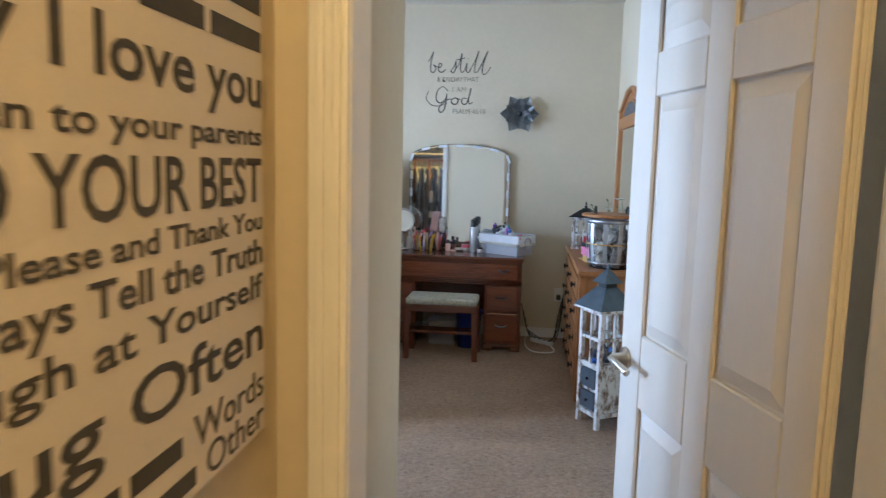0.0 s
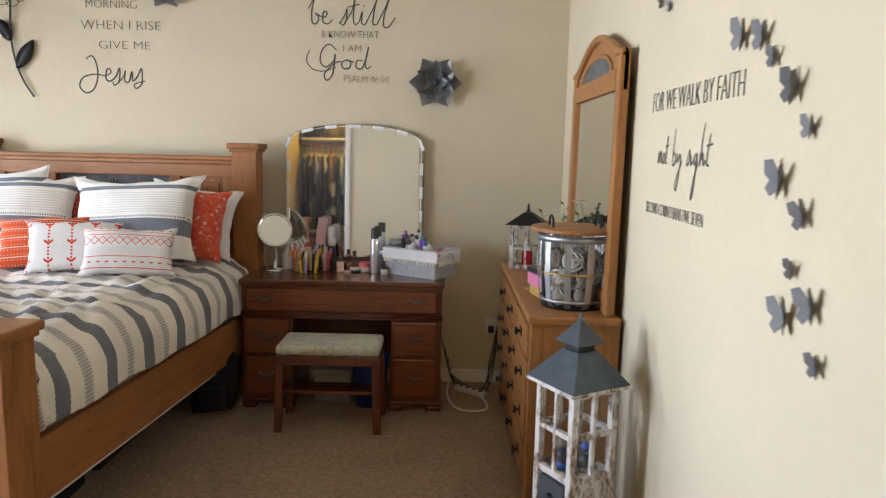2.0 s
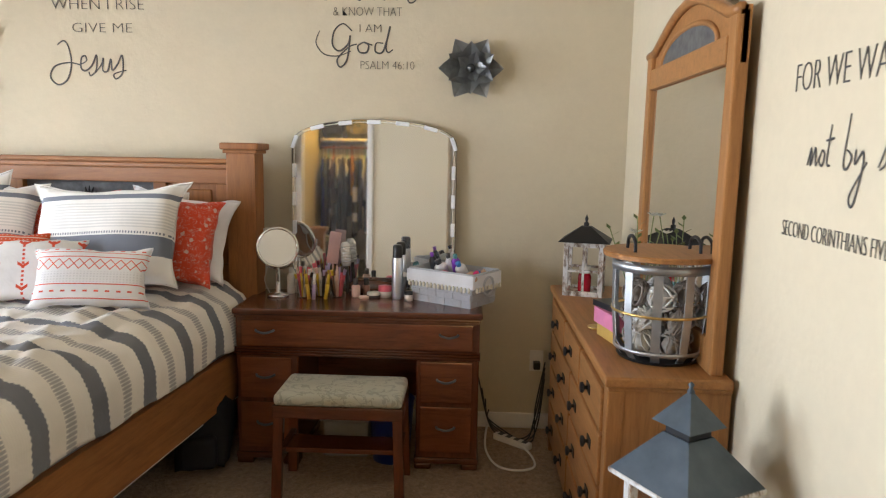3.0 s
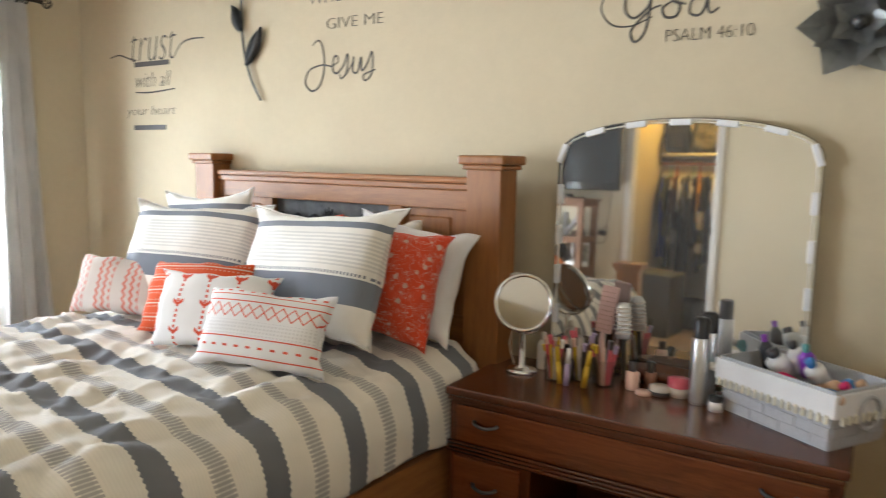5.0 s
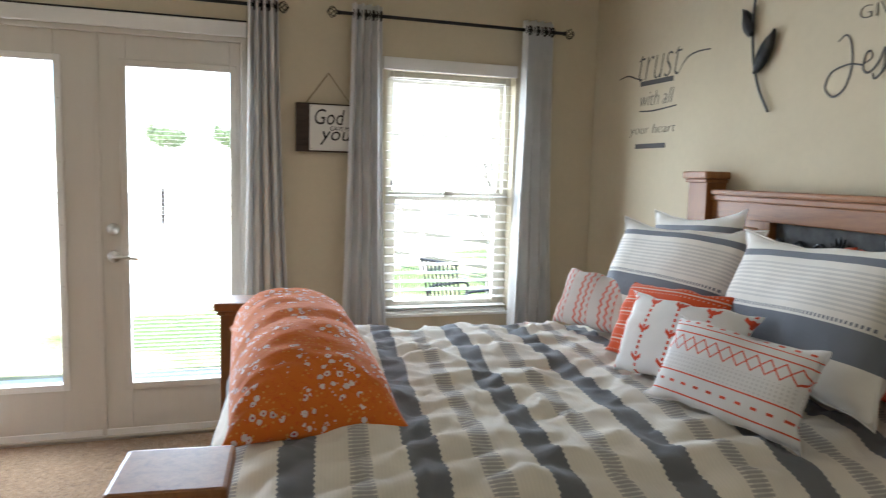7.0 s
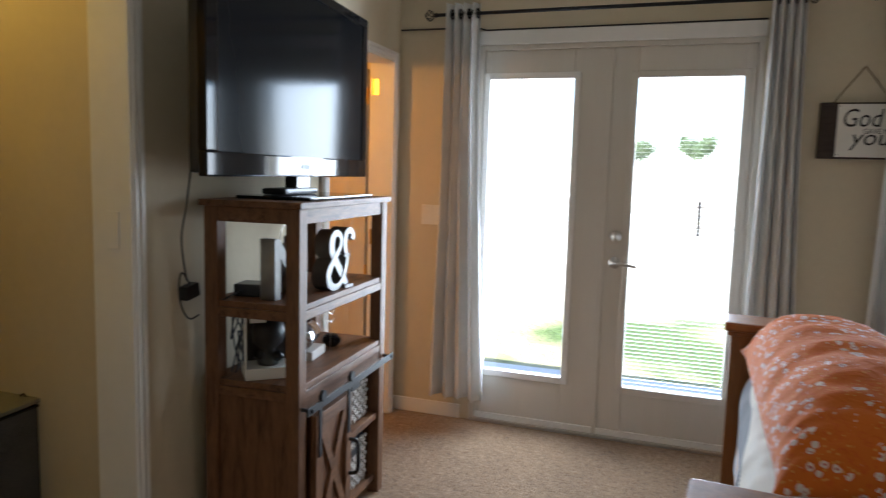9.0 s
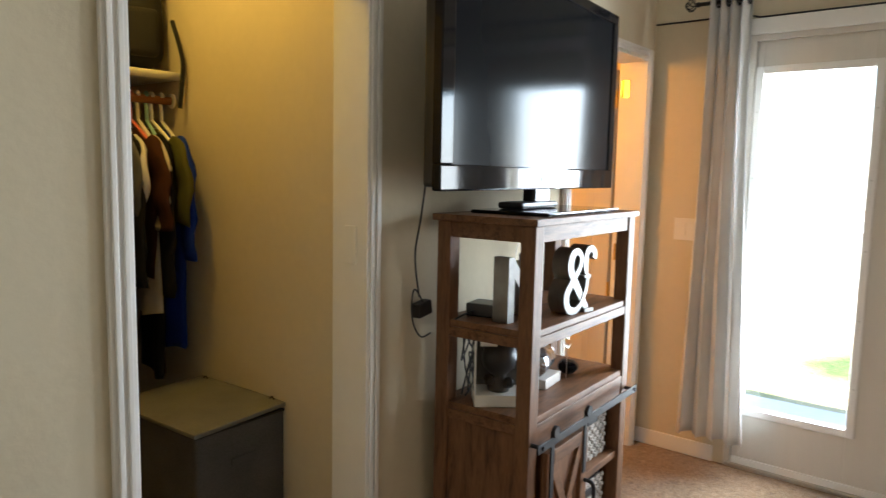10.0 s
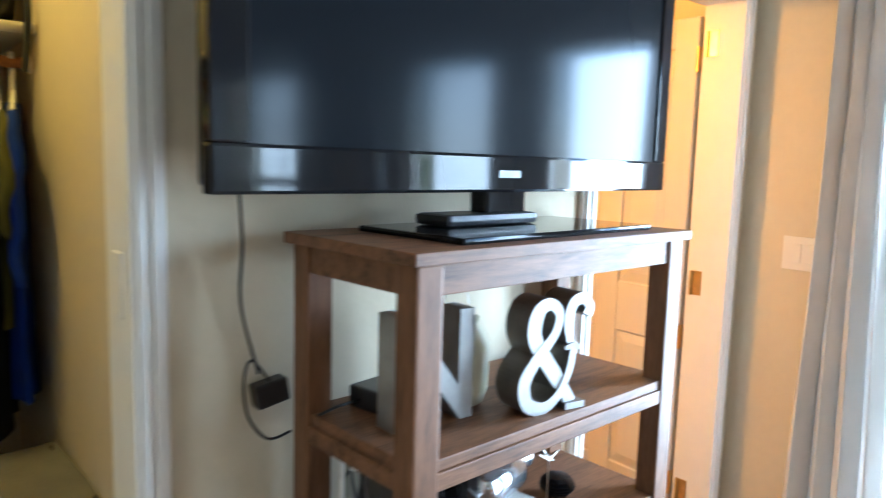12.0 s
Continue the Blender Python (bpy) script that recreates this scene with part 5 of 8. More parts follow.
metal_flower(-0.095, 1.895, 0.165)
metal_flower(-1.72, 2.42, 0.135)
ob = thing("metal_sprig", pose(-2.62, YH, 1.76, 90, 0, 0), "bent grey metal flower stem with two leaves", "wall decoration")
part("stem", tube(smooth_line([(0.05, 0.0, 0.012), (-0.01, 0.10, 0.014), (-0.05, 0.22, 0.016), (-0.07, 0.37, 0.016), (-0.06, 0.52, 0.02), (-0.045, 0.64, 0.03)]), 0.006, 8), PEWTER, ob, smooth=True)
for x0, z0, x1, z1, w in ((-0.04, 0.17, 0.07, 0.34, 0.042), (-0.07, 0.33, -0.13, 0.46, 0.038)):
    bm = bmesh.new()
    dx, dz = x1 - x0, z1 - z0
    L = math.hypot(dx, dz)
    rows = []
    for i in range(9):
        u = i / 8
        ww = w * math.sin(math.pi * min(1, 0.06 + 0.94 * u)) ** 0.8
        rows.append([bm.verts.new((x0 + dx * u + s * ww * dz / L, z0 + dz * u - s * ww * dx / L, 0.018 + 0.012 * (1 - s * s))) for s in (-1, 0, 1)])
    for p, q in zip(rows, rows[1:]):
        for i in range(2):
            bm.faces.new((p[i], p[i + 1], q[i + 1], q[i]))
    bmesh.ops.solidify(bm, geom=bm.faces[:], thickness=0.002)
    part("leaf", bm, PEWTER, ob, smooth=True)
for k in range(8):
    a = 2 * math.pi * k / 8 + 0.2
    pts = []
    for i in range(15):
        q = math.pi * i / 14
        L, w = 0.115 * math.sin(q), 0.040 * math.sin(2 * q)
        pts.append((-0.045 + L * math.cos(a) - w * math.sin(a), 0.640 + L * math.sin(a) + w * math.cos(a), 0.030 + 0.02 * math.sin(q)))
    part("wire_petal", tube(pts, 0.0024, 6), PEWTER, ob, "looped wire petal")

# ---- hall poster ----
CANVAS = surface("cream_canvas", (0.66, 0.60, 0.50), 0.8, grain=300, vary=0.06, bump=0.2)
INK = surface("faded_black_ink", (0.06, 0.055, 0.05), 0.8, grain=40, vary=0.3, bump=0.0)
ps = thing("wall_canvas", pose(HALL_L, 0.44, 1.085, 90, 0, 90), "cream canvas of house rules in dark lettering", "wall art")
part("canvas", box((0, 0, 0), (0.625, 0.90, 0.022), 0.004), CANVAS, ps)
INKROWS = (("Say I love you", 0.440, 0.072, 0.60), ("Listen to your parents", 0.398, 0.034, 0.60), ("DO YOUR BEST", 0.330, 0.060, 0.60), ("Say Please and Thank You", 0.284, 0.034, 0.60),
           ("Always Tell the Truth", 0.236, 0.044, 0.60), ("Laugh at Yourself", 0.188, 0.044, 0.60), ("Hug Often", 0.104, 0.074, 0.60))
for text, y, h, w in INKROWS:
    letters("line_of_text", text, pose(0.015, y, 0.0228), w, h, INK, ps, thick=0.0004, thin=0.012)
letters("line_of_text", "Words", pose(0.41, 0.056, 0.0228), 0.205, 0.040, INK, ps, thick=0.0004, thin=0.0)
letters("line_of_text", "Other", pose(0.44, 0.010, 0.0228), 0.175, 0.040, INK, ps, thick=0.0004, thin=0.0)
for y, h, widths in ((0.062, 0.022, (0.10, 0.13, 0.10)), (0.016, 0.022, (0.13, 0.09, 0.14)), (0.530, 0.026, (0.12, 0.15, 0.13, 0.146)), (0.578, 0.075, (0.20, 0.16, 0.204)), (0.675, 0.030, (0.09, 0.14, 0.05, 0.12, 0.128)), (0.725, 0.055, (0.26, 0.322)), (0.80, 0.035, (0.15, 0.20, 0.214))):
    x = 0.015
    for w in widths:
        part("faded_line", box((x, y, 0.0222), (x + w, y + h, 0.0232)), INK, ps)
        x += w + 0.018

wc = thing("wall_cable", pose(XL, 2.3, 2.25), "thin black cable tacked along the wall above the patio door", "cable")
wpart("cable", tube([(XL + 0.005, 2.045, 2.258), (XL + 0.005, 2.5, 2.256), (XL + 0.006, 2.56, 2.238), (XL + 0.006, 3.2, 2.238), (XL + 0.006, 3.99, 2.239)], 0.005, 6), BLACKPLASTIC, wc)

# ---- sign between the curtains ----
sg = thing("hanging_sign", pose(XL + 0.002, 4.25, 1.565), "dark wooden block sign with a white lettered panel on twine", "sign")
SIGNWOOD = wood("charred_wood", (0.055, 0.038, 0.03), 0.6, (14, 1.5, 14), 0.5)
wpart("block", box((XL + 0.002, 4.245, 1.565), (XL + 0.042, 4.60, 1.83), 0.004), SIGNWOOD, sg)
wpart("white_panel", box((XL + 0.042, 4.318, 1.573), (XL + 0.047, 4.59, 1.822), 0.002), PLATE, sg, "white enamel panel")
for text, y, z, w, h, sh in (("God", 4.345, 1.715, 0.165, 0.085, 0.2), ("GAVE ME", 4.43, 1.683, 0.12, 0.024, 0.0), ("you", 4.375, 1.605, 0.17, 0.075, 0.2)):
    letters("word", text, pose(0.0455, y - 4.25, z - 1.565, 90, 0, 90), w, h, BLACK, sg, shear=sh, thin=0.0)
TWINE = surface("jute_twine", (0.25, 0.19, 0.12), 0.9, grain=200, bump=0.3)
for a, b in (((4.30, 1.83), (4.425, 2.00)), ((4.55, 1.83), (4.425, 2.00))):
    wpart("twine", tube([(XL + 0.02, a[0], a[1]), (XL + 0.012, (a[0] + b[0]) / 2, (a[1] + b[1]) / 2), (XL + 0.006, b[0], b[1])], 0.003, 6), TWINE, sg)
wpart("nail", tube([(XL, 4.425, 2.0), (XL + 0.018, 4.425, 2.002)], 0.002, 6), NICKEL, sg)
for y in (4.327, 4.581):
    for z in (1.583, 1.812):
        wpart("tack", move(lathe([(0.003, 0), (0.001, 0.002)], 8), Matrix.Translation((XL + 0.047, y, z)) @ pose(0, 0, 0, 0, 90, 0)), BLACK, sg)


# ---- dresser ----
ds = thing("dresser", pose(0.515, 5.14, 0), "long honey oak dresser with dark metal pulls", "dresser")
DX, DB, DY0, DY1, DT = 0.345, 0.695, 4.435, 5.845, 0.836
bm = box((DX - 0.022, DY0 - 0.018, DT - 0.032), (DB, DY1 + 0.018, DT), 0.010, segs=3)
box((DX - 0.010, DY0 - 0.008, DT - 0.045), (DB, DY1 + 0.008, DT - 0.030), 0.005, bm=bm)
wpart("dresser_top", bm, OAK_Y, ds)
wpart("carcass", box((DX, DY0, 0.06), (DB, DY1, DT - 0.044), 0.004), OAK_Z, ds)
wpart("plinth", box((DX + 0.012, DY0 + 0.010, 0.0), (DB, DY1 - 0.010, 0.062), 0.004), OAK_Y, ds)
for y in (DY0, DY1 - 0.05):
    wpart("corner_post", box((DX - 0.010, y - 0.004, 0.0), (DX + 0.04, y + 0.054, DT - 0.0455), 0.006), OAK_Z, ds)
rows = [(0.09, 0.265), (0.28, 0.445), (0.46, 0.62), (0.635, 0.775)]
for r, (z0, z1) in enumerate(rows):
    n = 3 if r == 3 else 2
    w = (DY1 - DY0 - 0.12) / n
    for c in range(n):
        a = DY0 + 0.06 + c * w
        dw = wpart("drawer", box((DX - 0.016, a + 0.008, z0), (DX + 0.004, a + w - 0.008, z1), 0.007), OAK_Y, ds)
        for y in ((a + w * 0.25, a + w * 0.75) if n == 2 else (a + w * 0.5,)):
            z = (z0 + z1) / 2
            bp = box((DX - 0.020, y - 0.030, z - 0.017), (DX - 0.015, y + 0.030, z + 0.017), 0.004)
            tube([(DX - 0.016, y, z), (DX - 0.034, y, z)], 0.006, 8, bm=bp)
            join(bp, move(lathe([(0.009, 0), (0.019, 0.006), (0.017, 0.014), (0.0, 0.017)], 12, caps=False), Matrix.Translation((DX - 0.030, y, z)) @ pose(0, 0, 0, 0, -90, 0)))
            wpart("pull", bp, BLACK, dw, "black cast metal pull")

# dresser mirror with an arched head
dm = thing("dresser_mirror", pose(0.640, 4.955, DT) @ pose(0, 0, 0, 0, 0.4, 0) @ pose(0, 0, 0, 0, 0, -90), "oak framed dresser mirror with an arched slate crest", "mirror")


def crest(n=20):
    pts = []
    for i in range(n + 1):
        u = -1 + 2 * i / n
        a = abs(u)
        z = 1.055 + 0.115 * math.cos(min(1.0, a / 0.86) * math.pi / 2) ** 1.15
        pts.append((u * 0.50, z))
    return pts


head = crest()
inner = [(0.31 * math.cos(a), 0.985 + 0.095 * math.sin(a)) for a in (math.pi * i / 14 for i in range(15))]
b = slab([(-0.50, 0.90), (0.50, 0.90)] + head[::-1], 0.022)
part("crest_board", move(b, pose(0, 0.010, 0)), OAK_Y, dm)
part("slate_inset", move(slab(inner, 0.006), pose(0, 0.005, 0)), STONE, dm, "grey slate inset under the arch")
bead = tube([(x, 0.008, z) for x, z in inner], 0.010, 8)
part("arch_bead", bead, OAK_Z, dm, smooth=True)
top = tube([(x, 0.004, z - 0.010) for x, z in head], 0.018, 8)
part("crest_moulding", top, OAK_Z, dm, smooth=True)
for x in (-0.50, 0.43):
    part("side_post", box((x, -0.006, 0.0), (x + 0.07, 0.034, 1.05), 0.008), OAK_Z, dm)
part("cross_rail", box((-0.43, -0.008, 0.905), (0.43, 0.032, 0.985), 0.006), OAK_Y, dm)
part("bottom_rail", box((-0.43, -0.002, 0.0), (0.43, 0.032, 0.10), 0.006), OAK_Y, dm)
part("mirror_glass", box((-0.43, 0.010, 0.10), (0.43, 0.016, 0.905)), MIRROR, dm)
part("back_board", box((-0.47, 0.018, 0.02), (0.47, 0.030, 1.0)), BLACKPLASTIC, dm)

# ---- strap basket with a wooden lid ----
bk = thing("strap_basket", pose(0.535, 4.665, DT), "round zinc strap basket with a wooden lid, full of decorative balls", "basket")
prof = [(0.115, 0.006), (0.135, 0.03), (0.148, 0.16), (0.150, 0.315)]
for k in range(10):
    a = 2 * math.pi * k / 10
    bm = bmesh.new()
    pts = [(r * math.cos(a), r * math.sin(a), z) for r, z in prof]
    t = Vector((-math.sin(a), math.cos(a), 0)) * 0.014
    n = Vector((math.cos(a), math.sin(a), 0)) * 0.003
    quads = []
    for p in pts:
        p = Vector(p)
        quads.append([bm.verts.new(q) for q in (p - t, p + t, p + t + n, p - t + n)])
    for q1, q2 in zip(quads, quads[1:]):
        for i in range(4):
            bm.faces.new((q1[i], q1[(i + 1) % 4], q2[(i + 1) % 4], q2[i]))
    bm.faces.new(quads[0][::-1])
    bm.faces.new(quads[-1])
    part("strap", bm, ZINC, bk)
for r, z, h in ((0.152, 0.285, 0.028), (0.150, 0.15, 0.008), (0.138, 0.03, 0.012)):
    part("hoop", lathe([(r, z), (r + 0.003, z), (r + 0.003, z + h), (r, z + h), (r, z)], 40, caps=False), ZINC if h > 0.01 else BRASS, bk, smooth=True)
part("bottom", lathe([(0.0, 0.0), (0.125, 0.0), (0.13, 0.008), (0.0, 0.008)], 36, caps=False), BLACK, bk)
part("lid", lathe([(0.0, 0.325), (0.17, 0.322), (0.185, 0.326), (0.186, 0.338), (0.182, 0.342), (0.0, 0.342)], 48, caps=False), OAK_Y, bk, "round oak lid")
for s in (-1, 1):
    part("handle", tube(smooth_line([(s * 0.10, -0.055, 0.342), (s * 0.10, -0.045, 0.375), (s * 0.10, 0.0, 0.388), (s * 0.10, 0.045, 0.375), (s * 0.10, 0.055, 0.342)], 5), 0.0055, 8), BLACK, bk, smooth=True)
RATTAN = surface("grey_rattan", (0.34, 0.30, 0.26), 0.8, grain=30, vary=0.5, bump=0.6, depth=0.004)
CHALK = surface("chalk_white", (0.70, 0.69, 0.66), 0.75, grain=40, vary=0.1, bump=0.3)


def wound_ball(name, at, r, mat, label, coils=11, seed=0):
    """A ball wound of thin cane."""
    ob = thing(name, Matrix.Translation(at), label, "decorative ball", "decorative balls in the basket")
    rnd = random.Random(seed)
    for k in range(coils):
        m = Euler((rnd.uniform(0, 6), rnd.uniform(0, 6), rnd.uniform(0, 6))).to_matrix()
        pts = [m @ Vector((r * math.cos(a), r * math.sin(a), 0.25 * r * math.sin(2 * a))).normalized() * r for a in (2 * math.pi * i / 22 for i in range(22))]
        part("cane_loop", tube(pts, 0.0034, 5, closed=True), mat, ob)
    part("core", lathe([(0.0, -0.75 * r), (0.45 * r, -0.6 * r), (0.75 * r, 0), (0.45 * r, 0.6 * r), (0.0, 0.75 * r)], 14, caps=False), mat, ob, smooth=True)


rb = random.Random(5)
k = 0
for z, n, rr, r in ((0.055, 5, 0.075, 0.043), (0.13, 5, 0.082, 0.043), (0.205, 4, 0.075, 0.043)):
    for i in range(n):
        a = 2 * math.pi * (i + 0.3 * k) / n + k
        white = (i + k) % 2
        wound_ball("rattan_ball", (0.535 + rr * math.cos(a), 4.665 + rr * math.sin(a), DT + z), r, CHALK if white else RATTAN, "white wound decorative ball" if white else "grey rattan decorative ball", 9, i + 10 * k)
    k += 1


# ---- lanterns ----
def chippy(name):
    """White paint worn through to brown wood."""
    m, t, b = nodes_of(name)
    n = add(t, "TexNoise", Scale=26.0, Detail=8.0, Roughness=0.7)
    t.links.new(coords(t, "Object", (1, 1, 0.45)), n.inputs[0])
    col = ramp(t, n.outputs[0], [(0.40, (0.16, 0.10, 0.065)), (0.46, (0.40, 0.34, 0.29)), (0.52, (0.66, 0.65, 0.63))])
    t.links.new(col, b.inputs["Base Color"])
    b.inputs["Roughness"].default_value = 0.7
    bp = add(t, "Bump", Strength=0.3, Distance=0.002)
    t.links.new(n.outputs[0], bp.inputs["Height"])
    t.links.new(bp.outputs[0], b.inputs["Normal"])
    return m


CHIPPY = chippy("chipped_white_paint")
ROOFTIN = surface("blue_grey_tin", (0.075, 0.095, 0.115), 0.45, metal=0.5, grain=16, vary=0.4, bump=0.2)
GREYDRAWER = surface("slate_blue_paint", (0.06, 0.07, 0.085), 0.6, grain=40, vary=0.25, bump=0.1)


def hip(w0, w1, z0, z1, bm=None):
    """A square roof that narrows from half width w0 to w1."""
    b = box((-w0, -w0, z0), (w0, w0, z1))
    for v in b.verts:
        if v.co.z > (z0 + z1) / 2:
            v.co.x *= w1 / w0
            v.co.y *= w1 / w0
    return join(bm, b)


lt = thing("floor_lantern", pose(0.468, 4.105, 0, 0, 0, -60), "tall chipped white wooden lantern with a tin roof and small drawers", "lantern")
H = 0.090
for sx in (-1, 1):
    for sy in (-1, 1):
        x, y = sx * H, sy * H
        part("corner_post", box((x - 0.013, y - 0.013, 0.0), (x + 0.013, y + 0.013, 0.68), 0.003), CHIPPY, lt)
for z0, z1 in ((0.065, 0.09), (0.345, 0.368), (0.505, 0.523), (0.655, 0.685)):
    bm = None
    for s in (-1, 1):
        bm = box((-H, s * H - 0.011, z0), (H, s * H + 0.011, z1), 0.002, bm=bm)
        box((s * H - 0.011, -H, z0), (s * H + 0.011, H, z1), 0.002, bm=bm)
    part("cross_rail", bm, CHIPPY, lt)
for s in (-1, 1):
    for o in (0.0,):
        part("glazing_bar", box((o - 0.006, s * H - 0.008, 0.368), (o + 0.006, s * H + 0.008, 0.655), 0.001), CHIPPY, lt)
        part("glazing_bar", box((s * H - 0.008, o - 0.006, 0.368), (s * H + 0.008, o + 0.006, 0.655), 0.001), CHIPPY, lt)
    g = part("pane", box((-H, s * H - 0.001, 0.368), (H, s * H + 0.001, 0.655)), GLASS, lt)
    g2 = part("pane", box((s * H - 0.001, -H, 0.368), (s * H + 0.001, H, 0.655)), GLASS, lt)
    g.visible_shadow = g2.visible_shadow = False
part("cabinet", box((-H + 0.012, -H + 0.008, 0.085), (H - 0.004, H - 0.008, 0.348)), CHIPPY, lt)
for z0, z1 in ((0.10, 0.20), (0.225, 0.33)):
    d2 = part("drawer", box((-H + 0.024, -H - 0.012, z0), (H - 0.024, -H + 0.01, z1), 0.003), GREYDRAWER, lt, "slate blue drawer")
    part("knob", move(lathe([(0.005, 0), (0.009, 0.012), (0.0, 0.016)], 12, caps=False), Matrix.Translation((0, -H - 0.012, (z0 + z1) / 2)) @ pose(0, 0, 0, 90, 0, 0)), BLACK, d2, "", True)
bm = hip(0.132, 0.042, 0.685, 0.80)
part("roof", bm, ROOFTIN, lt, "blue-grey tin hip roof")
part("roof_edge", box((-0.133, -0.133, 0.675), (0.133, 0.133, 0.688), 0.004), CHIPPY, lt)
part("cupola", box((-0.038, -0.038, 0.80), (0.038, 0.038, 0.83), 0.002), BLACK, lt, "pierced black band")
part("cupola_roof", hip(0.062, 0.006, 0.828, 0.905), ROOFTIN, lt)
part("finial", lathe([(0.004, 0.90), (0.010, 0.908), (0.004, 0.918), (0.008, 0.926), (0.0, 0.934)], 12, caps=False), ROOFTIN, lt, smooth=True)
rl = random.Random(9)
cols = [(0.02, 0.10, 0.45), (0.03, 0.03, 0.035), (0.20, 0.16, 0.12), (0.35, 0.34, 0.33), (0.05, 0.07, 0.12)]
MARB = [surface("glazed_bead", c, 0.3, grain=20, bump=0.0) for c in cols]
for i in range(16):
    r = rl.uniform(0.018, 0.032)
    x, y = rl.uniform(-0.055, 0.055), rl.uniform(-0.055, 0.055)
    ob = thing("trinket", pose(0.468, 4.105, 0, 0, 0, -60) @ Matrix.Translation((x, y, 0.350 + r + 0.03 * (i // 6))), "small dark trinket inside the lantern", "trinket", "trinkets in the lantern")
    part("body", lathe([(0.0, -r), (0.7 * r, -0.7 * r), (r, 0), (0.6 * r, 0.8 * r), (0.2 * r, r), (0.0, r * 1.1)], 12, caps=False), MARB[i % 5], ob, smooth=True)

sl = thing("small_lantern", pose(0.455, 5.665, DT, 0, 0, -14), "small whitewashed lantern with a dark roof and a red candle", "lantern")
h = 0.078
for sx in (-1, 1):
    for sy in (-1, 1):
        part("corner_post", box((sx * h - 0.011, sy * h - 0.011, 0.0), (sx * h + 0.011, sy * h + 0.011, 0.245), 0.002), CHIPPY, sl)
for z0, z1 in ((0.0, 0.022), (0.11, 0.12), (0.225, 0.25)):
    bm = None
    for s in (-1, 1):
        bm = box((-h, s * h - 0.009, z0), (h, s * h + 0.009, z1), 0.002, bm=bm)
        box((s * h - 0.009, -h, z0), (s * h + 0.009, h, z1), 0.002, bm=bm)
    part("cross_rail", bm, CHIPPY, sl)
for s in (-1, 1):
    part("glazing_bar", box((-0.005, s * h - 0.006, 0.02), (0.005, s * h + 0.006, 0.23)), CHIPPY, sl)
    part("glazing_bar", box((s * h - 0.006, -0.005, 0.02), (s * h + 0.006, 0.005, 0.23)), CHIPPY, sl)
part("floor", box((-h, -h, 0.002), (h, h, 0.012)), CHIPPY, sl)
part("roof", hip(0.115, 0.022, 0.248, 0.315), BLACK, sl, "black tin roof")
part("finial", lathe([(0.012, 0.315), (0.012, 0.33), (0.005, 0.334), (0.008, 0.35), (0.0, 0.37)], 12, caps=False), BLACK, sl, smooth=True)
RED_WAX = surface("red_jar", (0.55, 0.012, 0.03), 0.25, grain=20, bump=0.0)
cd = thing("candle_jar", pose(0.455, 5.655, DT + 0.012), "red jar candle with a pale lid inside the lantern", "candle")
part("jar", lathe([(0.0, 0.0), (0.028, 0.0), (0.030, 0.01), (0.030, 0.07), (0.024, 0.085), (0.0, 0.085)], 20, caps=False), RED_WAX, cd, smooth=True)
part("lid", lathe([(0.024, 0.085), (0.026, 0.09), (0.026, 0.115), (0.010, 0.12), (0.0, 0.13)], 20, caps=False), PLATE, cd, smooth=True)

# flowers, box and books on the dresser
JAR = surface("aqua_glazed_jar", (0.20, 0.38, 0.42), 0.25, grain=20, vary=0.1, bump=0.0)
fl = thing("flower_jar", pose(0.575, 5.12, DT), "aqua jar of white artificial flowers with green sprigs", "flowers")
part("jar", lathe([(0.0, 0.0), (0.05, 0.0), (0.056, 0.02), (0.056, 0.12), (0.045, 0.14), (0.047, 0.155), (0.042, 0.155), (0.04, 0.02), (0.0, 0.02)], 24, caps=False), JAR, fl, smooth=True)
GREEN = surface("pale_green_leaf", (0.16, 0.20, 0.06), 0.6, grain=60, vary=0.3, bump=0.1)
PETAL = surface("ivory_petal", (0.74, 0.72, 0.62), 0.7, grain=60, vary=0.08, bump=0.1)
rf = random.Random(3)
for i in range(9):
    a, sp = rf.uniform(0, 6.28), rf.uniform(0.03, 0.16)
    tip = Vector((sp * math.cos(a), sp * math.sin(a), rf.uniform(0.24, 0.43)))
    stem = part("stem", tube(smooth_line([(0, 0, 0.03), (tip.x * 0.4, tip.y * 0.4, 0.16), tip], 5), 0.002, 5), GREEN, fl)
    if i % 2:
        for j in range(9):
            b2 = 2 * math.pi * j / 9
            pt = bmesh.new()
            d1 = Vector((math.cos(b2), math.sin(b2), 0.5))
            sd = Vector((-math.sin(b2), math.cos(b2), 0)) * 0.010
            c0 = tip
            vs = [pt.verts.new(c0), pt.verts.new(c0 + d1 * 0.016 + sd), pt.verts.new(c0 + d1 * 0.030), pt.verts.new(c0 + d1 * 0.016 - sd)]
            pt.faces.new(vs)
            bmesh.ops.solidify(pt, geom=pt.faces[:], thickness=0.0015)
            part("petal", pt, PETAL, stem)
    else:
        for j in range(7):
            q = tip * (0.62 + 0.06 * j)
            b2 = 2.4 * j
            d1 = Vector((math.cos(b2), math.sin(b2), 0.6)) * 0.034
            sd = Vector((-math.sin(b2), math.cos(b2), 0)) * 0.009
            lf = bmesh.new()
            lf.faces.new([lf.verts.new(v) for v in (q, q + d1 * 0.5 + sd, q + d1, q + d1 * 0.5 - sd)])
            bmesh.ops.solidify(lf, geom=lf.faces[:], thickness=0.001)
            part("leaf", lf, GREEN, stem)
PINKC = surface("pink_card", (0.62, 0.20, 0.34), 0.5, grain=30, bump=0.0)
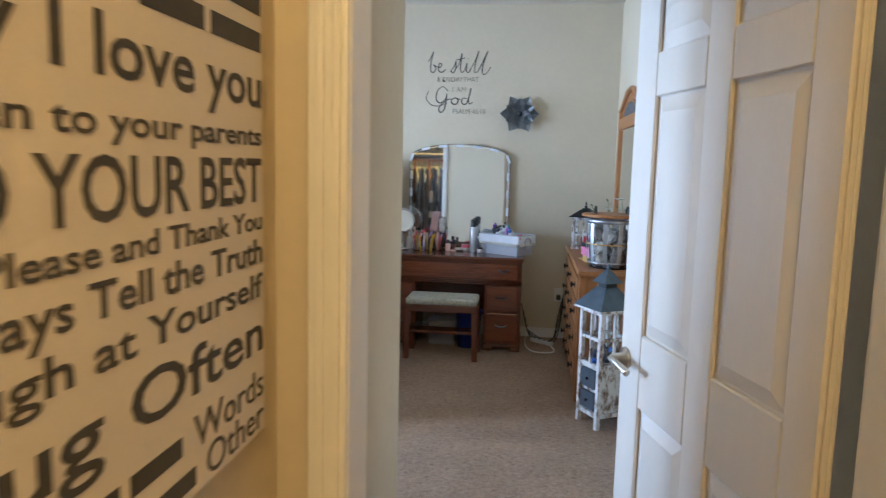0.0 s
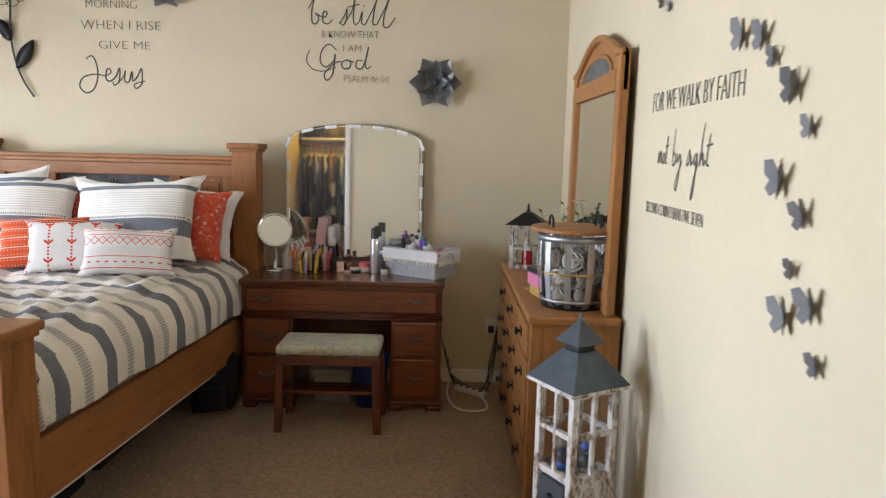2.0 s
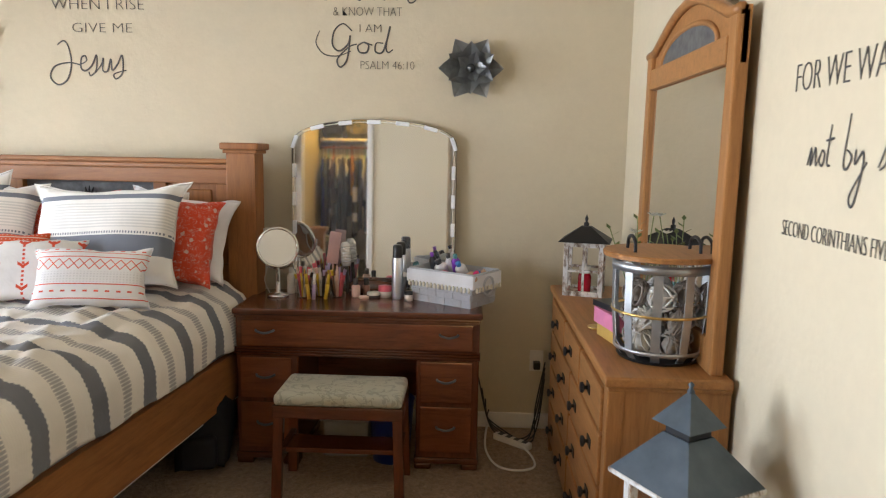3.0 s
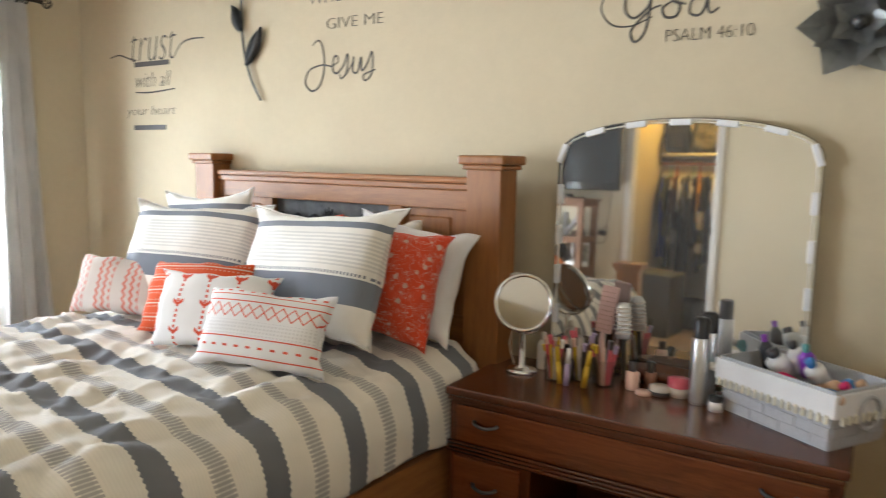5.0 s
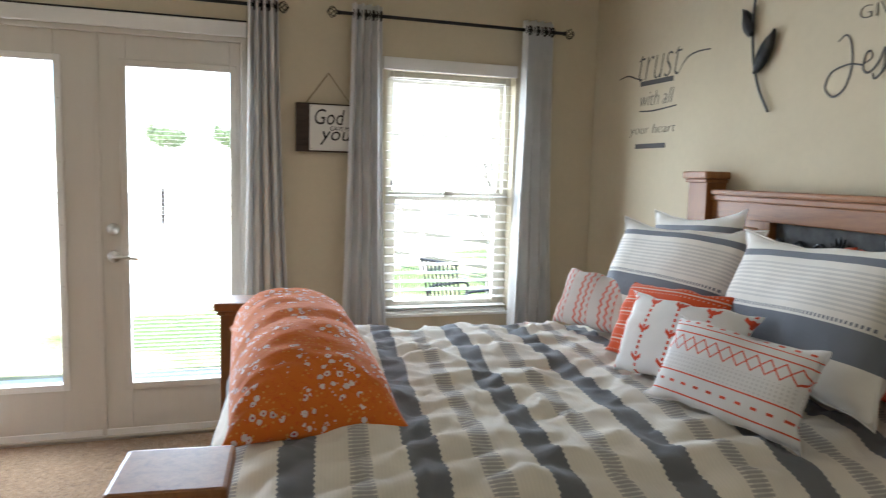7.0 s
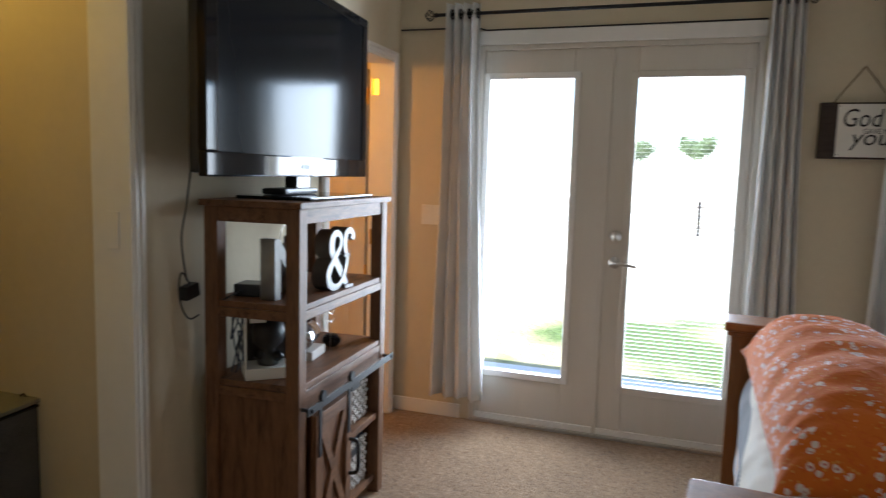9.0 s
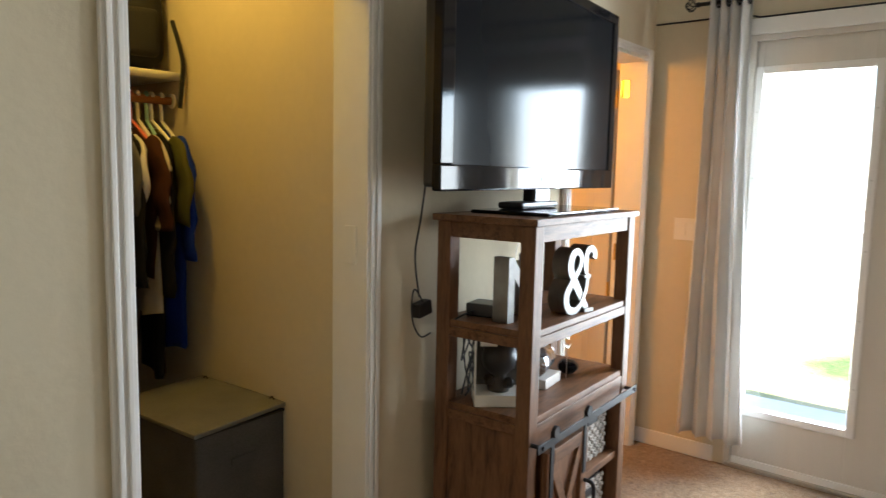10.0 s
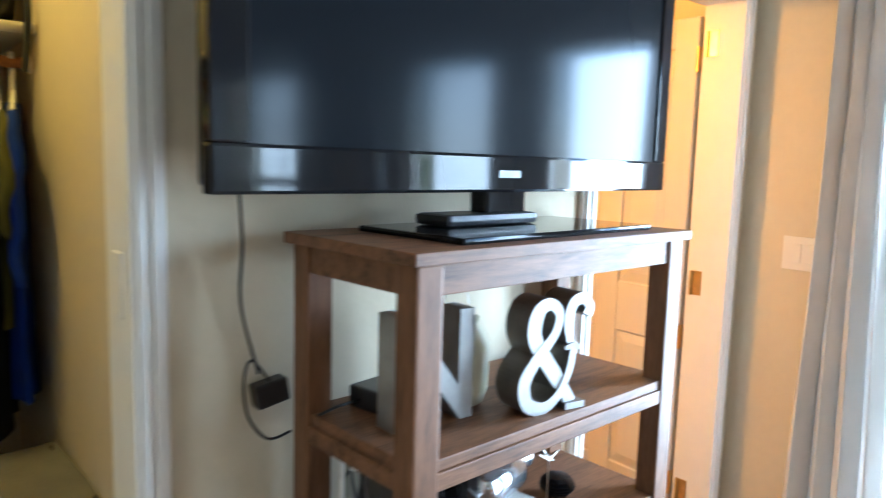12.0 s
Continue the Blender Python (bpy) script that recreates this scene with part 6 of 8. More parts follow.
bx = thing("gift_box", pose(0.46, 4.86, DT, 0, 0, 12), "pink and gold card box lying on the dresser", "box")
part("body", box((-0.06, -0.075, 0.0), (0.06, 0.075, 0.045), 0.003), surface("gold_card", (0.50, 0.32, 0.08), 0.4, grain=30, bump=0.0), bx, "gold lower box")
part("lid", box((-0.068, -0.09, 0.045), (0.068, 0.09, 0.10), 0.003), PINKC, bx, "pink lid")
bo = thing("book", pose(0.47, 4.885, DT + 0.10, 0, 0, 20), "dark book on the pink box", "book")
part("cover", box((-0.07, -0.095, 0.0), (0.07, 0.095, 0.022), 0.003), BLACKPLASTIC, bo)
part("pages", box((-0.066, -0.097, 0.003), (0.072, 0.090, 0.019)), PLATE, bo)
tn = thing("trinket_tray", pose(0.40, 5.0, DT), "slim brass chain dish on the dresser", "tray")
part("dish", lathe([(0.0, 0.0), (0.03, 0.0), (0.035, 0.008), (0.032, 0.008), (0.0, 0.003)], 20, caps=False), BRASS, tn, smooth=True)

# ---- things on the vanity ----
VT = 0.752
mk = thing("makeup_mirror", pose(-1.03, 5.82, VT), "round chrome makeup mirror on a pedestal", "mirror")
CHROME = surface("polished_chrome", (0.70, 0.70, 0.70), 0.10, metal=1.0, grain=10, vary=0.03, bump=0.0)
part("foot", lathe([(0.0, 0.0), (0.052, 0.0), (0.055, 0.006), (0.045, 0.014), (0.012, 0.022), (0.010, 0.14), (0.0, 0.14)], 28, caps=False), CHROME, mk, smooth=True)
tilt = pose(0, 0, 0.245, 72, 0, 20)
part("ring", move(lathe([(0.090, -0.008), (0.101, -0.008), (0.104, 0.0), (0.101, 0.008), (0.090, 0.006), (0.090, -0.008)], 40, caps=False), tilt), CHROME, mk, smooth=True)
part("mirror_disc", move(lathe([(0.0, 0.003), (0.092, 0.003), (0.092, -0.003), (0.0, -0.003)], 40, caps=False), tilt), MIRROR, mk)
part("yoke", tube([(0.10 * math.cos(a), -0.0, 0.245 + 0.108 * math.sin(a)) for a in (math.pi * (1.0 + i / 16) for i in range(17))], 0.004, 8), CHROME, mk)


def bottle(name, x, y, prof, mat, label, category, cap=None, capmat=None, z=VT):
    ob = thing(name, pose(x, y, z), label, category)
    part("body", lathe(prof, 18, caps=False), mat, ob, smooth=True)
    if cap:
        part("cap", lathe(cap, 18, caps=False), capmat, ob, smooth=True)
    return ob


SILVER = surface("silver_can", (0.60, 0.61, 0.62), 0.3, metal=0.8, grain=30, vary=0.05, bump=0.0)
for x, y, h in ((-0.435, 5.83, 0.20), (-0.425, 5.90, 0.205)):
    bottle("hairspray_can", x, y, [(0.0, 0), (0.026, 0.0), (0.027, 0.006), (0.027, h), (0.022, h + 0.012), (0.0, h + 0.012)], SILVER, "slim silver hairspray can with a black cap", "spray can", [(0.024, h + 0.006), (0.024, h + 0.062), (0.018, h + 0.07), (0.0, h + 0.07)], BLACKPLASTIC)
TINT = [surface("coloured_plastic", c, 0.35, grain=20, vary=0.05, bump=0.0) for c in ((0.60, 0.10, 0.14), (0.62, 0.42, 0.03), (0.72, 0.48, 0.40), (0.42, 0.34, 0.55), (0.05, 0.04, 0.04), (0.60, 0.55, 0.50), (0.25, 0.12, 0.08), (0.75, 0.72, 0.70))]
ACRYL = glass_material("clear_acrylic", (0.94, 0.95, 0.95), 0.05)
rv = random.Random(21)
for cx, cy, n in ((-0.895, 5.80, 11), (-0.815, 5.84, 12), (-0.735, 5.83, 9)):
    cup = thing("makeup_cup", pose(cx, cy, VT), "clear acrylic cup holding makeup pencils and brushes", "cup")
    cu_ = part("cup", lathe([(0.0, 0.0), (0.036, 0.0), (0.038, 0.09), (0.035, 0.09), (0.033, 0.004), (0.0, 0.004)], 24, caps=False), ACRYL, cup, smooth=True)
    cu_.visible_shadow = False
    for i in range(n):
        a = 2 * math.pi * i / n
        L = rv.uniform(0.11, 0.17)
        ob = thing("makeup_pencil", pose(cx, cy, VT + 0.006), "coloured makeup pencil standing in a cup", "pencil", "makeup pencils")
        p0, p1 = Vector((0.014 * math.cos(a), 0.014 * math.sin(a), 0)), Vector((0.040 * math.cos(a), 0.040 * math.sin(a), L))
        part("barrel", tube([p0, p0.lerp(p1, 0.8)], rv.choice((0.005, 0.0065, 0.008)), 8), TINT[rv.randrange(8)], ob)
        part("tip", tube([p0.lerp(p1, 0.8), p1], [0.006, 0.002 if i % 2 else 0.009], 8), TINT[rv.randrange(8)], ob)
for x, y, tiltx in ((-0.862, 5.765, -7), (-0.782, 5.770, 9), (-0.838, 5.758, 3)):
    tu = thing("mascara_tube", pose(x, y, VT + 0.001, 0, tiltx, 0), "bright yellow makeup tube standing by the cups" if x != -0.838 else "pale lilac makeup tube standing by the cups", "makeup")
    part("barrel", tube([(0, 0, 0), (0, 0, 0.075)], 0.0095, 12), TINT[1] if x != -0.838 else TINT[3], tu, smooth=True)
    part("cap", tube([(0, 0, 0.075), (0, 0, 0.125)], [0.009, 0.0075], 12), TINT[1] if x != -0.838 else TINT[7], tu, smooth=True)
for x, y, h, r in ((-0.985, 5.90, 0.105, 0.020), (-0.945, 5.925, 0.085, 0.024)):
    bottle("lotion_bottle", x, y, [(0.0, 0), (r, 0), (r * 1.03, 0.006), (r * 1.03, h * 0.8), (r * 0.5, h), (0.0, h)], TINT[7], "small white lotion bottle behind the round mirror", "bottle", [(r * 0.55, h), (r * 0.55, h + 0.025), (0.0, h + 0.027)], TINT[5])
PINKBRUSH = surface("rose_gold_plastic", (0.55, 0.36, 0.34), 0.35, grain=20, bump=0.0)
hb = thing("hair_brush", pose(-0.80, 5.93, VT, -8, 6, 0), "pink paddle hair brush standing upright", "brush")
part("handle", tube([(0, 0, 0), (0, 0, 0.10), (0, 0, 0.16)], [0.010, 0.012, 0.009], 10), PINKBRUSH, hb, smooth=True)
part("paddle", box((-0.030, -0.010, 0.15), (0.030, 0.006, 0.315), 0.010, segs=3), PINKBRUSH, hb, smooth=True)
for i in range(5):
    for j in range(9):
        part("bristle", tube([(-0.022 + 0.011 * i, -0.010, 0.165 + 0.016 * j), (-0.022 + 0.011 * i, -0.026, 0.165 + 0.016 * j)], 0.0012, 4), TINT[6], hb)
rbx = thing("round_brush", pose(-0.70, 5.93, VT, -6, -4, 0), "round metal hair brush standing upright", "brush")
part("handle", tube([(0, 0, 0), (0, 0, 0.14)], 0.009, 10), BLACKPLASTIC, rbx)
part("barrel", lathe([(0.0, 0.14), (0.022, 0.14), (0.024, 0.15), (0.024, 0.25), (0.016, 0.262), (0.0, 0.265)], 18, caps=False), SILVER, rbx, smooth=True)
for i in range(7):
    part("bristle_ring", lathe([(0.024, 0.155 + 0.014 * i), (0.030, 0.158 + 0.014 * i), (0.024, 0.161 + 0.014 * i)], 18, caps=False), TINT[5], rbx)
bottle("foundation_bottle", -0.645, 5.85, [(0.0, 0), (0.021, 0), (0.022, 0.006), (0.022, 0.055), (0.010, 0.062), (0.0, 0.062)], TINT[2], "small beige foundation bottle with a dark cap", "bottle", [(0.012, 0.06), (0.013, 0.09), (0.0, 0.092)], TINT[4])
bottle("foundation_bottle", -0.60, 5.90, [(0.0, 0), (0.018, 0), (0.019, 0.05), (0.0, 0.055)], TINT[6], "small brown makeup bottle on the vanity", "bottle", [(0.012, 0.05), (0.013, 0.085), (0.0, 0.088)], BLACKPLASTIC)
bottle("powder_compact", -0.555, 5.85, [(0.0, 0), (0.035, 0), (0.036, 0.012), (0.0, 0.013)], TINT[4], "black round powder compact", "makeup", [(0.034, 0.013), (0.034, 0.026), (0.0, 0.028)], TINT[5])
bottle("powder_compact", -0.50, 5.87, [(0.0, 0), (0.033, 0), (0.034, 0.03), (0.0, 0.032)], TINT[5], "cream jar with a dark red lid", "makeup", [(0.035, 0.03), (0.035, 0.055), (0.0, 0.057)], TINT[0])
bottle("cream_jar", -0.375, 5.79, [(0.0, 0), (0.02, 0), (0.022, 0.03), (0.0, 0.032)], TINT[7], "small white cream jar", "jar", [(0.021, 0.03), (0.021, 0.045), (0.0, 0.046)], BLACKPLASTIC)
bottle("powder_compact", -0.60, 5.82, [(0.0, 0), (0.026, 0), (0.026, 0.01), (0.0, 0.011)], TINT[2], "flat blush compact on the vanity", "makeup")
jb = thing("jewellery_tray", pose(-0.575, 5.965, VT), "brown oval tray against the mirror", "tray")
part("tray", move(lathe([(0.0, 0.0), (0.10, 0.0), (0.125, 0.05), (0.118, 0.05), (0.095, 0.008), (0.0, 0.008)], 36, caps=False), Matrix.Diagonal((1.05, 0.42, 1, 1))), MAHOG, jb, smooth=True)
part("lining", move(lathe([(0.0, 0.009), (0.09, 0.009), (0.09, 0.012), (0.0, 0.012)], 30, caps=False), Matrix.Diagonal((1.05, 0.42, 1, 1))), WHITECLOTH, jb)
pw = thing("phone_charger", pose(-1.115, 5.925, 0.93), "white charger plugged in beside the bed post", "charger")
part("body", box((-0.016, -0.01, 0.0), (0.016, 0.035, 0.15), 0.008), PLATE, pw)
part("plug", box((0.016, 0.0, 0.105), (0.05, 0.03, 0.13), 0.005), BLACKPLASTIC, pw)
part("cord", tube(smooth_line([(0, 0, 0.0), (0.004, -0.02, -0.06), (-0.01, -0.01, -0.12), (0.02, -0.03, -0.177)], 6), 0.0025, 6), PLATE, pw)

# basket with a white liner
GREYW = surface("grey_woven_ribbon", (0.48, 0.50, 0.54), 0.8, grain=120, vary=0.15, bump=0.4)
LINER = cloth("white_liner_cloth", plain((0.84, 0.85, 0.88)), wrinkle=16.0)
wb = thing("woven_basket", pose(-0.155, 5.815, VT, 0, 0, -33), "grey woven basket with a white tasselled liner, full of toiletries", "basket")
LX, LY, HZ = 0.185, 0.115, 0.165


def taper(bm, k=0.10):
    for v in bm.verts:
        f = 1 - k * (1 - v.co.z / HZ)
        v.co.x *= f
        v.co.y *= f
    return bm


bm = box((-LX, -LY, 0.0), (LX, LY, 0.008))
for s in (-1, 1):
    box((-LX, s * LY - 0.003, 0.0), (LX, s * LY + 0.003, HZ), bm=bm)
    box((s * LX - 0.003, -LY, 0.0), (s * LX + 0.003, LY, HZ), bm=bm)
part("basket_body", taper(bm), GREYW, wb)
for r in range(3):
    z0 = 0.006 + 0.030 * r
    for s in (-1, 1):
        for i in range(7):
            x0 = -LX + 2 * LX * i / 7
            o = 0.006 if (i + r) % 2 else 0.002
            part("weave_strip", taper(box((x0 + 0.001, s * (LY + o) - 0.002, z0), (x0 + 2 * LX / 7 - 0.001, s * (LY + o) + 0.002, z0 + 0.028), 0.001, segs=1)), GREYW, wb)
        for i in range(4):
            y0 = -LY + 2 * LY * i / 4
            o = 0.006 if (i + r) % 2 else 0.002
            part("weave_strip", taper(box((s * (LX + o) - 0.002, y0 + 0.001, z0), (s * (LX + o) + 0.002, y0 + 2 * LY / 4 - 0.001, z0 + 0.028), 0.001, segs=1)), GREYW, wb)
bm = None
for s in (-1, 1):
    bm = box((-LX - 0.010, s * (LY + 0.008) - 0.004, 0.095), (LX + 0.010, s * (LY + 0.008) + 0.004, 0.158), 0.003, bm=bm)
    box((s * (LX + 0.008) - 0.004, -LY - 0.008, 0.095), (s * (LX + 0.008) + 0.004, LY + 0.008, 0.158), 0.003, bm=bm)
part("liner", bm, LINER, wb, "white cloth liner folded over the rim")
for i in range(17):
    x = -LX + 2 * LX * (i + 0.5) / 17
    part("tassel", lathe([(0.002, 0.012), (0.006, 0.006), (0.007, -0.010), (0.003, -0.014)], 8, at=(x, -LY - 0.016, 0.092)), PETAL, wb)
for i in range(9):
    y = -LY + 2 * LY * (i + 0.5) / 9
    part("tassel", lathe([(0.002, 0.012), (0.006, 0.006), (0.007, -0.010), (0.003, -0.014)], 8, at=(LX + 0.016, y, 0.092)), PETAL, wb)
part("ring_handle", tube([(LX + 0.016, 0.042 * math.cos(a), 0.10 + 0.042 * math.sin(a)) for a in (2 * math.pi * i / 20 for i in range(20))], 0.006, 7, closed=True), GREYW, wb)
STUFF = [surface("bright_plastic", c, 0.3, grain=15, vary=0.05, bump=0.0) for c in ((0.62, 0.02, 0.14), (0.22, 0.05, 0.45), (0.05, 0.20, 0.50), (0.70, 0.72, 0.74), (0.10, 0.32, 0.33), (0.55, 0.35, 0.22), (0.04, 0.04, 0.05), (0.72, 0.70, 0.68))]
base = pose(-0.155, 5.815, VT, 0, 0, -33)
for i, (x, y, z, r, L, tx, ty, c) in enumerate(((-0.02, -0.02, 0.13, 0.030, 0.09, 70, 20, 0), (0.0, 0.03, 0.16, 0.022, 0.08, 20, 10, 1), (0.07, -0.04, 0.13, 0.026, 0.13, 75, 60, 2), (-0.07, 0.02, 0.14, 0.034, 0.07, 30, -20, 3), (-0.12, -0.03, 0.12, 0.026, 0.12, 80, -50, 4), (0.06, 0.00, 0.13, 0.024, 0.08, 60, 80, 5), (-0.14, 0.04, 0.14, 0.020, 0.09, 15, -15, 6), (0.08, 0.03, 0.13, 0.026, 0.07, 55, 100, 2), (0.03, 0.05, 0.14, 0.028, 0.08, 40, 0, 7), (-0.04, 0.06, 0.14, 0.024, 0.10, 25, -10, 3))):
    ob = thing("toiletry_bottle", base @ pose(x, y, z - 0.022, tx, 0, ty), "brightly coloured toiletry bottle in the basket", "bottle", "toiletries in the basket")
    part("body", lathe([(0.0, 0.0), (r, 0.004), (r, L * 0.8), (r * 0.5, L), (0.0, L)], 16, caps=False), STUFF[c], ob, smooth=True)
    part("cap", lathe([(r * 0.45, L), (r * 0.5, L + 0.02), (0.0, L + 0.022)], 14, caps=False), STUFF[(c + 3) % 8], ob, smooth=True)

# ---- cords and things on the floor ----
pc = thing("power_strip", pose(0.16, 5.86, 0.0, 0, 0, -40), "white power strip on the floor with a coiled cord", "power strip")
part("strip", box((-0.11, -0.022, 0.0), (0.11, 0.022, 0.034), 0.008), PLATE, pc)
for i in range(4):
    part("socket", box((-0.085 + 0.05 * i, -0.014, 0.034), (-0.06 + 0.05 * i, 0.014, 0.036)), BLACKPLASTIC, pc)
cdw = thing("extension_lead", pose(0.15, 5.72, 0.005), "white power cord lying in a loop on the carpet", "cord")
part("cord", tube(smooth_line([(-0.12, 0.22, 0.06), (-0.13, 0.05, 0.01), (-0.08, -0.12, 0.0), (0.02, -0.17, 0.0), (0.10, -0.12, 0.0), (0.09, 0.02, 0.0), (0.02, 0.12, 0.02)], 8), 0.0055, 7), PLATE, cdw, smooth=True)
bc = thing("extension_cable", pose(0.2, 5.92, 0.0), "tangle of black cords behind the dresser", "cord")
for i in range(4):
    pts = [(-0.22 + 0.02 * i, 0.10, 0.30 - 0.06 * i), (-0.15, 0.04, 0.05 + 0.01 * i), (-0.04 + 0.03 * i, -0.02 * i, 0.012), (0.08, 0.03, 0.05 * i + 0.02), (0.13, 0.10, 0.30 + 0.03 * i)]
    part("cord", tube(smooth_line(pts, 7), 0.004, 6), BLACKPLASTIC, bc, smooth=True)
ad = thing("outlet_plug", pose(0.29, YH - 0.001, 0.32), "white wall outlet with a black plug", "outlet")
part("plate", box((-0.036, -0.006, 0.0), (0.036, 0, 0.115), 0.003), PLATE, ad)
part("plug", box((-0.018, -0.05, 0.02), (0.018, -0.005, 0.06), 0.006), BLACKPLASTIC, ad)


def soft_bag(name, m, sx, sy, sz, mat, label, seed, straps=True, category="bag"):
    """A slumped cloth bag."""
    ob = thing(name, m, label, category)
    b = bmesh.new()
    bmesh.ops.create_cube(b, size=1)
    bmesh.ops.subdivide_edges(b, edges=b.edges[:], cuts=9, use_grid_fill=True)
    for v in b.verts:
        p = v.co * 2
        q = p.normalized() * (max(abs(p.x), abs(p.y), abs(p.z)))
        p = p.lerp(q, 0.42)
        n = noise.noise(p * 1.4 + Vector((seed, 0, 0))) * 0.16 + noise.noise(p * 4 + Vector((0, seed, 0))) * 0.05
        p *= 1 + n
        v.co = Vector((p.x * sx / 2, p.y * sy / 2, max(0.0, (p.z + 1) * sz / 2)))
    part("bag_body", b, mat, ob, smooth=True)
    if straps:
        part("pocket", move(box((-sx * 0.32, -sy * 0.58, sz * 0.12), (sx * 0.32, -sy * 0.40, sz * 0.52), 0.03, segs=3), Matrix()), mat, ob, smooth=True)
        part("strap", tube(smooth_line([(-0.06, 0, sz * 0.93), (-0.05, 0.0, sz * 1.05), (0.05, 0.0, sz * 1.05), (0.06, 0, sz * 0.93)], 6), 0.010, 8), mat, ob)
    return ob


BLACKCLOTH = surface("black_nylon", (0.012, 0.012, 0.014), 0.75, grain=300, vary=0.3, bump=0.3, spec=0.3)
soft_bag("backpack", pose(-1.32, 5.58, 0.0, 0, 0, 12), 0.25, 0.42, 0.37, BLACKCLOTH, "black backpack slumped between bed and desk", 4)
for y in (4.35, 4.95):
    ub = thing("underbed_bin", pose(-1.85, y, 0), "dark storage bin pushed under the bed", "storage bin", "bins under the bed")
    part("tub", box((-0.28, -0.24, 0.0), (0.28, 0.24, 0.15), 0.015), BLACKCLOTH, ub)
    part("lid", box((-0.29, -0.25, 0.15), (0.29, 0.25, 0.17), 0.008), BLACKPLASTIC, ub)

# ---- media stand ----
ms = thing("media_stand", pose(-2.641, 2.260, 0, 0, 0, 3), "tall brown wooden stand with open shelves and a barn door", "shelf unit")
SW, SD, ST = 0.405, 0.183, 1.335
part("stand_top", box((-SW - 0.015, -SD - 0.012, ST - 0.022), (SW + 0.015, SD + 0.012, ST), 0.003), WALNUT, ms)
for sx in (-1, 1):
    for sy in (-1, 1):
        x, y = sx * (SW - 0.028), sy * (SD - 0.026)
        part("post", box((x - 0.028, y - 0.026, 0.0), (x + 0.028, y + 0.026, ST - 0.022), 0.004), WALNUT_Z, ms)
for sy in (-1, 1):
    y = sy * (SD - 0.02)
    part("apron", box((-SW + 0.056, y - 0.014, ST - 0.075), (SW - 0.056, y + 0.014, ST - 0.022), 0.003), WALNUT, ms)
for sx in (-1, 1):
    x = sx * (SW - 0.02)
    part("side_apron", box((x - 0.014, -SD + 0.052, ST - 0.075), (x + 0.014, SD - 0.052, ST - 0.022), 0.003), WALNUT, ms)
    part("side_panel", box((x - 0.008, -SD + 0.052, 0.05), (x + 0.008, SD - 0.052, 0.655), 0.002), WALNUT_Z, ms)
for z in (0.985, 0.705):
    bm = box((-SW + 0.01, -SD + 0.004, z - 0.022), (SW - 0.01, SD - 0.006, z), 0.003)
    part("shelf", bm, WALNUT, ms)
    for sy in (-1, 1):
        part("shelf_rail", box((-SW + 0.056, sy * (SD - 0.012) - 0.010, z - 0.055), (SW - 0.056, sy * (SD - 0.012) + 0.010, z - 0.022), 0.003), WALNUT, ms)
    for sx in (-1, 1):
        part("shelf_rail", box((sx * (SW - 0.012) - 0.010, -SD + 0.052, z - 0.055), (sx * (SW - 0.012) + 0.010, SD - 0.052, z - 0.022), 0.003), WALNUT, ms)
part("back_panel", box((-SW + 0.03, -SD + 0.005, 0.05), (SW - 0.03, -SD + 0.015, 0.66)), WALNUT_Z, ms)
part("bottom_shelf", box((-SW + 0.02, -SD + 0.02, 0.06), (SW - 0.02, SD - 0.02, 0.082), 0.002), WALNUT, ms)
part("divider", box((-0.012, -SD + 0.02, 0.082), (0.008, SD - 0.03, 0.65), 0.002), WALNUT_Z, ms)
part("middle_shelf", box((-SW + 0.03, -SD + 0.02, 0.345), (-0.012, SD - 0.012, 0.372), 0.002), WALNUT, ms)
part("fascia", box((-SW + 0.056, SD - 0.030, 0.60), (SW - 0.056, SD - 0.004, 0.683), 0.003), WALNUT, ms)
# sliding barn door with an X brace
bd = part("barn_door", box((0.02, SD + 0.004, 0.085), (0.325, SD + 0.014, 0.585), 0.002), WALNUT_Z, ms, "sliding plank barn door")
for a, b in ((0.02, 0.068), (0.277, 0.325)):
    part("door_stile", box((a, SD + 0.014, 0.085), (b, SD + 0.028, 0.585), 0.003), WALNUT_Z, bd)
for z in (0.085, 0.537):
    part("door_rail", box((0.068, SD + 0.014, z), (0.277, SD + 0.028, z + 0.048), 0.003), WALNUT, bd)
for s in (-1, 1):
    bm = box((-0.225, SD + 0.014, -0.019), (0.225, SD + (0.026 if s > 0 else 0.0255), 0.019), 0.002)
    part("x_brace", move(bm, Matrix.Translation((0.1725, 0, 0.335)) @ pose(0, 0, 0, 0, s * 62.5, 0)), WALNUT, bd)
part("track", box((-SW - 0.005, SD + 0.034, 0.612), (SW + 0.01, SD + 0.040, 0.640), 0.002), BLACK, ms, "black iron sliding track")
for x in (0.05, 0.30):
    bm = box((x - 0.012, SD + 0.028, 0.43), (x + 0.012, SD + 0.033, 0.66), 0.002)
    join(bm, move(lathe([(0.0, 0), (0.020, 0.0), (0.020, 0.012), (0.0, 0.012)], 18, caps=False), Matrix.Translation((x, SD + 0.046, 0.655)) @ pose(0, 0, 0, 90, 0, 0)))
    part("hanger", bm, BLACK, ms)
for x in (-SW + 0.02, SW - 0.02):
    part("track_bolt", tube([(x, SD, 0.626), (x, SD + 0.046, 0.626)], 0.007, 8), BLACK, ms)
part("door_pull", tube(smooth_line([(0.04, SD + 0.028, 0.40), (0.035, SD + 0.06, 0.39), (0.035, SD + 0.065, 0.33), (0.035, SD + 0.06, 0.27), (0.04, SD + 0.028, 0.26)], 6), 0.007, 8), BLACK, bd)
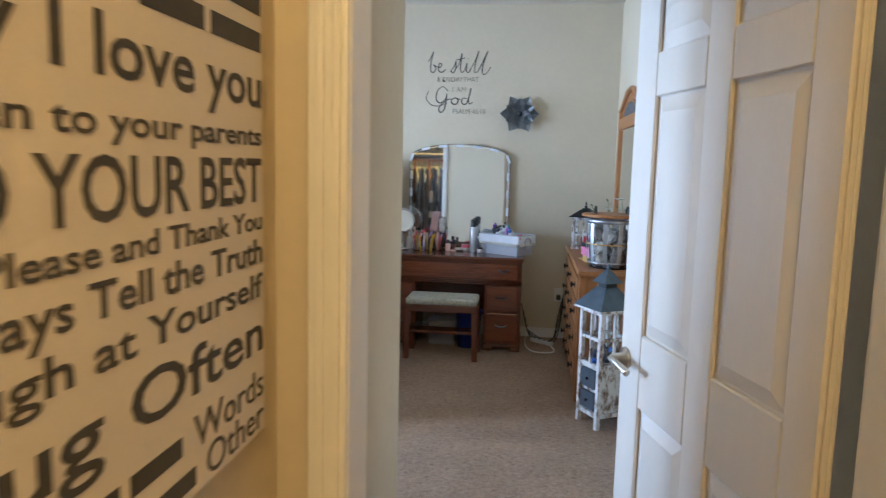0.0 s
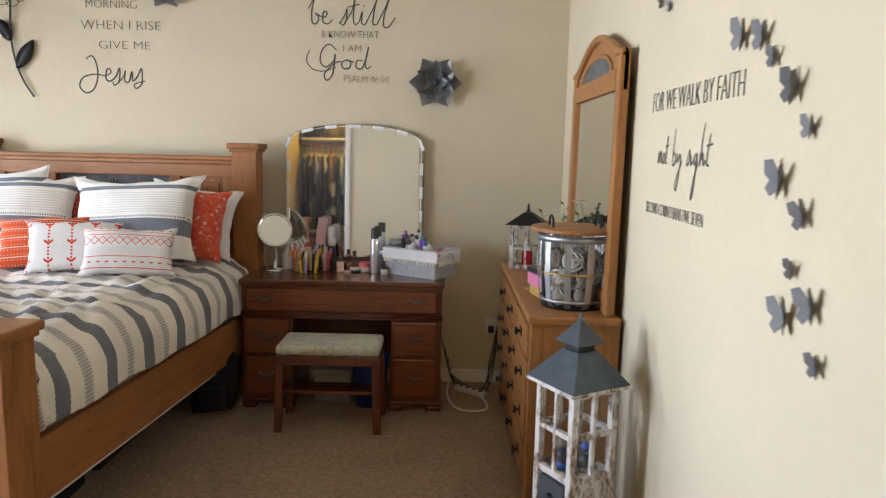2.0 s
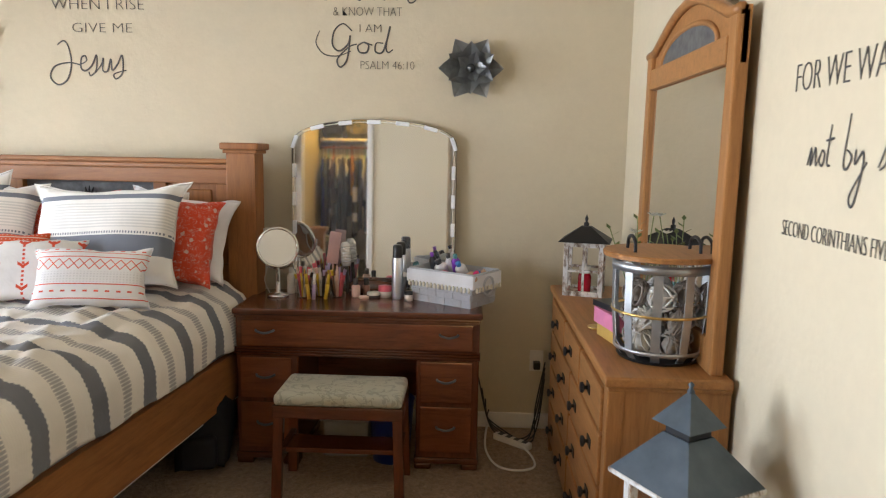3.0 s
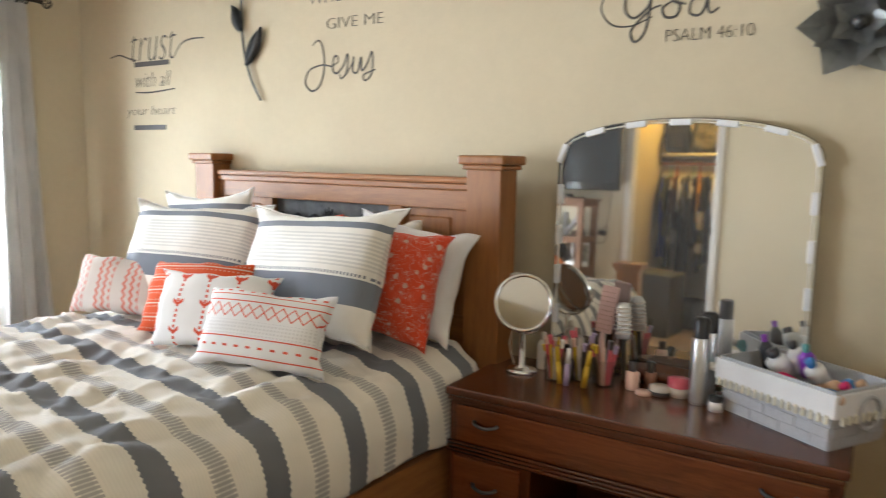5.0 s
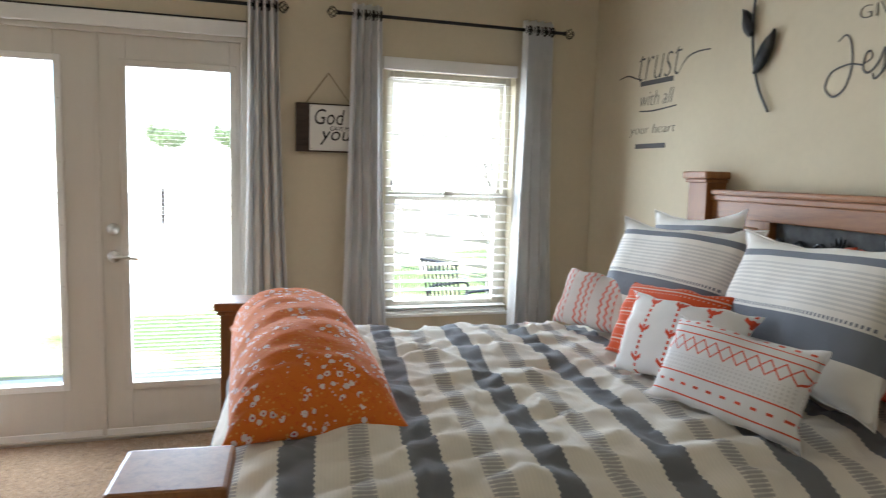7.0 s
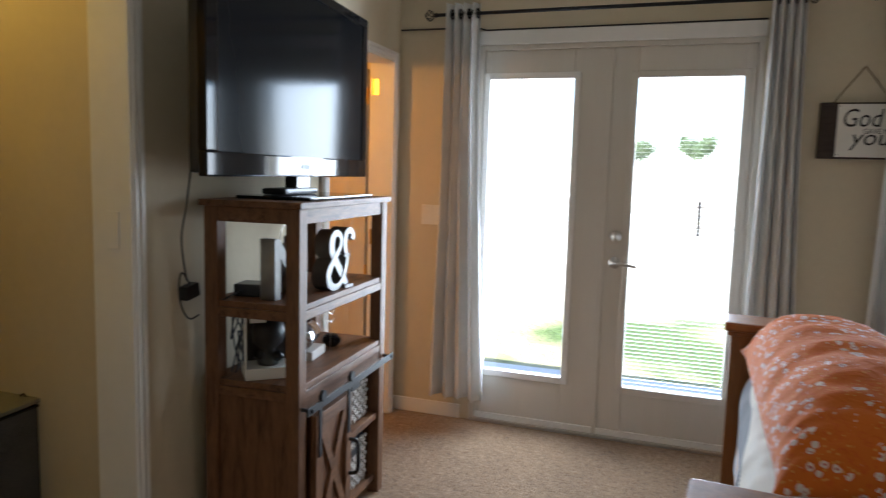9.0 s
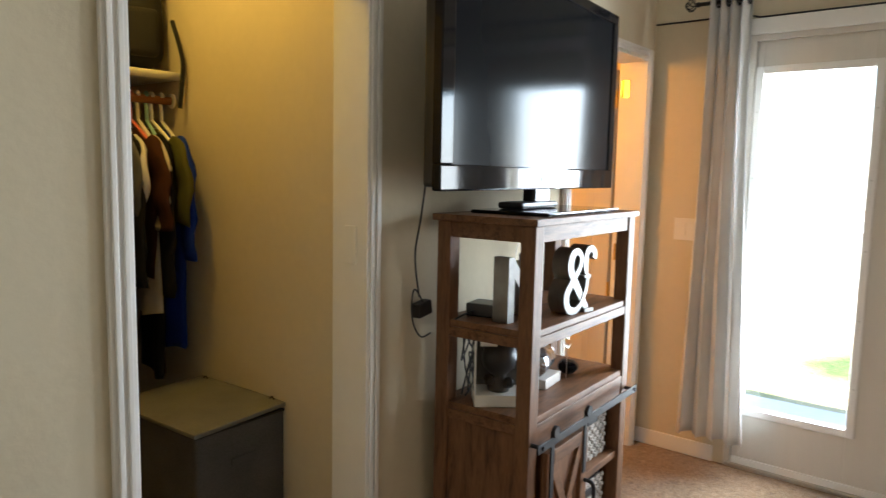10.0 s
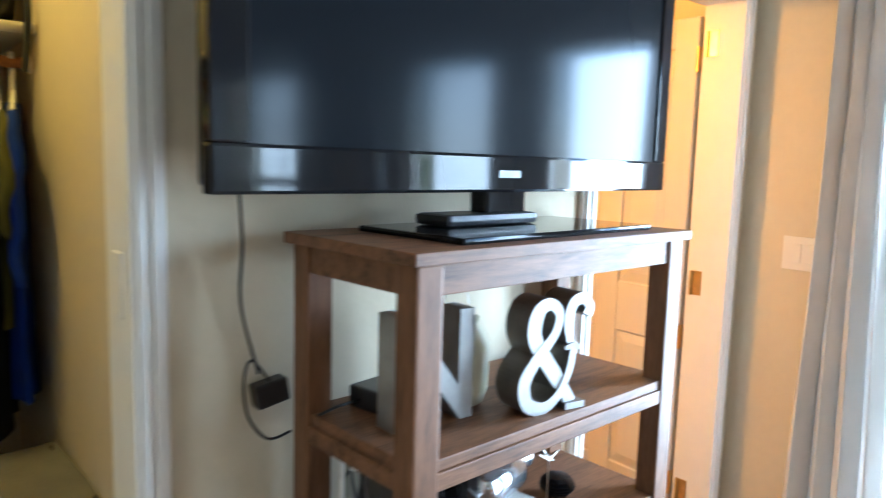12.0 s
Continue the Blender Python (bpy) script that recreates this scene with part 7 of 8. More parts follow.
# two baskets beside the door
WICK = surface("bleached_wicker", (0.40, 0.36, 0.31), 0.85, grain=60, vary=0.3, bump=0.4)
for z in (0.082, 0.372):
    wk = thing("wicker_basket", pose(-2.641, 2.260, 0, 0, 0, 3) @ pose(-0.175, 0.0, z), "bleached woven wicker basket in the stand", "basket", "wicker baskets in the stand")
    part("core", box((-0.14, -0.12, 0.0), (0.14, 0.128, 0.21), 0.01), BLACKCLOTH, wk)
    for r in range(10):
        for i in range(11):
            o = 0.005 if (i + r) % 2 else 0.0
            x0 = -0.14 + 0.28 * i / 11
            part("wicker_strand", box((x0, 0.126 + o, 0.004 + 0.0205 * r), (x0 + 0.0245, 0.136 + o, 0.0225 + 0.0205 * r), 0.004, segs=1), WICK, wk)
    part("handle_hole", box((-0.045, 0.138, 0.155), (0.045, 0.145, 0.185), 0.004), BLACK, wk)

# ---- television ----
tv = thing("television", pose(-2.665, 2.215, 1.335), "large flat black television, switched off, on a swivel foot", "television")
TX0, TX1, TZ0, TZ1 = -3.325, -1.995, 1.415, 2.150
wpart("cabinet", box((TX0 + 0.01, 2.165, TZ0 + 0.01), (TX1 - 0.01, 2.215, TZ1 - 0.01), 0.012), BLACKPLASTIC, tv)
bm = box((TX0, 2.205, TZ0), (TX1, 2.235, TZ0 + 0.078), 0.006)
box((TX0, 2.205, TZ1 - 0.040), (TX1, 2.235, TZ1), 0.006, bm=bm)
box((TX0, 2.205, TZ0 + 0.078), (TX0 + 0.052, 2.235, TZ1 - 0.040), 0.004, bm=bm)
box((TX1 - 0.066, 2.205, TZ0 + 0.078), (TX1, 2.235, TZ1 - 0.040), 0.004, bm=bm)
wpart("bezel", bm, GLOSSBLACK, tv, "glossy black bezel")
SCREEN = surface("dark_screen", (0.008, 0.009, 0.011), 0.12, grain=8, vary=0.05, bump=0.0, spec=0.08)
wpart("screen", box((TX0 + 0.05, 2.212, TZ0 + 0.076), (TX1 - 0.064, 2.229, TZ1 - 0.038)), SCREEN, tv, "dark satin screen")
wpart("maker_badge", box((-2.70, 2.2345, TZ0 + 0.030), (-2.63, 2.2365, TZ0 + 0.046), 0.002), PEWTER, tv)
wpart("neck", box((-2.735, 2.175, 1.352), (-2.605, 2.225, 1.43), 0.010), GLOSSBLACK, tv)
wpart("foot_cover", box((-2.75, 2.15, 1.348), (-2.47, 2.25, 1.372), 0.012), BLACKPLASTIC, tv)
wpart("base_plate", box((-2.975, 2.11, 1.335), (-2.36, 2.40, 1.347), 0.005), GLOSSBLACK, tv, "glossy black base plate")
tv.matrix_basis = tv.matrix_basis @ pose(0.01, 0.01, 0, 0, 0, 4.6)
SHELF = pose(-2.641, 2.260, 0, 0, 0, 3)
cb = thing("tv_cable", pose(-2.10, 2.14, 1.0), "black cable hanging behind the television to an adapter", "cable")
wpart("cable", tube(smooth_line([(-2.09, 2.16, 1.44), (-2.115, 2.12, 1.32), (-2.125, 2.09, 1.20), (-2.165, 2.075, 1.06)], 8), 0.0032, 7), BLACKPLASTIC, cb, smooth=True)
wpart("loop", tube(smooth_line([(-2.19, 2.07, 1.04), (-2.155, 2.065, 1.085), (-2.14, 2.065, 1.04), (-2.15, 2.065, 0.97), (-2.19, 2.065, 0.92), (-2.24, 2.065, 0.925)], 8), 0.003, 7), BLACKPLASTIC, cb, smooth=True)
wpart("adapter", move(box((-0.034, -0.018, -0.024), (0.034, 0.018, 0.024), 0.005), pose(-2.195, 2.062, 1.015, 0, 10, 0)), BLACKPLASTIC, cb, "black power adapter")


def on_shelf(name, x, y, z, rz, label, category):
    return thing(name, SHELF @ pose(x, y, z, 0, 0, rz), label, category)


# ampersand and letter in galvanised metal
def extruded_text(text, height, depth, mat_face, mat_side, parent, stretch=1.0):
    cu = bpy.data.curves.new("glyph", "FONT")
    cu.body, cu.extrude, cu.resolution_u, cu.offset = text, 0.5, 6, 0.02
    tmp = bpy.data.objects.new("glyph", cu)
    me = bpy.data.meshes.new_from_object(tmp)
    bpy.data.objects.remove(tmp)
    co = np.array([v.co[:] for v in me.vertices])
    lo, hi = co.min(0), co.max(0)
    s = height / (hi[1] - lo[1])
    me.transform(pose(0, 0, 0, 90, 0, 180) @ Matrix.Diagonal((s * stretch, s, depth, 1)) @ Matrix.Translation((-(lo[0] + hi[0]) / 2, -lo[1], 0)))
    me.materials.clear()
    me.materials.append(mat_side)
    me.materials.append(mat_face)
    for p in me.polygons:
        p.material_index = 1 if p.normal.y > 0.9 else 0
    ob = new("letter_body", me)
    ob.parent = parent
    return ob


FACE = surface("brushed_white_metal", (0.55, 0.56, 0.56), 0.45, metal=0.35, grain=40, vary=0.15, bump=0.1)
TINSIDE = surface("aged_tin", (0.20, 0.185, 0.17), 0.4, metal=0.7, grain=22, vary=0.3, bump=0.1)
am = on_shelf("metal_ampersand", 0.025, 0.115, 0.985, -8, "galvanised metal ampersand with a bright face", "ornament")

def ribbon(name, pts, widths, depth, lift, parent):
    """A broad metal stroke stood on edge: (x, z) points as seen from the front, its face bright and its sides dark."""
    line = smooth_line([(x, 0, z) for x, z in pts], 7)
    n = len(line)
    bm = bmesh.new()
    rows = []
    for i, p in enumerate(line):
        d = line[min(i + 1, n - 1)] - line[max(i - 1, 0)]
        d.normalize()
        u = i / (n - 1) * (len(widths) - 1)
        k = min(int(u), len(widths) - 2)
        w = (widths[k] + (widths[k + 1] - widths[k]) * (u - k)) / 2
        side = Vector((-d.z, 0, d.x)) * w
        f = depth / 2 + lift + 0.004 * i / n
        a, b = p + side, p - side
        rows.append([bm.verts.new((-q.x, yy, q.z)) for q, yy in ((a, f), (b, f), (b, -depth / 2 - lift), (a, -depth / 2 - lift))])
    for r, q in zip(rows, rows[1:]):
        for k in range(4):
            fc = bm.faces.new((r[k], r[(k + 1) % 4], q[(k + 1) % 4], q[k]))
            fc.material_index = 1 if k == 0 else 0
    bm.faces.new(rows[0][::-1])
    bm.faces.new(rows[-1])
    bmesh.ops.recalc_face_normals(bm, faces=bm.faces[:])
    return part(name, bm, [TINSIDE, FACE], parent)


ribbon("stroke", [(0.068, 0.010), (0.035, 0.055), (-0.020, 0.125), (-0.040, 0.165), (-0.030, 0.208), (0.000, 0.220), (0.024, 0.198), (0.014, 0.160), (-0.030, 0.115), (-0.062, 0.070), (-0.052, 0.026), (-0.010, 0.012), (0.030, 0.035), (0.058, 0.085), (0.064, 0.125)], [0.026, 0.034, 0.034, 0.022, 0.020, 0.030, 0.028, 0.018, 0.016], 0.066, 0.0, am)
ribbon("serif", [(0.040, 0.128), (0.062, 0.131), (0.078, 0.127)], [0.008, 0.014, 0.010], 0.066, 0.005, am)
ribbon("hook", [(0.060, 0.130), (0.050, 0.175), (0.058, 0.215), (0.085, 0.226), (0.104, 0.208), (0.098, 0.190)], [0.018, 0.026, 0.024, 0.022, 0.026], 0.066, 0.002, am)
ribbon("foot", [(0.045, 0.007), (0.070, 0.007), (0.096, 0.007)], [0.013, 0.014, 0.013], 0.066, 0.008, am)
lm = on_shelf("metal_letter", 0.245, 0.03, 0.985, -4, "galvanised metal letter standing on the shelf", "ornament")
PALETIN = surface("pale_zinc", (0.36, 0.36, 0.345), 0.5, metal=0.3, grain=24, vary=0.25, bump=0.1)
extruded_text("N", 0.215, 0.06, PALETIN, PALETIN, lm, 0.9)
sh = on_shelf("sea_shell_jar", 0.115, -0.03, 0.985, 0, "frosted jar of pale shells with a wire handle", "jar")
part("jar", lathe([(0.0, 0.0), (0.06, 0.0), (0.07, 0.03), (0.072, 0.12), (0.05, 0.165), (0.05, 0.175), (0.0, 0.175)], 26, caps=False), surface("frosted_shells", (0.55, 0.53, 0.36), 0.5, grain=14, vary=0.35, bump=0.2), sh, smooth=True)
part("wire_handle", tube(smooth_line([(-0.04, 0, 0.17), (-0.03, 0, 0.225), (0.0, 0, 0.25), (0.03, 0, 0.225), (0.04, 0, 0.17)], 6), 0.002, 6), NICKEL, sh)
mb = on_shelf("media_box", 0.255, -0.085, 0.985, 8, "small black media box with a cable", "electronics")
part("case", box((-0.05, -0.05, 0.0), (0.05, 0.05, 0.045), 0.006), BLACKPLASTIC, mb)
part("cable", tube(smooth_line([(0.05, -0.02, 0.02), (0.10, -0.03, 0.015), (0.13, -0.05, 0.0)], 6), 0.003, 6), BLACKPLASTIC, mb)
# boxed toy and silver model on the lower shelf
tb = on_shelf("toy_box", 0.292, 0.0, 0.705, -52, "clear-fronted toy box with a dark figure inside", "toy")
BW, BD_, BH = 0.085, 0.062, 0.245
part("base", box((-BW, -BD_, 0.0), (BW, BD_, 0.040), 0.002), PLATE, tb, "white card base")
part("back_card", box((-BW, -BD_, 0.040), (BW, -BD_ + 0.004, BH)), BLACKPLASTIC, tb)
part("top_card", box((-BW, -BD_, BH - 0.012), (BW, BD_, BH), 0.002), BLACKPLASTIC, tb)
part("top_disc", lathe([(0.0, BH + 0.001), (0.048, BH + 0.001), (0.048, BH + 0.004), (0.0, BH + 0.004)], 24, caps=False), ZINC, tb)
for name, lo, hi in (("front_window", (-BW + 0.001, BD_ - 0.002, 0.040), (BW - 0.001, BD_, BH - 0.012)), ("side_window", (BW - 0.002, -BD_ + 0.005, 0.040), (BW, BD_ - 0.003, BH - 0.012)), ("side_window", (-BW, -BD_ + 0.005, 0.040), (-BW + 0.002, BD_ - 0.003, BH - 0.012))):
    w = part(name, box(lo, hi), ACRYL, tb)
    w.visible_shadow = False
for x in (-BW, BW):
    part("edge_strip", box((x - 0.003, BD_ - 0.004, 0.040), (x + 0.003, BD_ + 0.002, BH - 0.012)), PLATE, tb)
part("dark_figure", lathe([(0.0, 0.041), (0.036, 0.041), (0.040, 0.055), (0.022, 0.080), (0.026, 0.098), (0.052, 0.120), (0.060, 0.160), (0.050, 0.200), (0.0, 0.218)], 20, caps=False), BLACKPLASTIC, tb, smooth=True)
for x, z in ((-0.03, 0.075), (0.034, 0.085)):
    part("figure_fist", lathe([(0.0, -0.02), (0.016, -0.014), (0.020, 0.0), (0.015, 0.014), (0.0, 0.02)], 12, at=(x, 0.030, z), caps=False), GLOSSBLACK, tb, smooth=True)
part("printed_band", box((0.015, BD_ + 0.0005, 0.205), (0.070, BD_ + 0.0015, 0.222)), PLATE, tb)
mdl = on_shelf("bottle_model", 0.0, -0.01, 0.705, 6, "glass bottle lying on a silver stand with marbles", "ornament")
part("bottle", move(lathe([(0.0, 0.0), (0.045, 0.0), (0.05, 0.01), (0.05, 0.15), (0.022, 0.19), (0.022, 0.225), (0.026, 0.23), (0.0, 0.23)], 24, caps=False), Matrix.Translation((0.10, 0.02, 0.085)) @ pose(0, 0, 0, 0, -90, 8)), surface("silvered_glass", (0.55, 0.57, 0.60), 0.12, metal=0.8, grain=8, vary=0.3, bump=0.0), mdl, smooth=True)
part("cradle", box((-0.06, -0.02, 0.0), (0.09, 0.07, 0.036), 0.004), PLATE, mdl)
pn = on_shelf("pine_cone", -0.175, 0.03, 0.705, 0, "dark pine cone beside a metal dragonfly", "ornament")
for i in range(7):
    part("scale", lathe([(0.012 + 0.022 * math.sin(math.pi * (i + 1) / 8), 0.007 * i), (0.018 + 0.026 * math.sin(math.pi * (i + 1) / 8), 0.007 * i + 0.006), (0.006, 0.007 * i + 0.01)], 9), BLACK, pn)
df = on_shelf("wire_dragonfly", -0.10, 0.06, 0.705, 0, "silver wire dragonfly ornament on a stem", "ornament")
part("stem", tube([(0, 0, 0.0), (0.0, 0, 0.13)], 0.0015, 5), NICKEL, df)
for z, s in ((0.13, 1), (0.165, -1)):
    part("wing", tube([(-0.035, 0, z), (0.0, 0.0, z - 0.012), (0.035, 0, z + 0.008)], [0.001, 0.004, 0.001], 6), NICKEL, df)
    part("wing", tube([(-0.02, 0, z - 0.02), (0.0, 0.0, z - 0.012), (0.025, 0, z + 0.022)], [0.001, 0.003, 0.001], 6), NICKEL, df)
tg = thing("cable_tangle", SHELF @ pose(0.27, -0.13, 0.705), "tangle of black cables behind the shelf", "cable")
rt = random.Random(2)
for i in range(6):
    pts = [(rt.uniform(-0.06, 0.06), rt.uniform(-0.02, 0.02), 0.005), (rt.uniform(-0.08, 0.06), -0.01, rt.uniform(0.06, 0.2)), (rt.uniform(-0.08, 0.06), 0, rt.uniform(0.1, 0.26)), (rt.uniform(-0.1, 0.08), 0.01, rt.uniform(0.18, 0.27))]
    part("cable", tube(smooth_line(pts, 7), 0.003, 6), BLACKPLASTIC, tg, smooth=True)
dk = on_shelf("speaker_disc", 0.11, -0.07, 0.705, 0, "round dark glass disc leaning at the back", "ornament")
part("disc", move(lathe([(0.0, 0.0), (0.095, 0.0), (0.10, 0.006), (0.095, 0.012), (0.0, 0.012)], 32, caps=False), pose(0, 0, 0.10, -78, 0, 0)), GLOSSBLACK, dk, smooth=True)

# ---- closet ----
cr = thing("closet_shelf", pose(-1.25, 0.62, 1.80), "white wire-front closet shelf above the clothes rod", "shelf")
wpart("board", box((-2.005, 0.305, 1.815), (-0.50, 0.93, 1.835), 0.003), WHITE, cr)
wpart("front_edge", tube([(-2.005, 0.945, 1.825), (-0.50, 0.945, 1.825)], 0.016, 10), WHITE, cr, smooth=True)
rd = thing("closet_rod", pose(-1.25, 0.86, 1.74), "round wooden closet rod", "rod")
wpart("rod", tube([(-2.008, 0.86, 1.735), (-0.50, 0.86, 1.735)], 0.017, 12), PINE, rd, smooth=True)
for x in (-2.004, -0.505):
    wpart("bracket", move(lathe([(0.03, 0), (0.03, 0.006), (0.02, 0.01)], 16), Matrix.Translation((x, 0.86, 1.735)) @ pose(0, 0, 0, 0, 90 if x < -1 else -90, 0)), WHITE, rd)


def garment(x, color, length, sleeve, yaw, seed, label, hanger_mat, bands=()):
    """A shirt on a hanger, hung across the rod."""
    mat = GARM[color]
    ob = thing("hanging_shirt", pose(x, 0.86, 1.735, 0, 0, 90 + yaw), label, "clothing", "clothes on the rod")
    hk = tube(smooth_line([(0.018, 0, 0.012), (0.0, 0, 0.024), (-0.018, 0, 0.005), (-0.004, 0, -0.04), (0, 0, -0.085)], 5) + [(-0.10, 0, -0.135), (-0.19, 0, -0.185)], 0.0075, 6)
    tube([(0, 0, -0.085), (0.10, 0, -0.135), (0.19, 0, -0.185)], 0.0075, 6, bm=hk)
    tube([(-0.19, 0, -0.185), (0.19, 0, -0.185)], 0.004, 6, bm=hk)
    part("hanger", hk, hanger_mat, ob, "thin plastic hanger")
    n, mrow = 16, 22
    bm = bmesh.new()
    layers = []
    for s in (-1, 1):
        grid = []
        for j in range(mrow + 1):
            v = j / mrow
            z = -0.075 - length * v
            if v < 0.10:
                hw = 0.07 + (0.205 - 0.07) * (v / 0.10)
                z = -0.120 - 0.10 * (v / 0.10)
            else:
                z = -0.220 - (length - 0.08) * (v - 0.10) / 0.90
                hw = 0.205 + 0.02 * math.sin(3 * v + seed) - 0.02 * v
            row = []
            for i in range(n + 1):
                u = 2 * i / n - 1
                th = (0.016 + 0.010 * v) * max(0.0, 1 - u * u) ** 0.5
                fold = 0.012 * v * math.sin(6 * u + seed + 2.5 * v) + 0.007 * noise.noise(Vector((u * 3, v * 4, seed)))
                row.append(bm.verts.new((u * hw, s * th + fold, z - 0.012 * v * math.cos(4 * u + seed))))
            grid.append(row)
        layers.append(grid)
    for s, grid in enumerate(layers):
        for j in range(mrow):
            for i in range(n):
                q = (grid[j][i], grid[j][i + 1], grid[j + 1][i + 1], grid[j + 1][i])
                bm.faces.new(q if s == 0 else q[::-1])
    bmesh.ops.remove_doubles(bm, verts=bm.verts[:], dist=0.0004)
    part("body", bm, mat, ob, smooth=True)
    for s in (-1, 1):
        pts = [(s * 0.155, 0, -0.190), (s * 0.225, 0.006, -0.240), (s * (0.262 + 0.012 * math.sin(seed)), 0.008, -0.215 - 0.5 * sleeve), (s * (0.266 + 0.02 * math.sin(seed * 2)), 0.014 * math.sin(seed * 3), -0.205 - sleeve)]
        line = smooth_line(pts, 5)
        sl_ = tube(line, [0.05 + 0.018 * math.sin(math.pi * min(1, 1.3 * i / len(line))) for i in range(len(line))], 12)
        for vv in sl_.verts:
            vv.co.y = vv.co.y * 0.36 + 0.006 * math.sin(vv.co.z * 38 + seed) + 0.005 * noise.noise(vv.co * 25)
        part("sleeve", sl_, GARM[bands[0]] if bands and s > 0 else mat, ob, smooth=True)
    if len(bands) > 1:
        for z0, z1, c in bands[1:]:
            bb = lathe([(0.066, -0.15 - z1), (0.071, -0.15 - z0)], 12, at=(0.268, 0.008, 0), caps=False)
            for vv in bb.verts:
                vv.co.y = 0.008 + (vv.co.y - 0.008) * 0.46
            part("sleeve_band", bb, GARM[c], ob, smooth=True)
    return ob


GARM = {k: surface("cotton_" + k, c, 0.95, grain=400, vary=0.15, bump=0.3, spec=0.1, spots=6.0) for k, c in dict(black=(0.012, 0.012, 0.013), charcoal=(0.035, 0.035, 0.04), navy=(0.012, 0.018, 0.05), olive=(0.075, 0.075, 0.02), white=(0.60, 0.58, 0.54), cream=(0.52, 0.47, 0.38), grey=(0.10, 0.10, 0.10), rust=(0.05, 0.02, 0.012), yellow=(0.60, 0.28, 0.03), blue=(0.01, 0.03, 0.24), pink=(0.36, 0.13, 0.14), slate=(0.06, 0.08, 0.10)).items()}
HANG = [surface("hanger_plastic", c, 0.4, grain=10, bump=0.0) for c in ((0.72, 0.70, 0.66), (0.72, 0.70, 0.66), (0.30, 0.52, 0.45), (0.72, 0.70, 0.66), (0.60, 0.16, 0.13), (0.72, 0.70, 0.66), (0.55, 0.52, 0.47))]
wear = [("blue", 0.86, 0.42), ("olive", 0.62, 0.28), ("black", 0.95, 0.55), ("cream", 0.70, 0.30), ("rust", 0.56, 0.30), ("white", 0.36, 0.20), ("black", 1.08, 0.50), ("grey", 0.44, 0.24), ("charcoal", 1.02, 0.55), ("white", 0.42, 0.20), ("black", 0.72, 0.60), ("yellow", 0.46, 0.34), ("black", 0.98, 0.60), ("olive", 0.92, 0.75), ("black", 0.88, 0.55), ("slate", 0.60, 0.30), ("white", 0.50, 0.30), ("navy", 0.92, 0.30), ("grey", 0.60, 0.40), ("charcoal", 0.90, 0.6), ("pink", 0.95, 0.3), ("black", 0.9, 0.5), ("navy", 0.8, 0.4), ("cream", 0.7, 0.4), ("charcoal", 0.9, 0.4)]
for i in range(36):
    c, L, sv = wear[i % len(wear)]
    x = -1.955 + 0.033 * i + (0.012 if i == 1 else 0) - (0.003 if i % 3 else 0)
    bands = ("olive", (0.34, 0.52, "white"), (0.66, 0.76, "white")) if i == 13 else ()
    garment(x, c, L, sv, -10 + 5 * math.sin(i * 2.1), i * 1.7, c + (" garment hanging from a plastic hanger" if L > 0.8 else " shirt hanging from a plastic hanger"), HANG[i % 7], bands)
m, t, b = nodes_of("camouflage_cloth")
n1 = add(t, "TexNoise", Scale=9.0, Detail=3.0)
t.links.new(coords(t), n1.inputs[0])
r_ = t.nodes.new("ShaderNodeValToRGB")
r_.color_ramp.interpolation = "CONSTANT"
e_ = r_.color_ramp.elements
while len(e_) < 4:
    e_.new(0.5)
for el, (p_, c_) in zip(e_, ((0.0, (0.03, 0.028, 0.012)), (0.43, (0.10, 0.09, 0.035)), (0.52, (0.17, 0.14, 0.07)), (0.6, (0.05, 0.05, 0.02)))):
    el.position, el.color = p_, (*c_, 1)
t.links.new(n1.outputs[0], r_.inputs[0])
t.links.new(r_.outputs[0], b.inputs["Base Color"])
b.inputs["Roughness"].default_value = 0.9
CAMO = m
soft_bag("camouflage_backpack", pose(-1.55, 0.72, 1.837, 0, 0, 160), 0.36, 0.32, 0.42, CAMO, "camouflage backpack on the closet shelf", 6)
soft_bag("black_backpack", pose(-1.87, 0.74, 1.837, 0, 0, 170), 0.25, 0.32, 0.46, BLACKCLOTH, "black backpack with hanging straps on the closet shelf", 8)
sp = thing("backpack_strap", pose(-1.97, 0.93, 1.84), "black webbing strap hanging from the shelf", "strap")
part("webbing", tube(smooth_line([(0, 0.0, 0.2), (-0.012, 0.05, 0.05), (-0.01, 0.045, -0.05), (0.0, 0.045, -0.14)], 6), 0.010, 6), BLACKCLOTH, sp)
soft_bag("folded_linen", pose(-1.22, 0.74, 1.837), 0.32, 0.36, 0.26, WHITECLOTH, "pile of folded white linen on the closet shelf", 3, False, "linen")

hp = thing("laundry_hamper", pose(-1.815, 1.325, 0, 0, 0, 3), "grey fabric laundry hamper with a hinged lid", "hamper")
FELT = surface("grey_linen_weave", (0.10, 0.10, 0.10), 0.95, grain=250, vary=0.35, bump=0.4, spots=5, spec=0.1)
part("hamper_body", box((-0.185, -0.25, 0.0), (0.185, 0.25, 0.60), 0.012), FELT, hp)
lid = part("hamper_lid", move(box((-0.195, -0.26, 0.0), (0.195, 0.26, 0.016), 0.005), pose(0, 0, 0.604, 0, 2.0, 0)), surface("pale_linen_weave", (0.17, 0.165, 0.145), 0.95, grain=250, vary=0.25, bump=0.4, spots=5, spec=0.1), hp, "paler fabric lid")
part("lid_cord", box((-0.19, -0.255, 0.594), (0.19, 0.255, 0.601)), BLACK, hp)
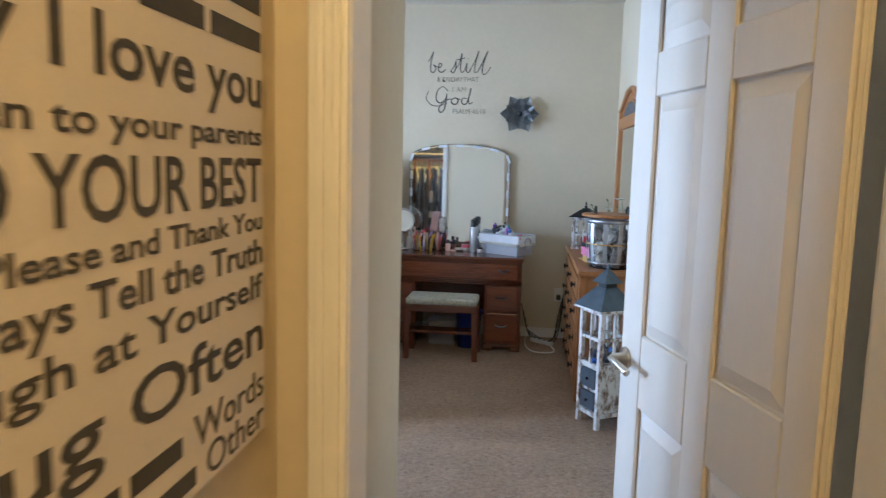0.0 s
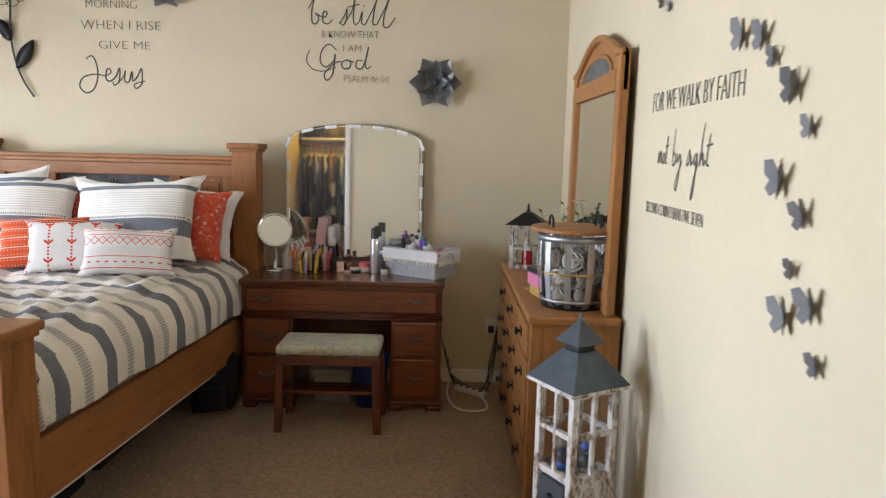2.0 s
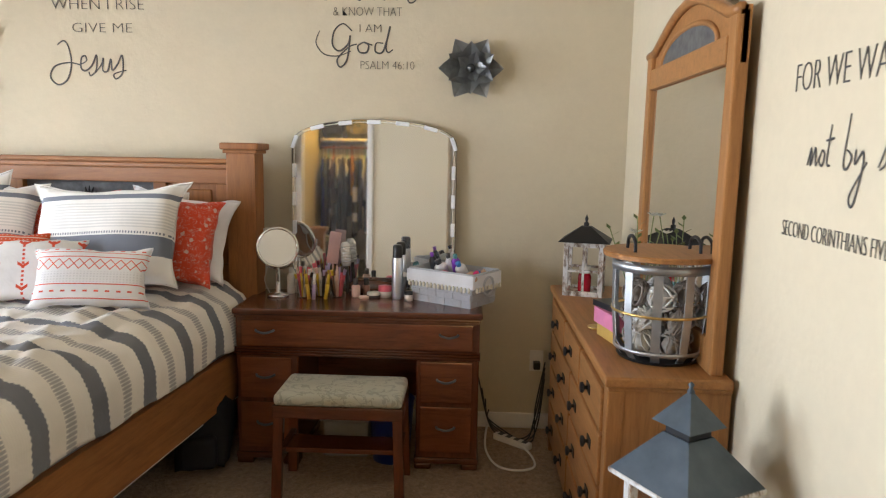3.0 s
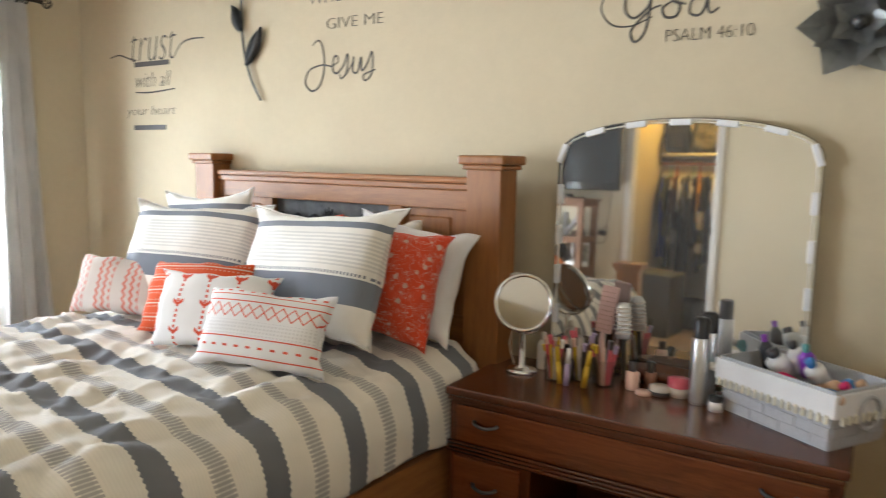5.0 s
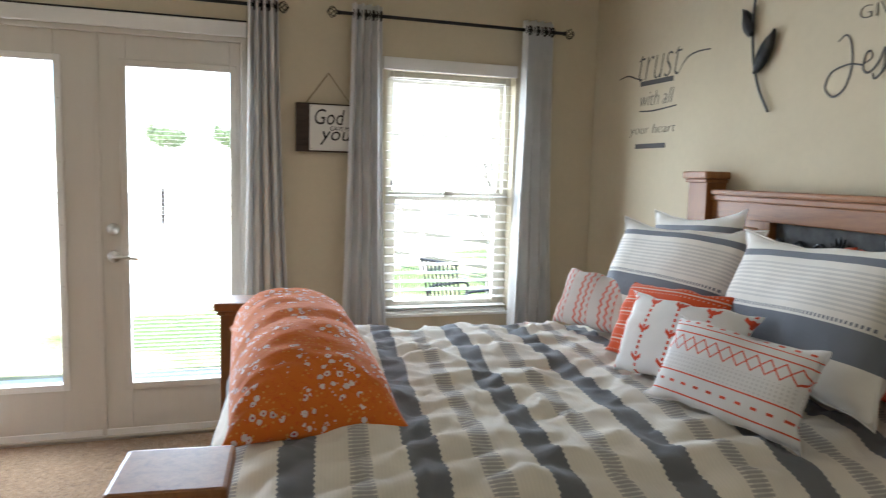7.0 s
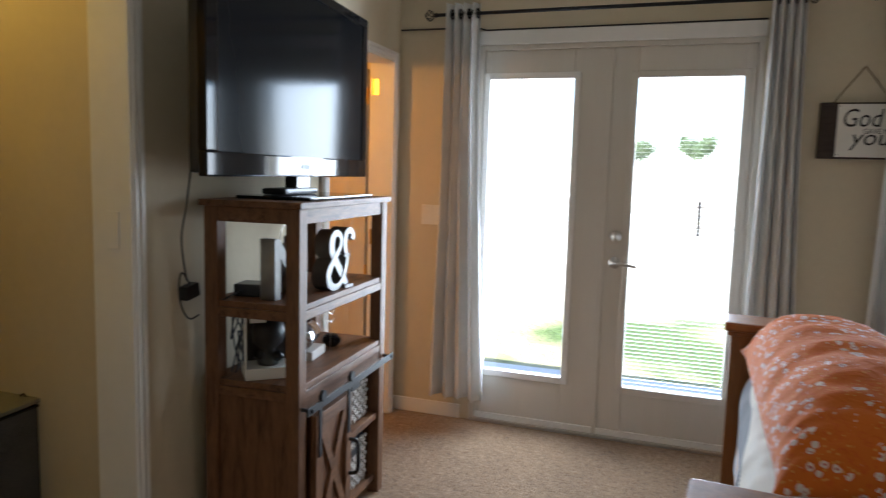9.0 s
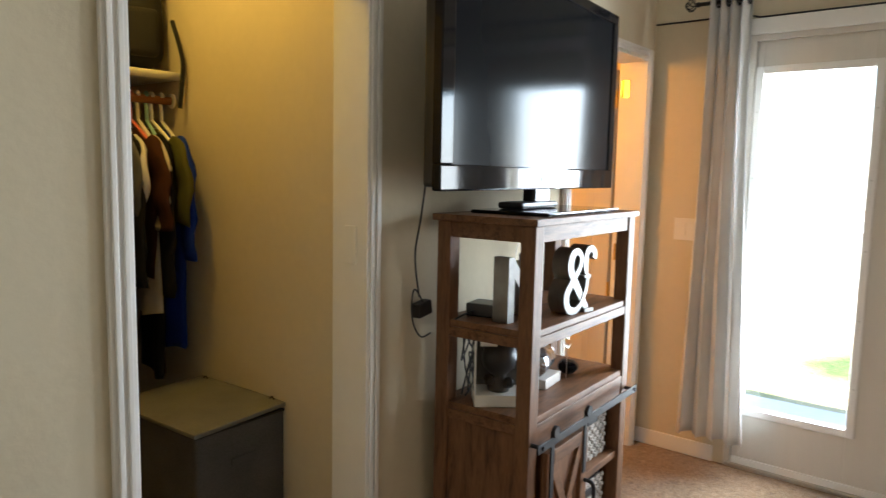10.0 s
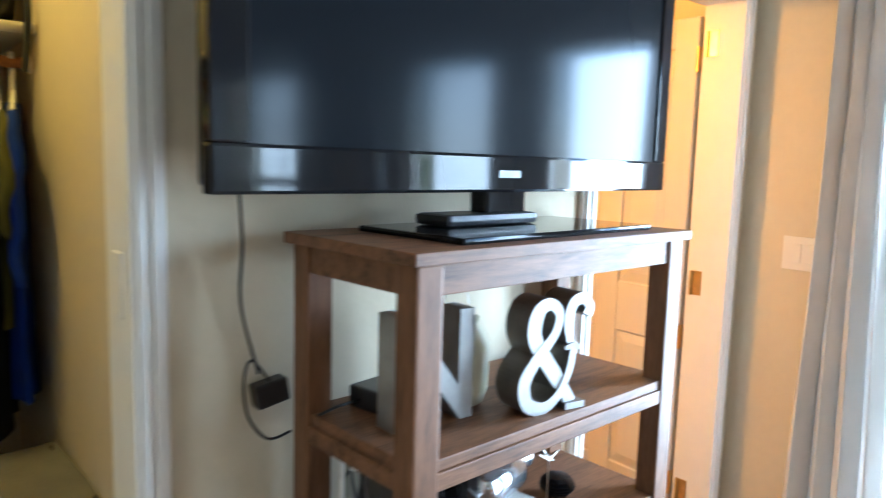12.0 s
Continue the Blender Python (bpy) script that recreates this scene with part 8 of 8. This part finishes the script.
for y in (-0.20, 0.20):
    part("lid_loop", tube(smooth_line([(-0.17, y - 0.012, 0.628), (-0.17, y, 0.638), (-0.17, y + 0.012, 0.628)], 4), 0.003, 6), BLACK, hp)
part("handle", box((-0.05, 0.248, 0.46), (0.05, 0.256, 0.485), 0.003), FELT, hp)
soft_bag("dark_shoe_bag", pose(-1.60, 0.90, 0.0, 0, 0, 20), 0.30, 0.36, 0.34, GARM["charcoal"], "dark bag on the closet floor", 5, False)

# ---- outdoors ----
def grass_material():
    m, t, b = nodes_of("dry_grass_far_glare")
    n1 = add(t, "TexNoise", Scale=0.5, Detail=4.0)
    n2 = add(t, "TexNoise", Scale=14.0, Detail=6.0)
    co = coords(t)
    t.links.new(co, n1.inputs[0])
    t.links.new(co, n2.inputs[0])
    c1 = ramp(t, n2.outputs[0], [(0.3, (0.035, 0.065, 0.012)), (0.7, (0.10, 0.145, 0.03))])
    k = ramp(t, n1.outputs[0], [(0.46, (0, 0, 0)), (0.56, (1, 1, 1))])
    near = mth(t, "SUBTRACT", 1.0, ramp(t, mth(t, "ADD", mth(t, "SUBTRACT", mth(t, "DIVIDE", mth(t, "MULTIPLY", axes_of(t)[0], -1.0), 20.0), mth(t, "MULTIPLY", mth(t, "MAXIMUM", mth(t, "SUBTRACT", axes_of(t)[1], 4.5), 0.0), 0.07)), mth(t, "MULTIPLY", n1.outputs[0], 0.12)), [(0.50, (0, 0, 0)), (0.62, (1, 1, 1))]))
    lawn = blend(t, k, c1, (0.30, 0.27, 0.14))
    # beyond the lawn the glare of the overexposed field is put into the colour
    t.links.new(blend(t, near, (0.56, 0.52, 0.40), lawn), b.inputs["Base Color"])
    b.inputs["Roughness"].default_value = 1.0
    bp = add(t, "Bump", Strength=1.0, Distance=0.05)
    t.links.new(n2.outputs[0], bp.inputs["Height"])
    t.links.new(bp.outputs[0], b.inputs["Normal"])
    return m


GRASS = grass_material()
GZ = -0.30


def ground_z(x):
    """The paddock dips past the patio and climbs again to a low rise."""
    d = -x
    if d < 12:
        return GZ
    if d < 32:
        return GZ - 0.45 * (0.5 - 0.5 * math.cos(math.pi * (d - 12) / 20))
    return GZ - 0.45 + 3.2 * (0.5 - 0.5 * math.cos(math.pi * min(1.0, (d - 32) / 30)))


b = bmesh.new()
N = 90
grid = []
for j in range(N + 1):
    row = []
    for i in range(N + 1):
        u, v = i / N, j / N
        x = -4.23 - 700 * u ** 3
        y = 4 + (v - 0.5) * (40 + 1600 * u ** 2)
        row.append(b.verts.new((x, y, ground_z(x) + 0.05 * noise.noise(Vector((x * 0.3, y * 0.3, 0))))))
    grid.append(row)
for j in range(N):
    for i in range(N):
        b.faces.new((grid[j][i], grid[j + 1][i], grid[j + 1][i + 1], grid[j][i + 1]))
setting("ground", b, GRASS, "patchy green spring grass outside the doors, with glare painted into the far field", "grass")
setting("patio", box((-6.2, 2.0, GZ - 0.05), (-4.24, 6.4, GZ + 0.06), 0.01), surface("pale_concrete", (0.52, 0.50, 0.46), 0.9, grain=40, vary=0.12, bump=0.2), "pale concrete patio slab outside", "patio")
setting("outer_wall", box((-4.236, -2.0, GZ - 0.1), (-4.222, 2.50, 3.1)), PLATE, "pale house siding", "wall")
FENCEWOOD = wood("weathered_fence", (0.32, 0.29, 0.26), 0.85, (2, 2, 14), 0.6)


def fence(points, label):
    ob = thing("rail_fence", Matrix.Translation((points[0][0], points[0][1], GZ)), label, "fence", "paddock fences")
    for (x0, y0), (x1, y1) in zip(points, points[1:]):
        far0, far1 = ground_z(x0) - GZ, ground_z(x1) - GZ
        L = math.hypot(x1 - x0, y1 - y0)
        n = max(1, round(L / 2.4))
        for i in range(n + 1):
            u = i / n
            x, y = x0 + (x1 - x0) * u, y0 + (y1 - y0) * u
            g = GZ + far0 + (far1 - far0) * u
            wpart("post", box((x - 0.06, y - 0.06, g - 0.2), (x + 0.06, y + 0.06, g + 1.35), 0.01, segs=1), FENCEWOOD, ob)
        for z in (0.35, 0.75, 1.15):
            wpart("rail", tube([(x0, y0, GZ + far0 + z), (x1, y1, GZ + far1 + z)], 0.055, 4), FENCEWOOD, ob)


fence([(-30.0, -8.0), (-28.5, 1.6), (-28.5, 4.2), (-30, 16.0)], "weathered three-rail paddock fence with a gate, far off")
fence([(-17.0, 5.2), (-9.2, 8.2), (-6.5, 11.5)], "weathered three-rail fence sloping past the window")


def tree(x, y, g, trunk, height, crown, leaves, mat, label, seed, twigs=26):
    """Tapered trunk, limbs, and a crown of small leaf clumps; with no leaves, bare twigs."""
    rnd = random.Random(seed)
    ob = thing("tree", Matrix.Translation((x, y, g)), label, "tree")
    part("trunk", tube([(0, 0, -0.1), (0.03, 0.02, height * 0.3), (0.0, 0.05, height * 0.6), (0.04, 0.0, height * 0.9)], [trunk, trunk * 0.8, trunk * 0.5, trunk * 0.15], 8), FENCEWOOD, ob, smooth=True)
    tips = []
    for i in range(twigs):
        z = height * rnd.uniform(0.25 if not leaves else 0.55, 0.8)
        a = rnd.uniform(0, 6.283)
        L = crown * rnd.uniform(0.5, 1.0)
        e = Vector((L * math.cos(a), L * math.sin(a), z + L * rnd.uniform(0.25, 0.8)))
        mid = Vector((e.x * 0.45, e.y * 0.45, z + (e.z - z) * 0.35))
        limb = part("limb", tube(smooth_line([(0, 0, z * 0.92), mid, e], 4), [trunk * 0.28 * (1 - 0.1 * k) for k in range(9)], 5), FENCEWOOD, ob)
        tips.append(e)
        if not leaves:
            for k in range(5):
                q = mid.lerp(e, rnd.uniform(0.2, 1.0))
                d1 = Vector((rnd.uniform(-1, 1), rnd.uniform(-1, 1), rnd.uniform(0.2, 1.2))).normalized() * crown * 0.35
                part("twig", tube([q, q + d1 * 0.5 + Vector((0, 0, 0.03)), q + d1], [0.008, 0.006, 0.003], 4), FENCEWOOD, limb)
    if leaves:
        verts, faces = [], []
        for i in range(leaves):
            c0 = rnd.choice(tips) * rnd.uniform(0.75, 1.05) + Vector((rnd.gauss(0, 1), rnd.gauss(0, 1), rnd.gauss(0, 0.8))) * crown * 0.16
            m3 = Euler((rnd.uniform(0, 6), rnd.uniform(0, 6), rnd.uniform(0, 6))).to_matrix()
            s = crown * rnd.uniform(0.05, 0.10)
            k = len(verts)
            verts += [tuple(c0 + m3 @ Vector(p) * s) for p in ((-1, 0, 0), (0, -0.5, 0.15), (1, 0, 0), (0, 0.5, 0.15))]
            faces.append((k, k + 1, k + 2, k + 3))
        me = bpy.data.meshes.new("crown")
        me.from_pydata(verts, [], faces)
        me.materials.append(mat)
        cr_ = new("crown", me)
        cr_.parent = ob
        tagged(cr_, kind="stuff")


LEAF = surface("spring_leaf", (0.12, 0.165, 0.075), 0.7, grain=8, vary=0.4, bump=0.0)
tree(-62, -0.6, ground_z(-62) - 0.5, 0.05, 2.4, 1.5, 4500, LEAF, "round leafy tree far across the paddock", 1)
tree(-60, 4.3, ground_z(-60) - 0.5, 0.05, 2.5, 1.4, 4500, LEAF, "round leafy tree beyond the fence", 2)
tree(-9.6, 7.6, GZ, 0.09, 2.6, 1.1, 0, LEAF, "bare young tree outside the window", 3, 18)
# garden chair outside the window
gc = thing("garden_chair", pose(-6.6, 6.15, GZ, 0, 0, 25), "black metal garden chair on the grass", "chair")
for x in (-0.25, 0.25):
    part("side_frame", tube(smooth_line([(x, 0.30, 0.0), (x, 0.25, 0.42), (x, 0.28, 0.62), (x, 0.0, 0.64), (x, -0.24, 0.62), (x, -0.27, 0.40), (x, -0.30, 0.0)], 5), 0.014, 7), BLACK, gc)
for i in range(9):
    part("seat_slat", box((-0.25, -0.24 + 0.055 * i, 0.41), (0.25, -0.20 + 0.055 * i, 0.425), 0.003, segs=1), BLACK, gc)
for i in range(9):
    part("back_slat", tube([(-0.24 + 0.06 * i, -0.26, 0.42), (-0.24 + 0.06 * i, -0.36, 0.92)], 0.009, 6), BLACK, gc)
part("back_rail", tube([(-0.27, -0.36, 0.92), (0.27, -0.36, 0.92)], 0.014, 7), BLACK, gc)
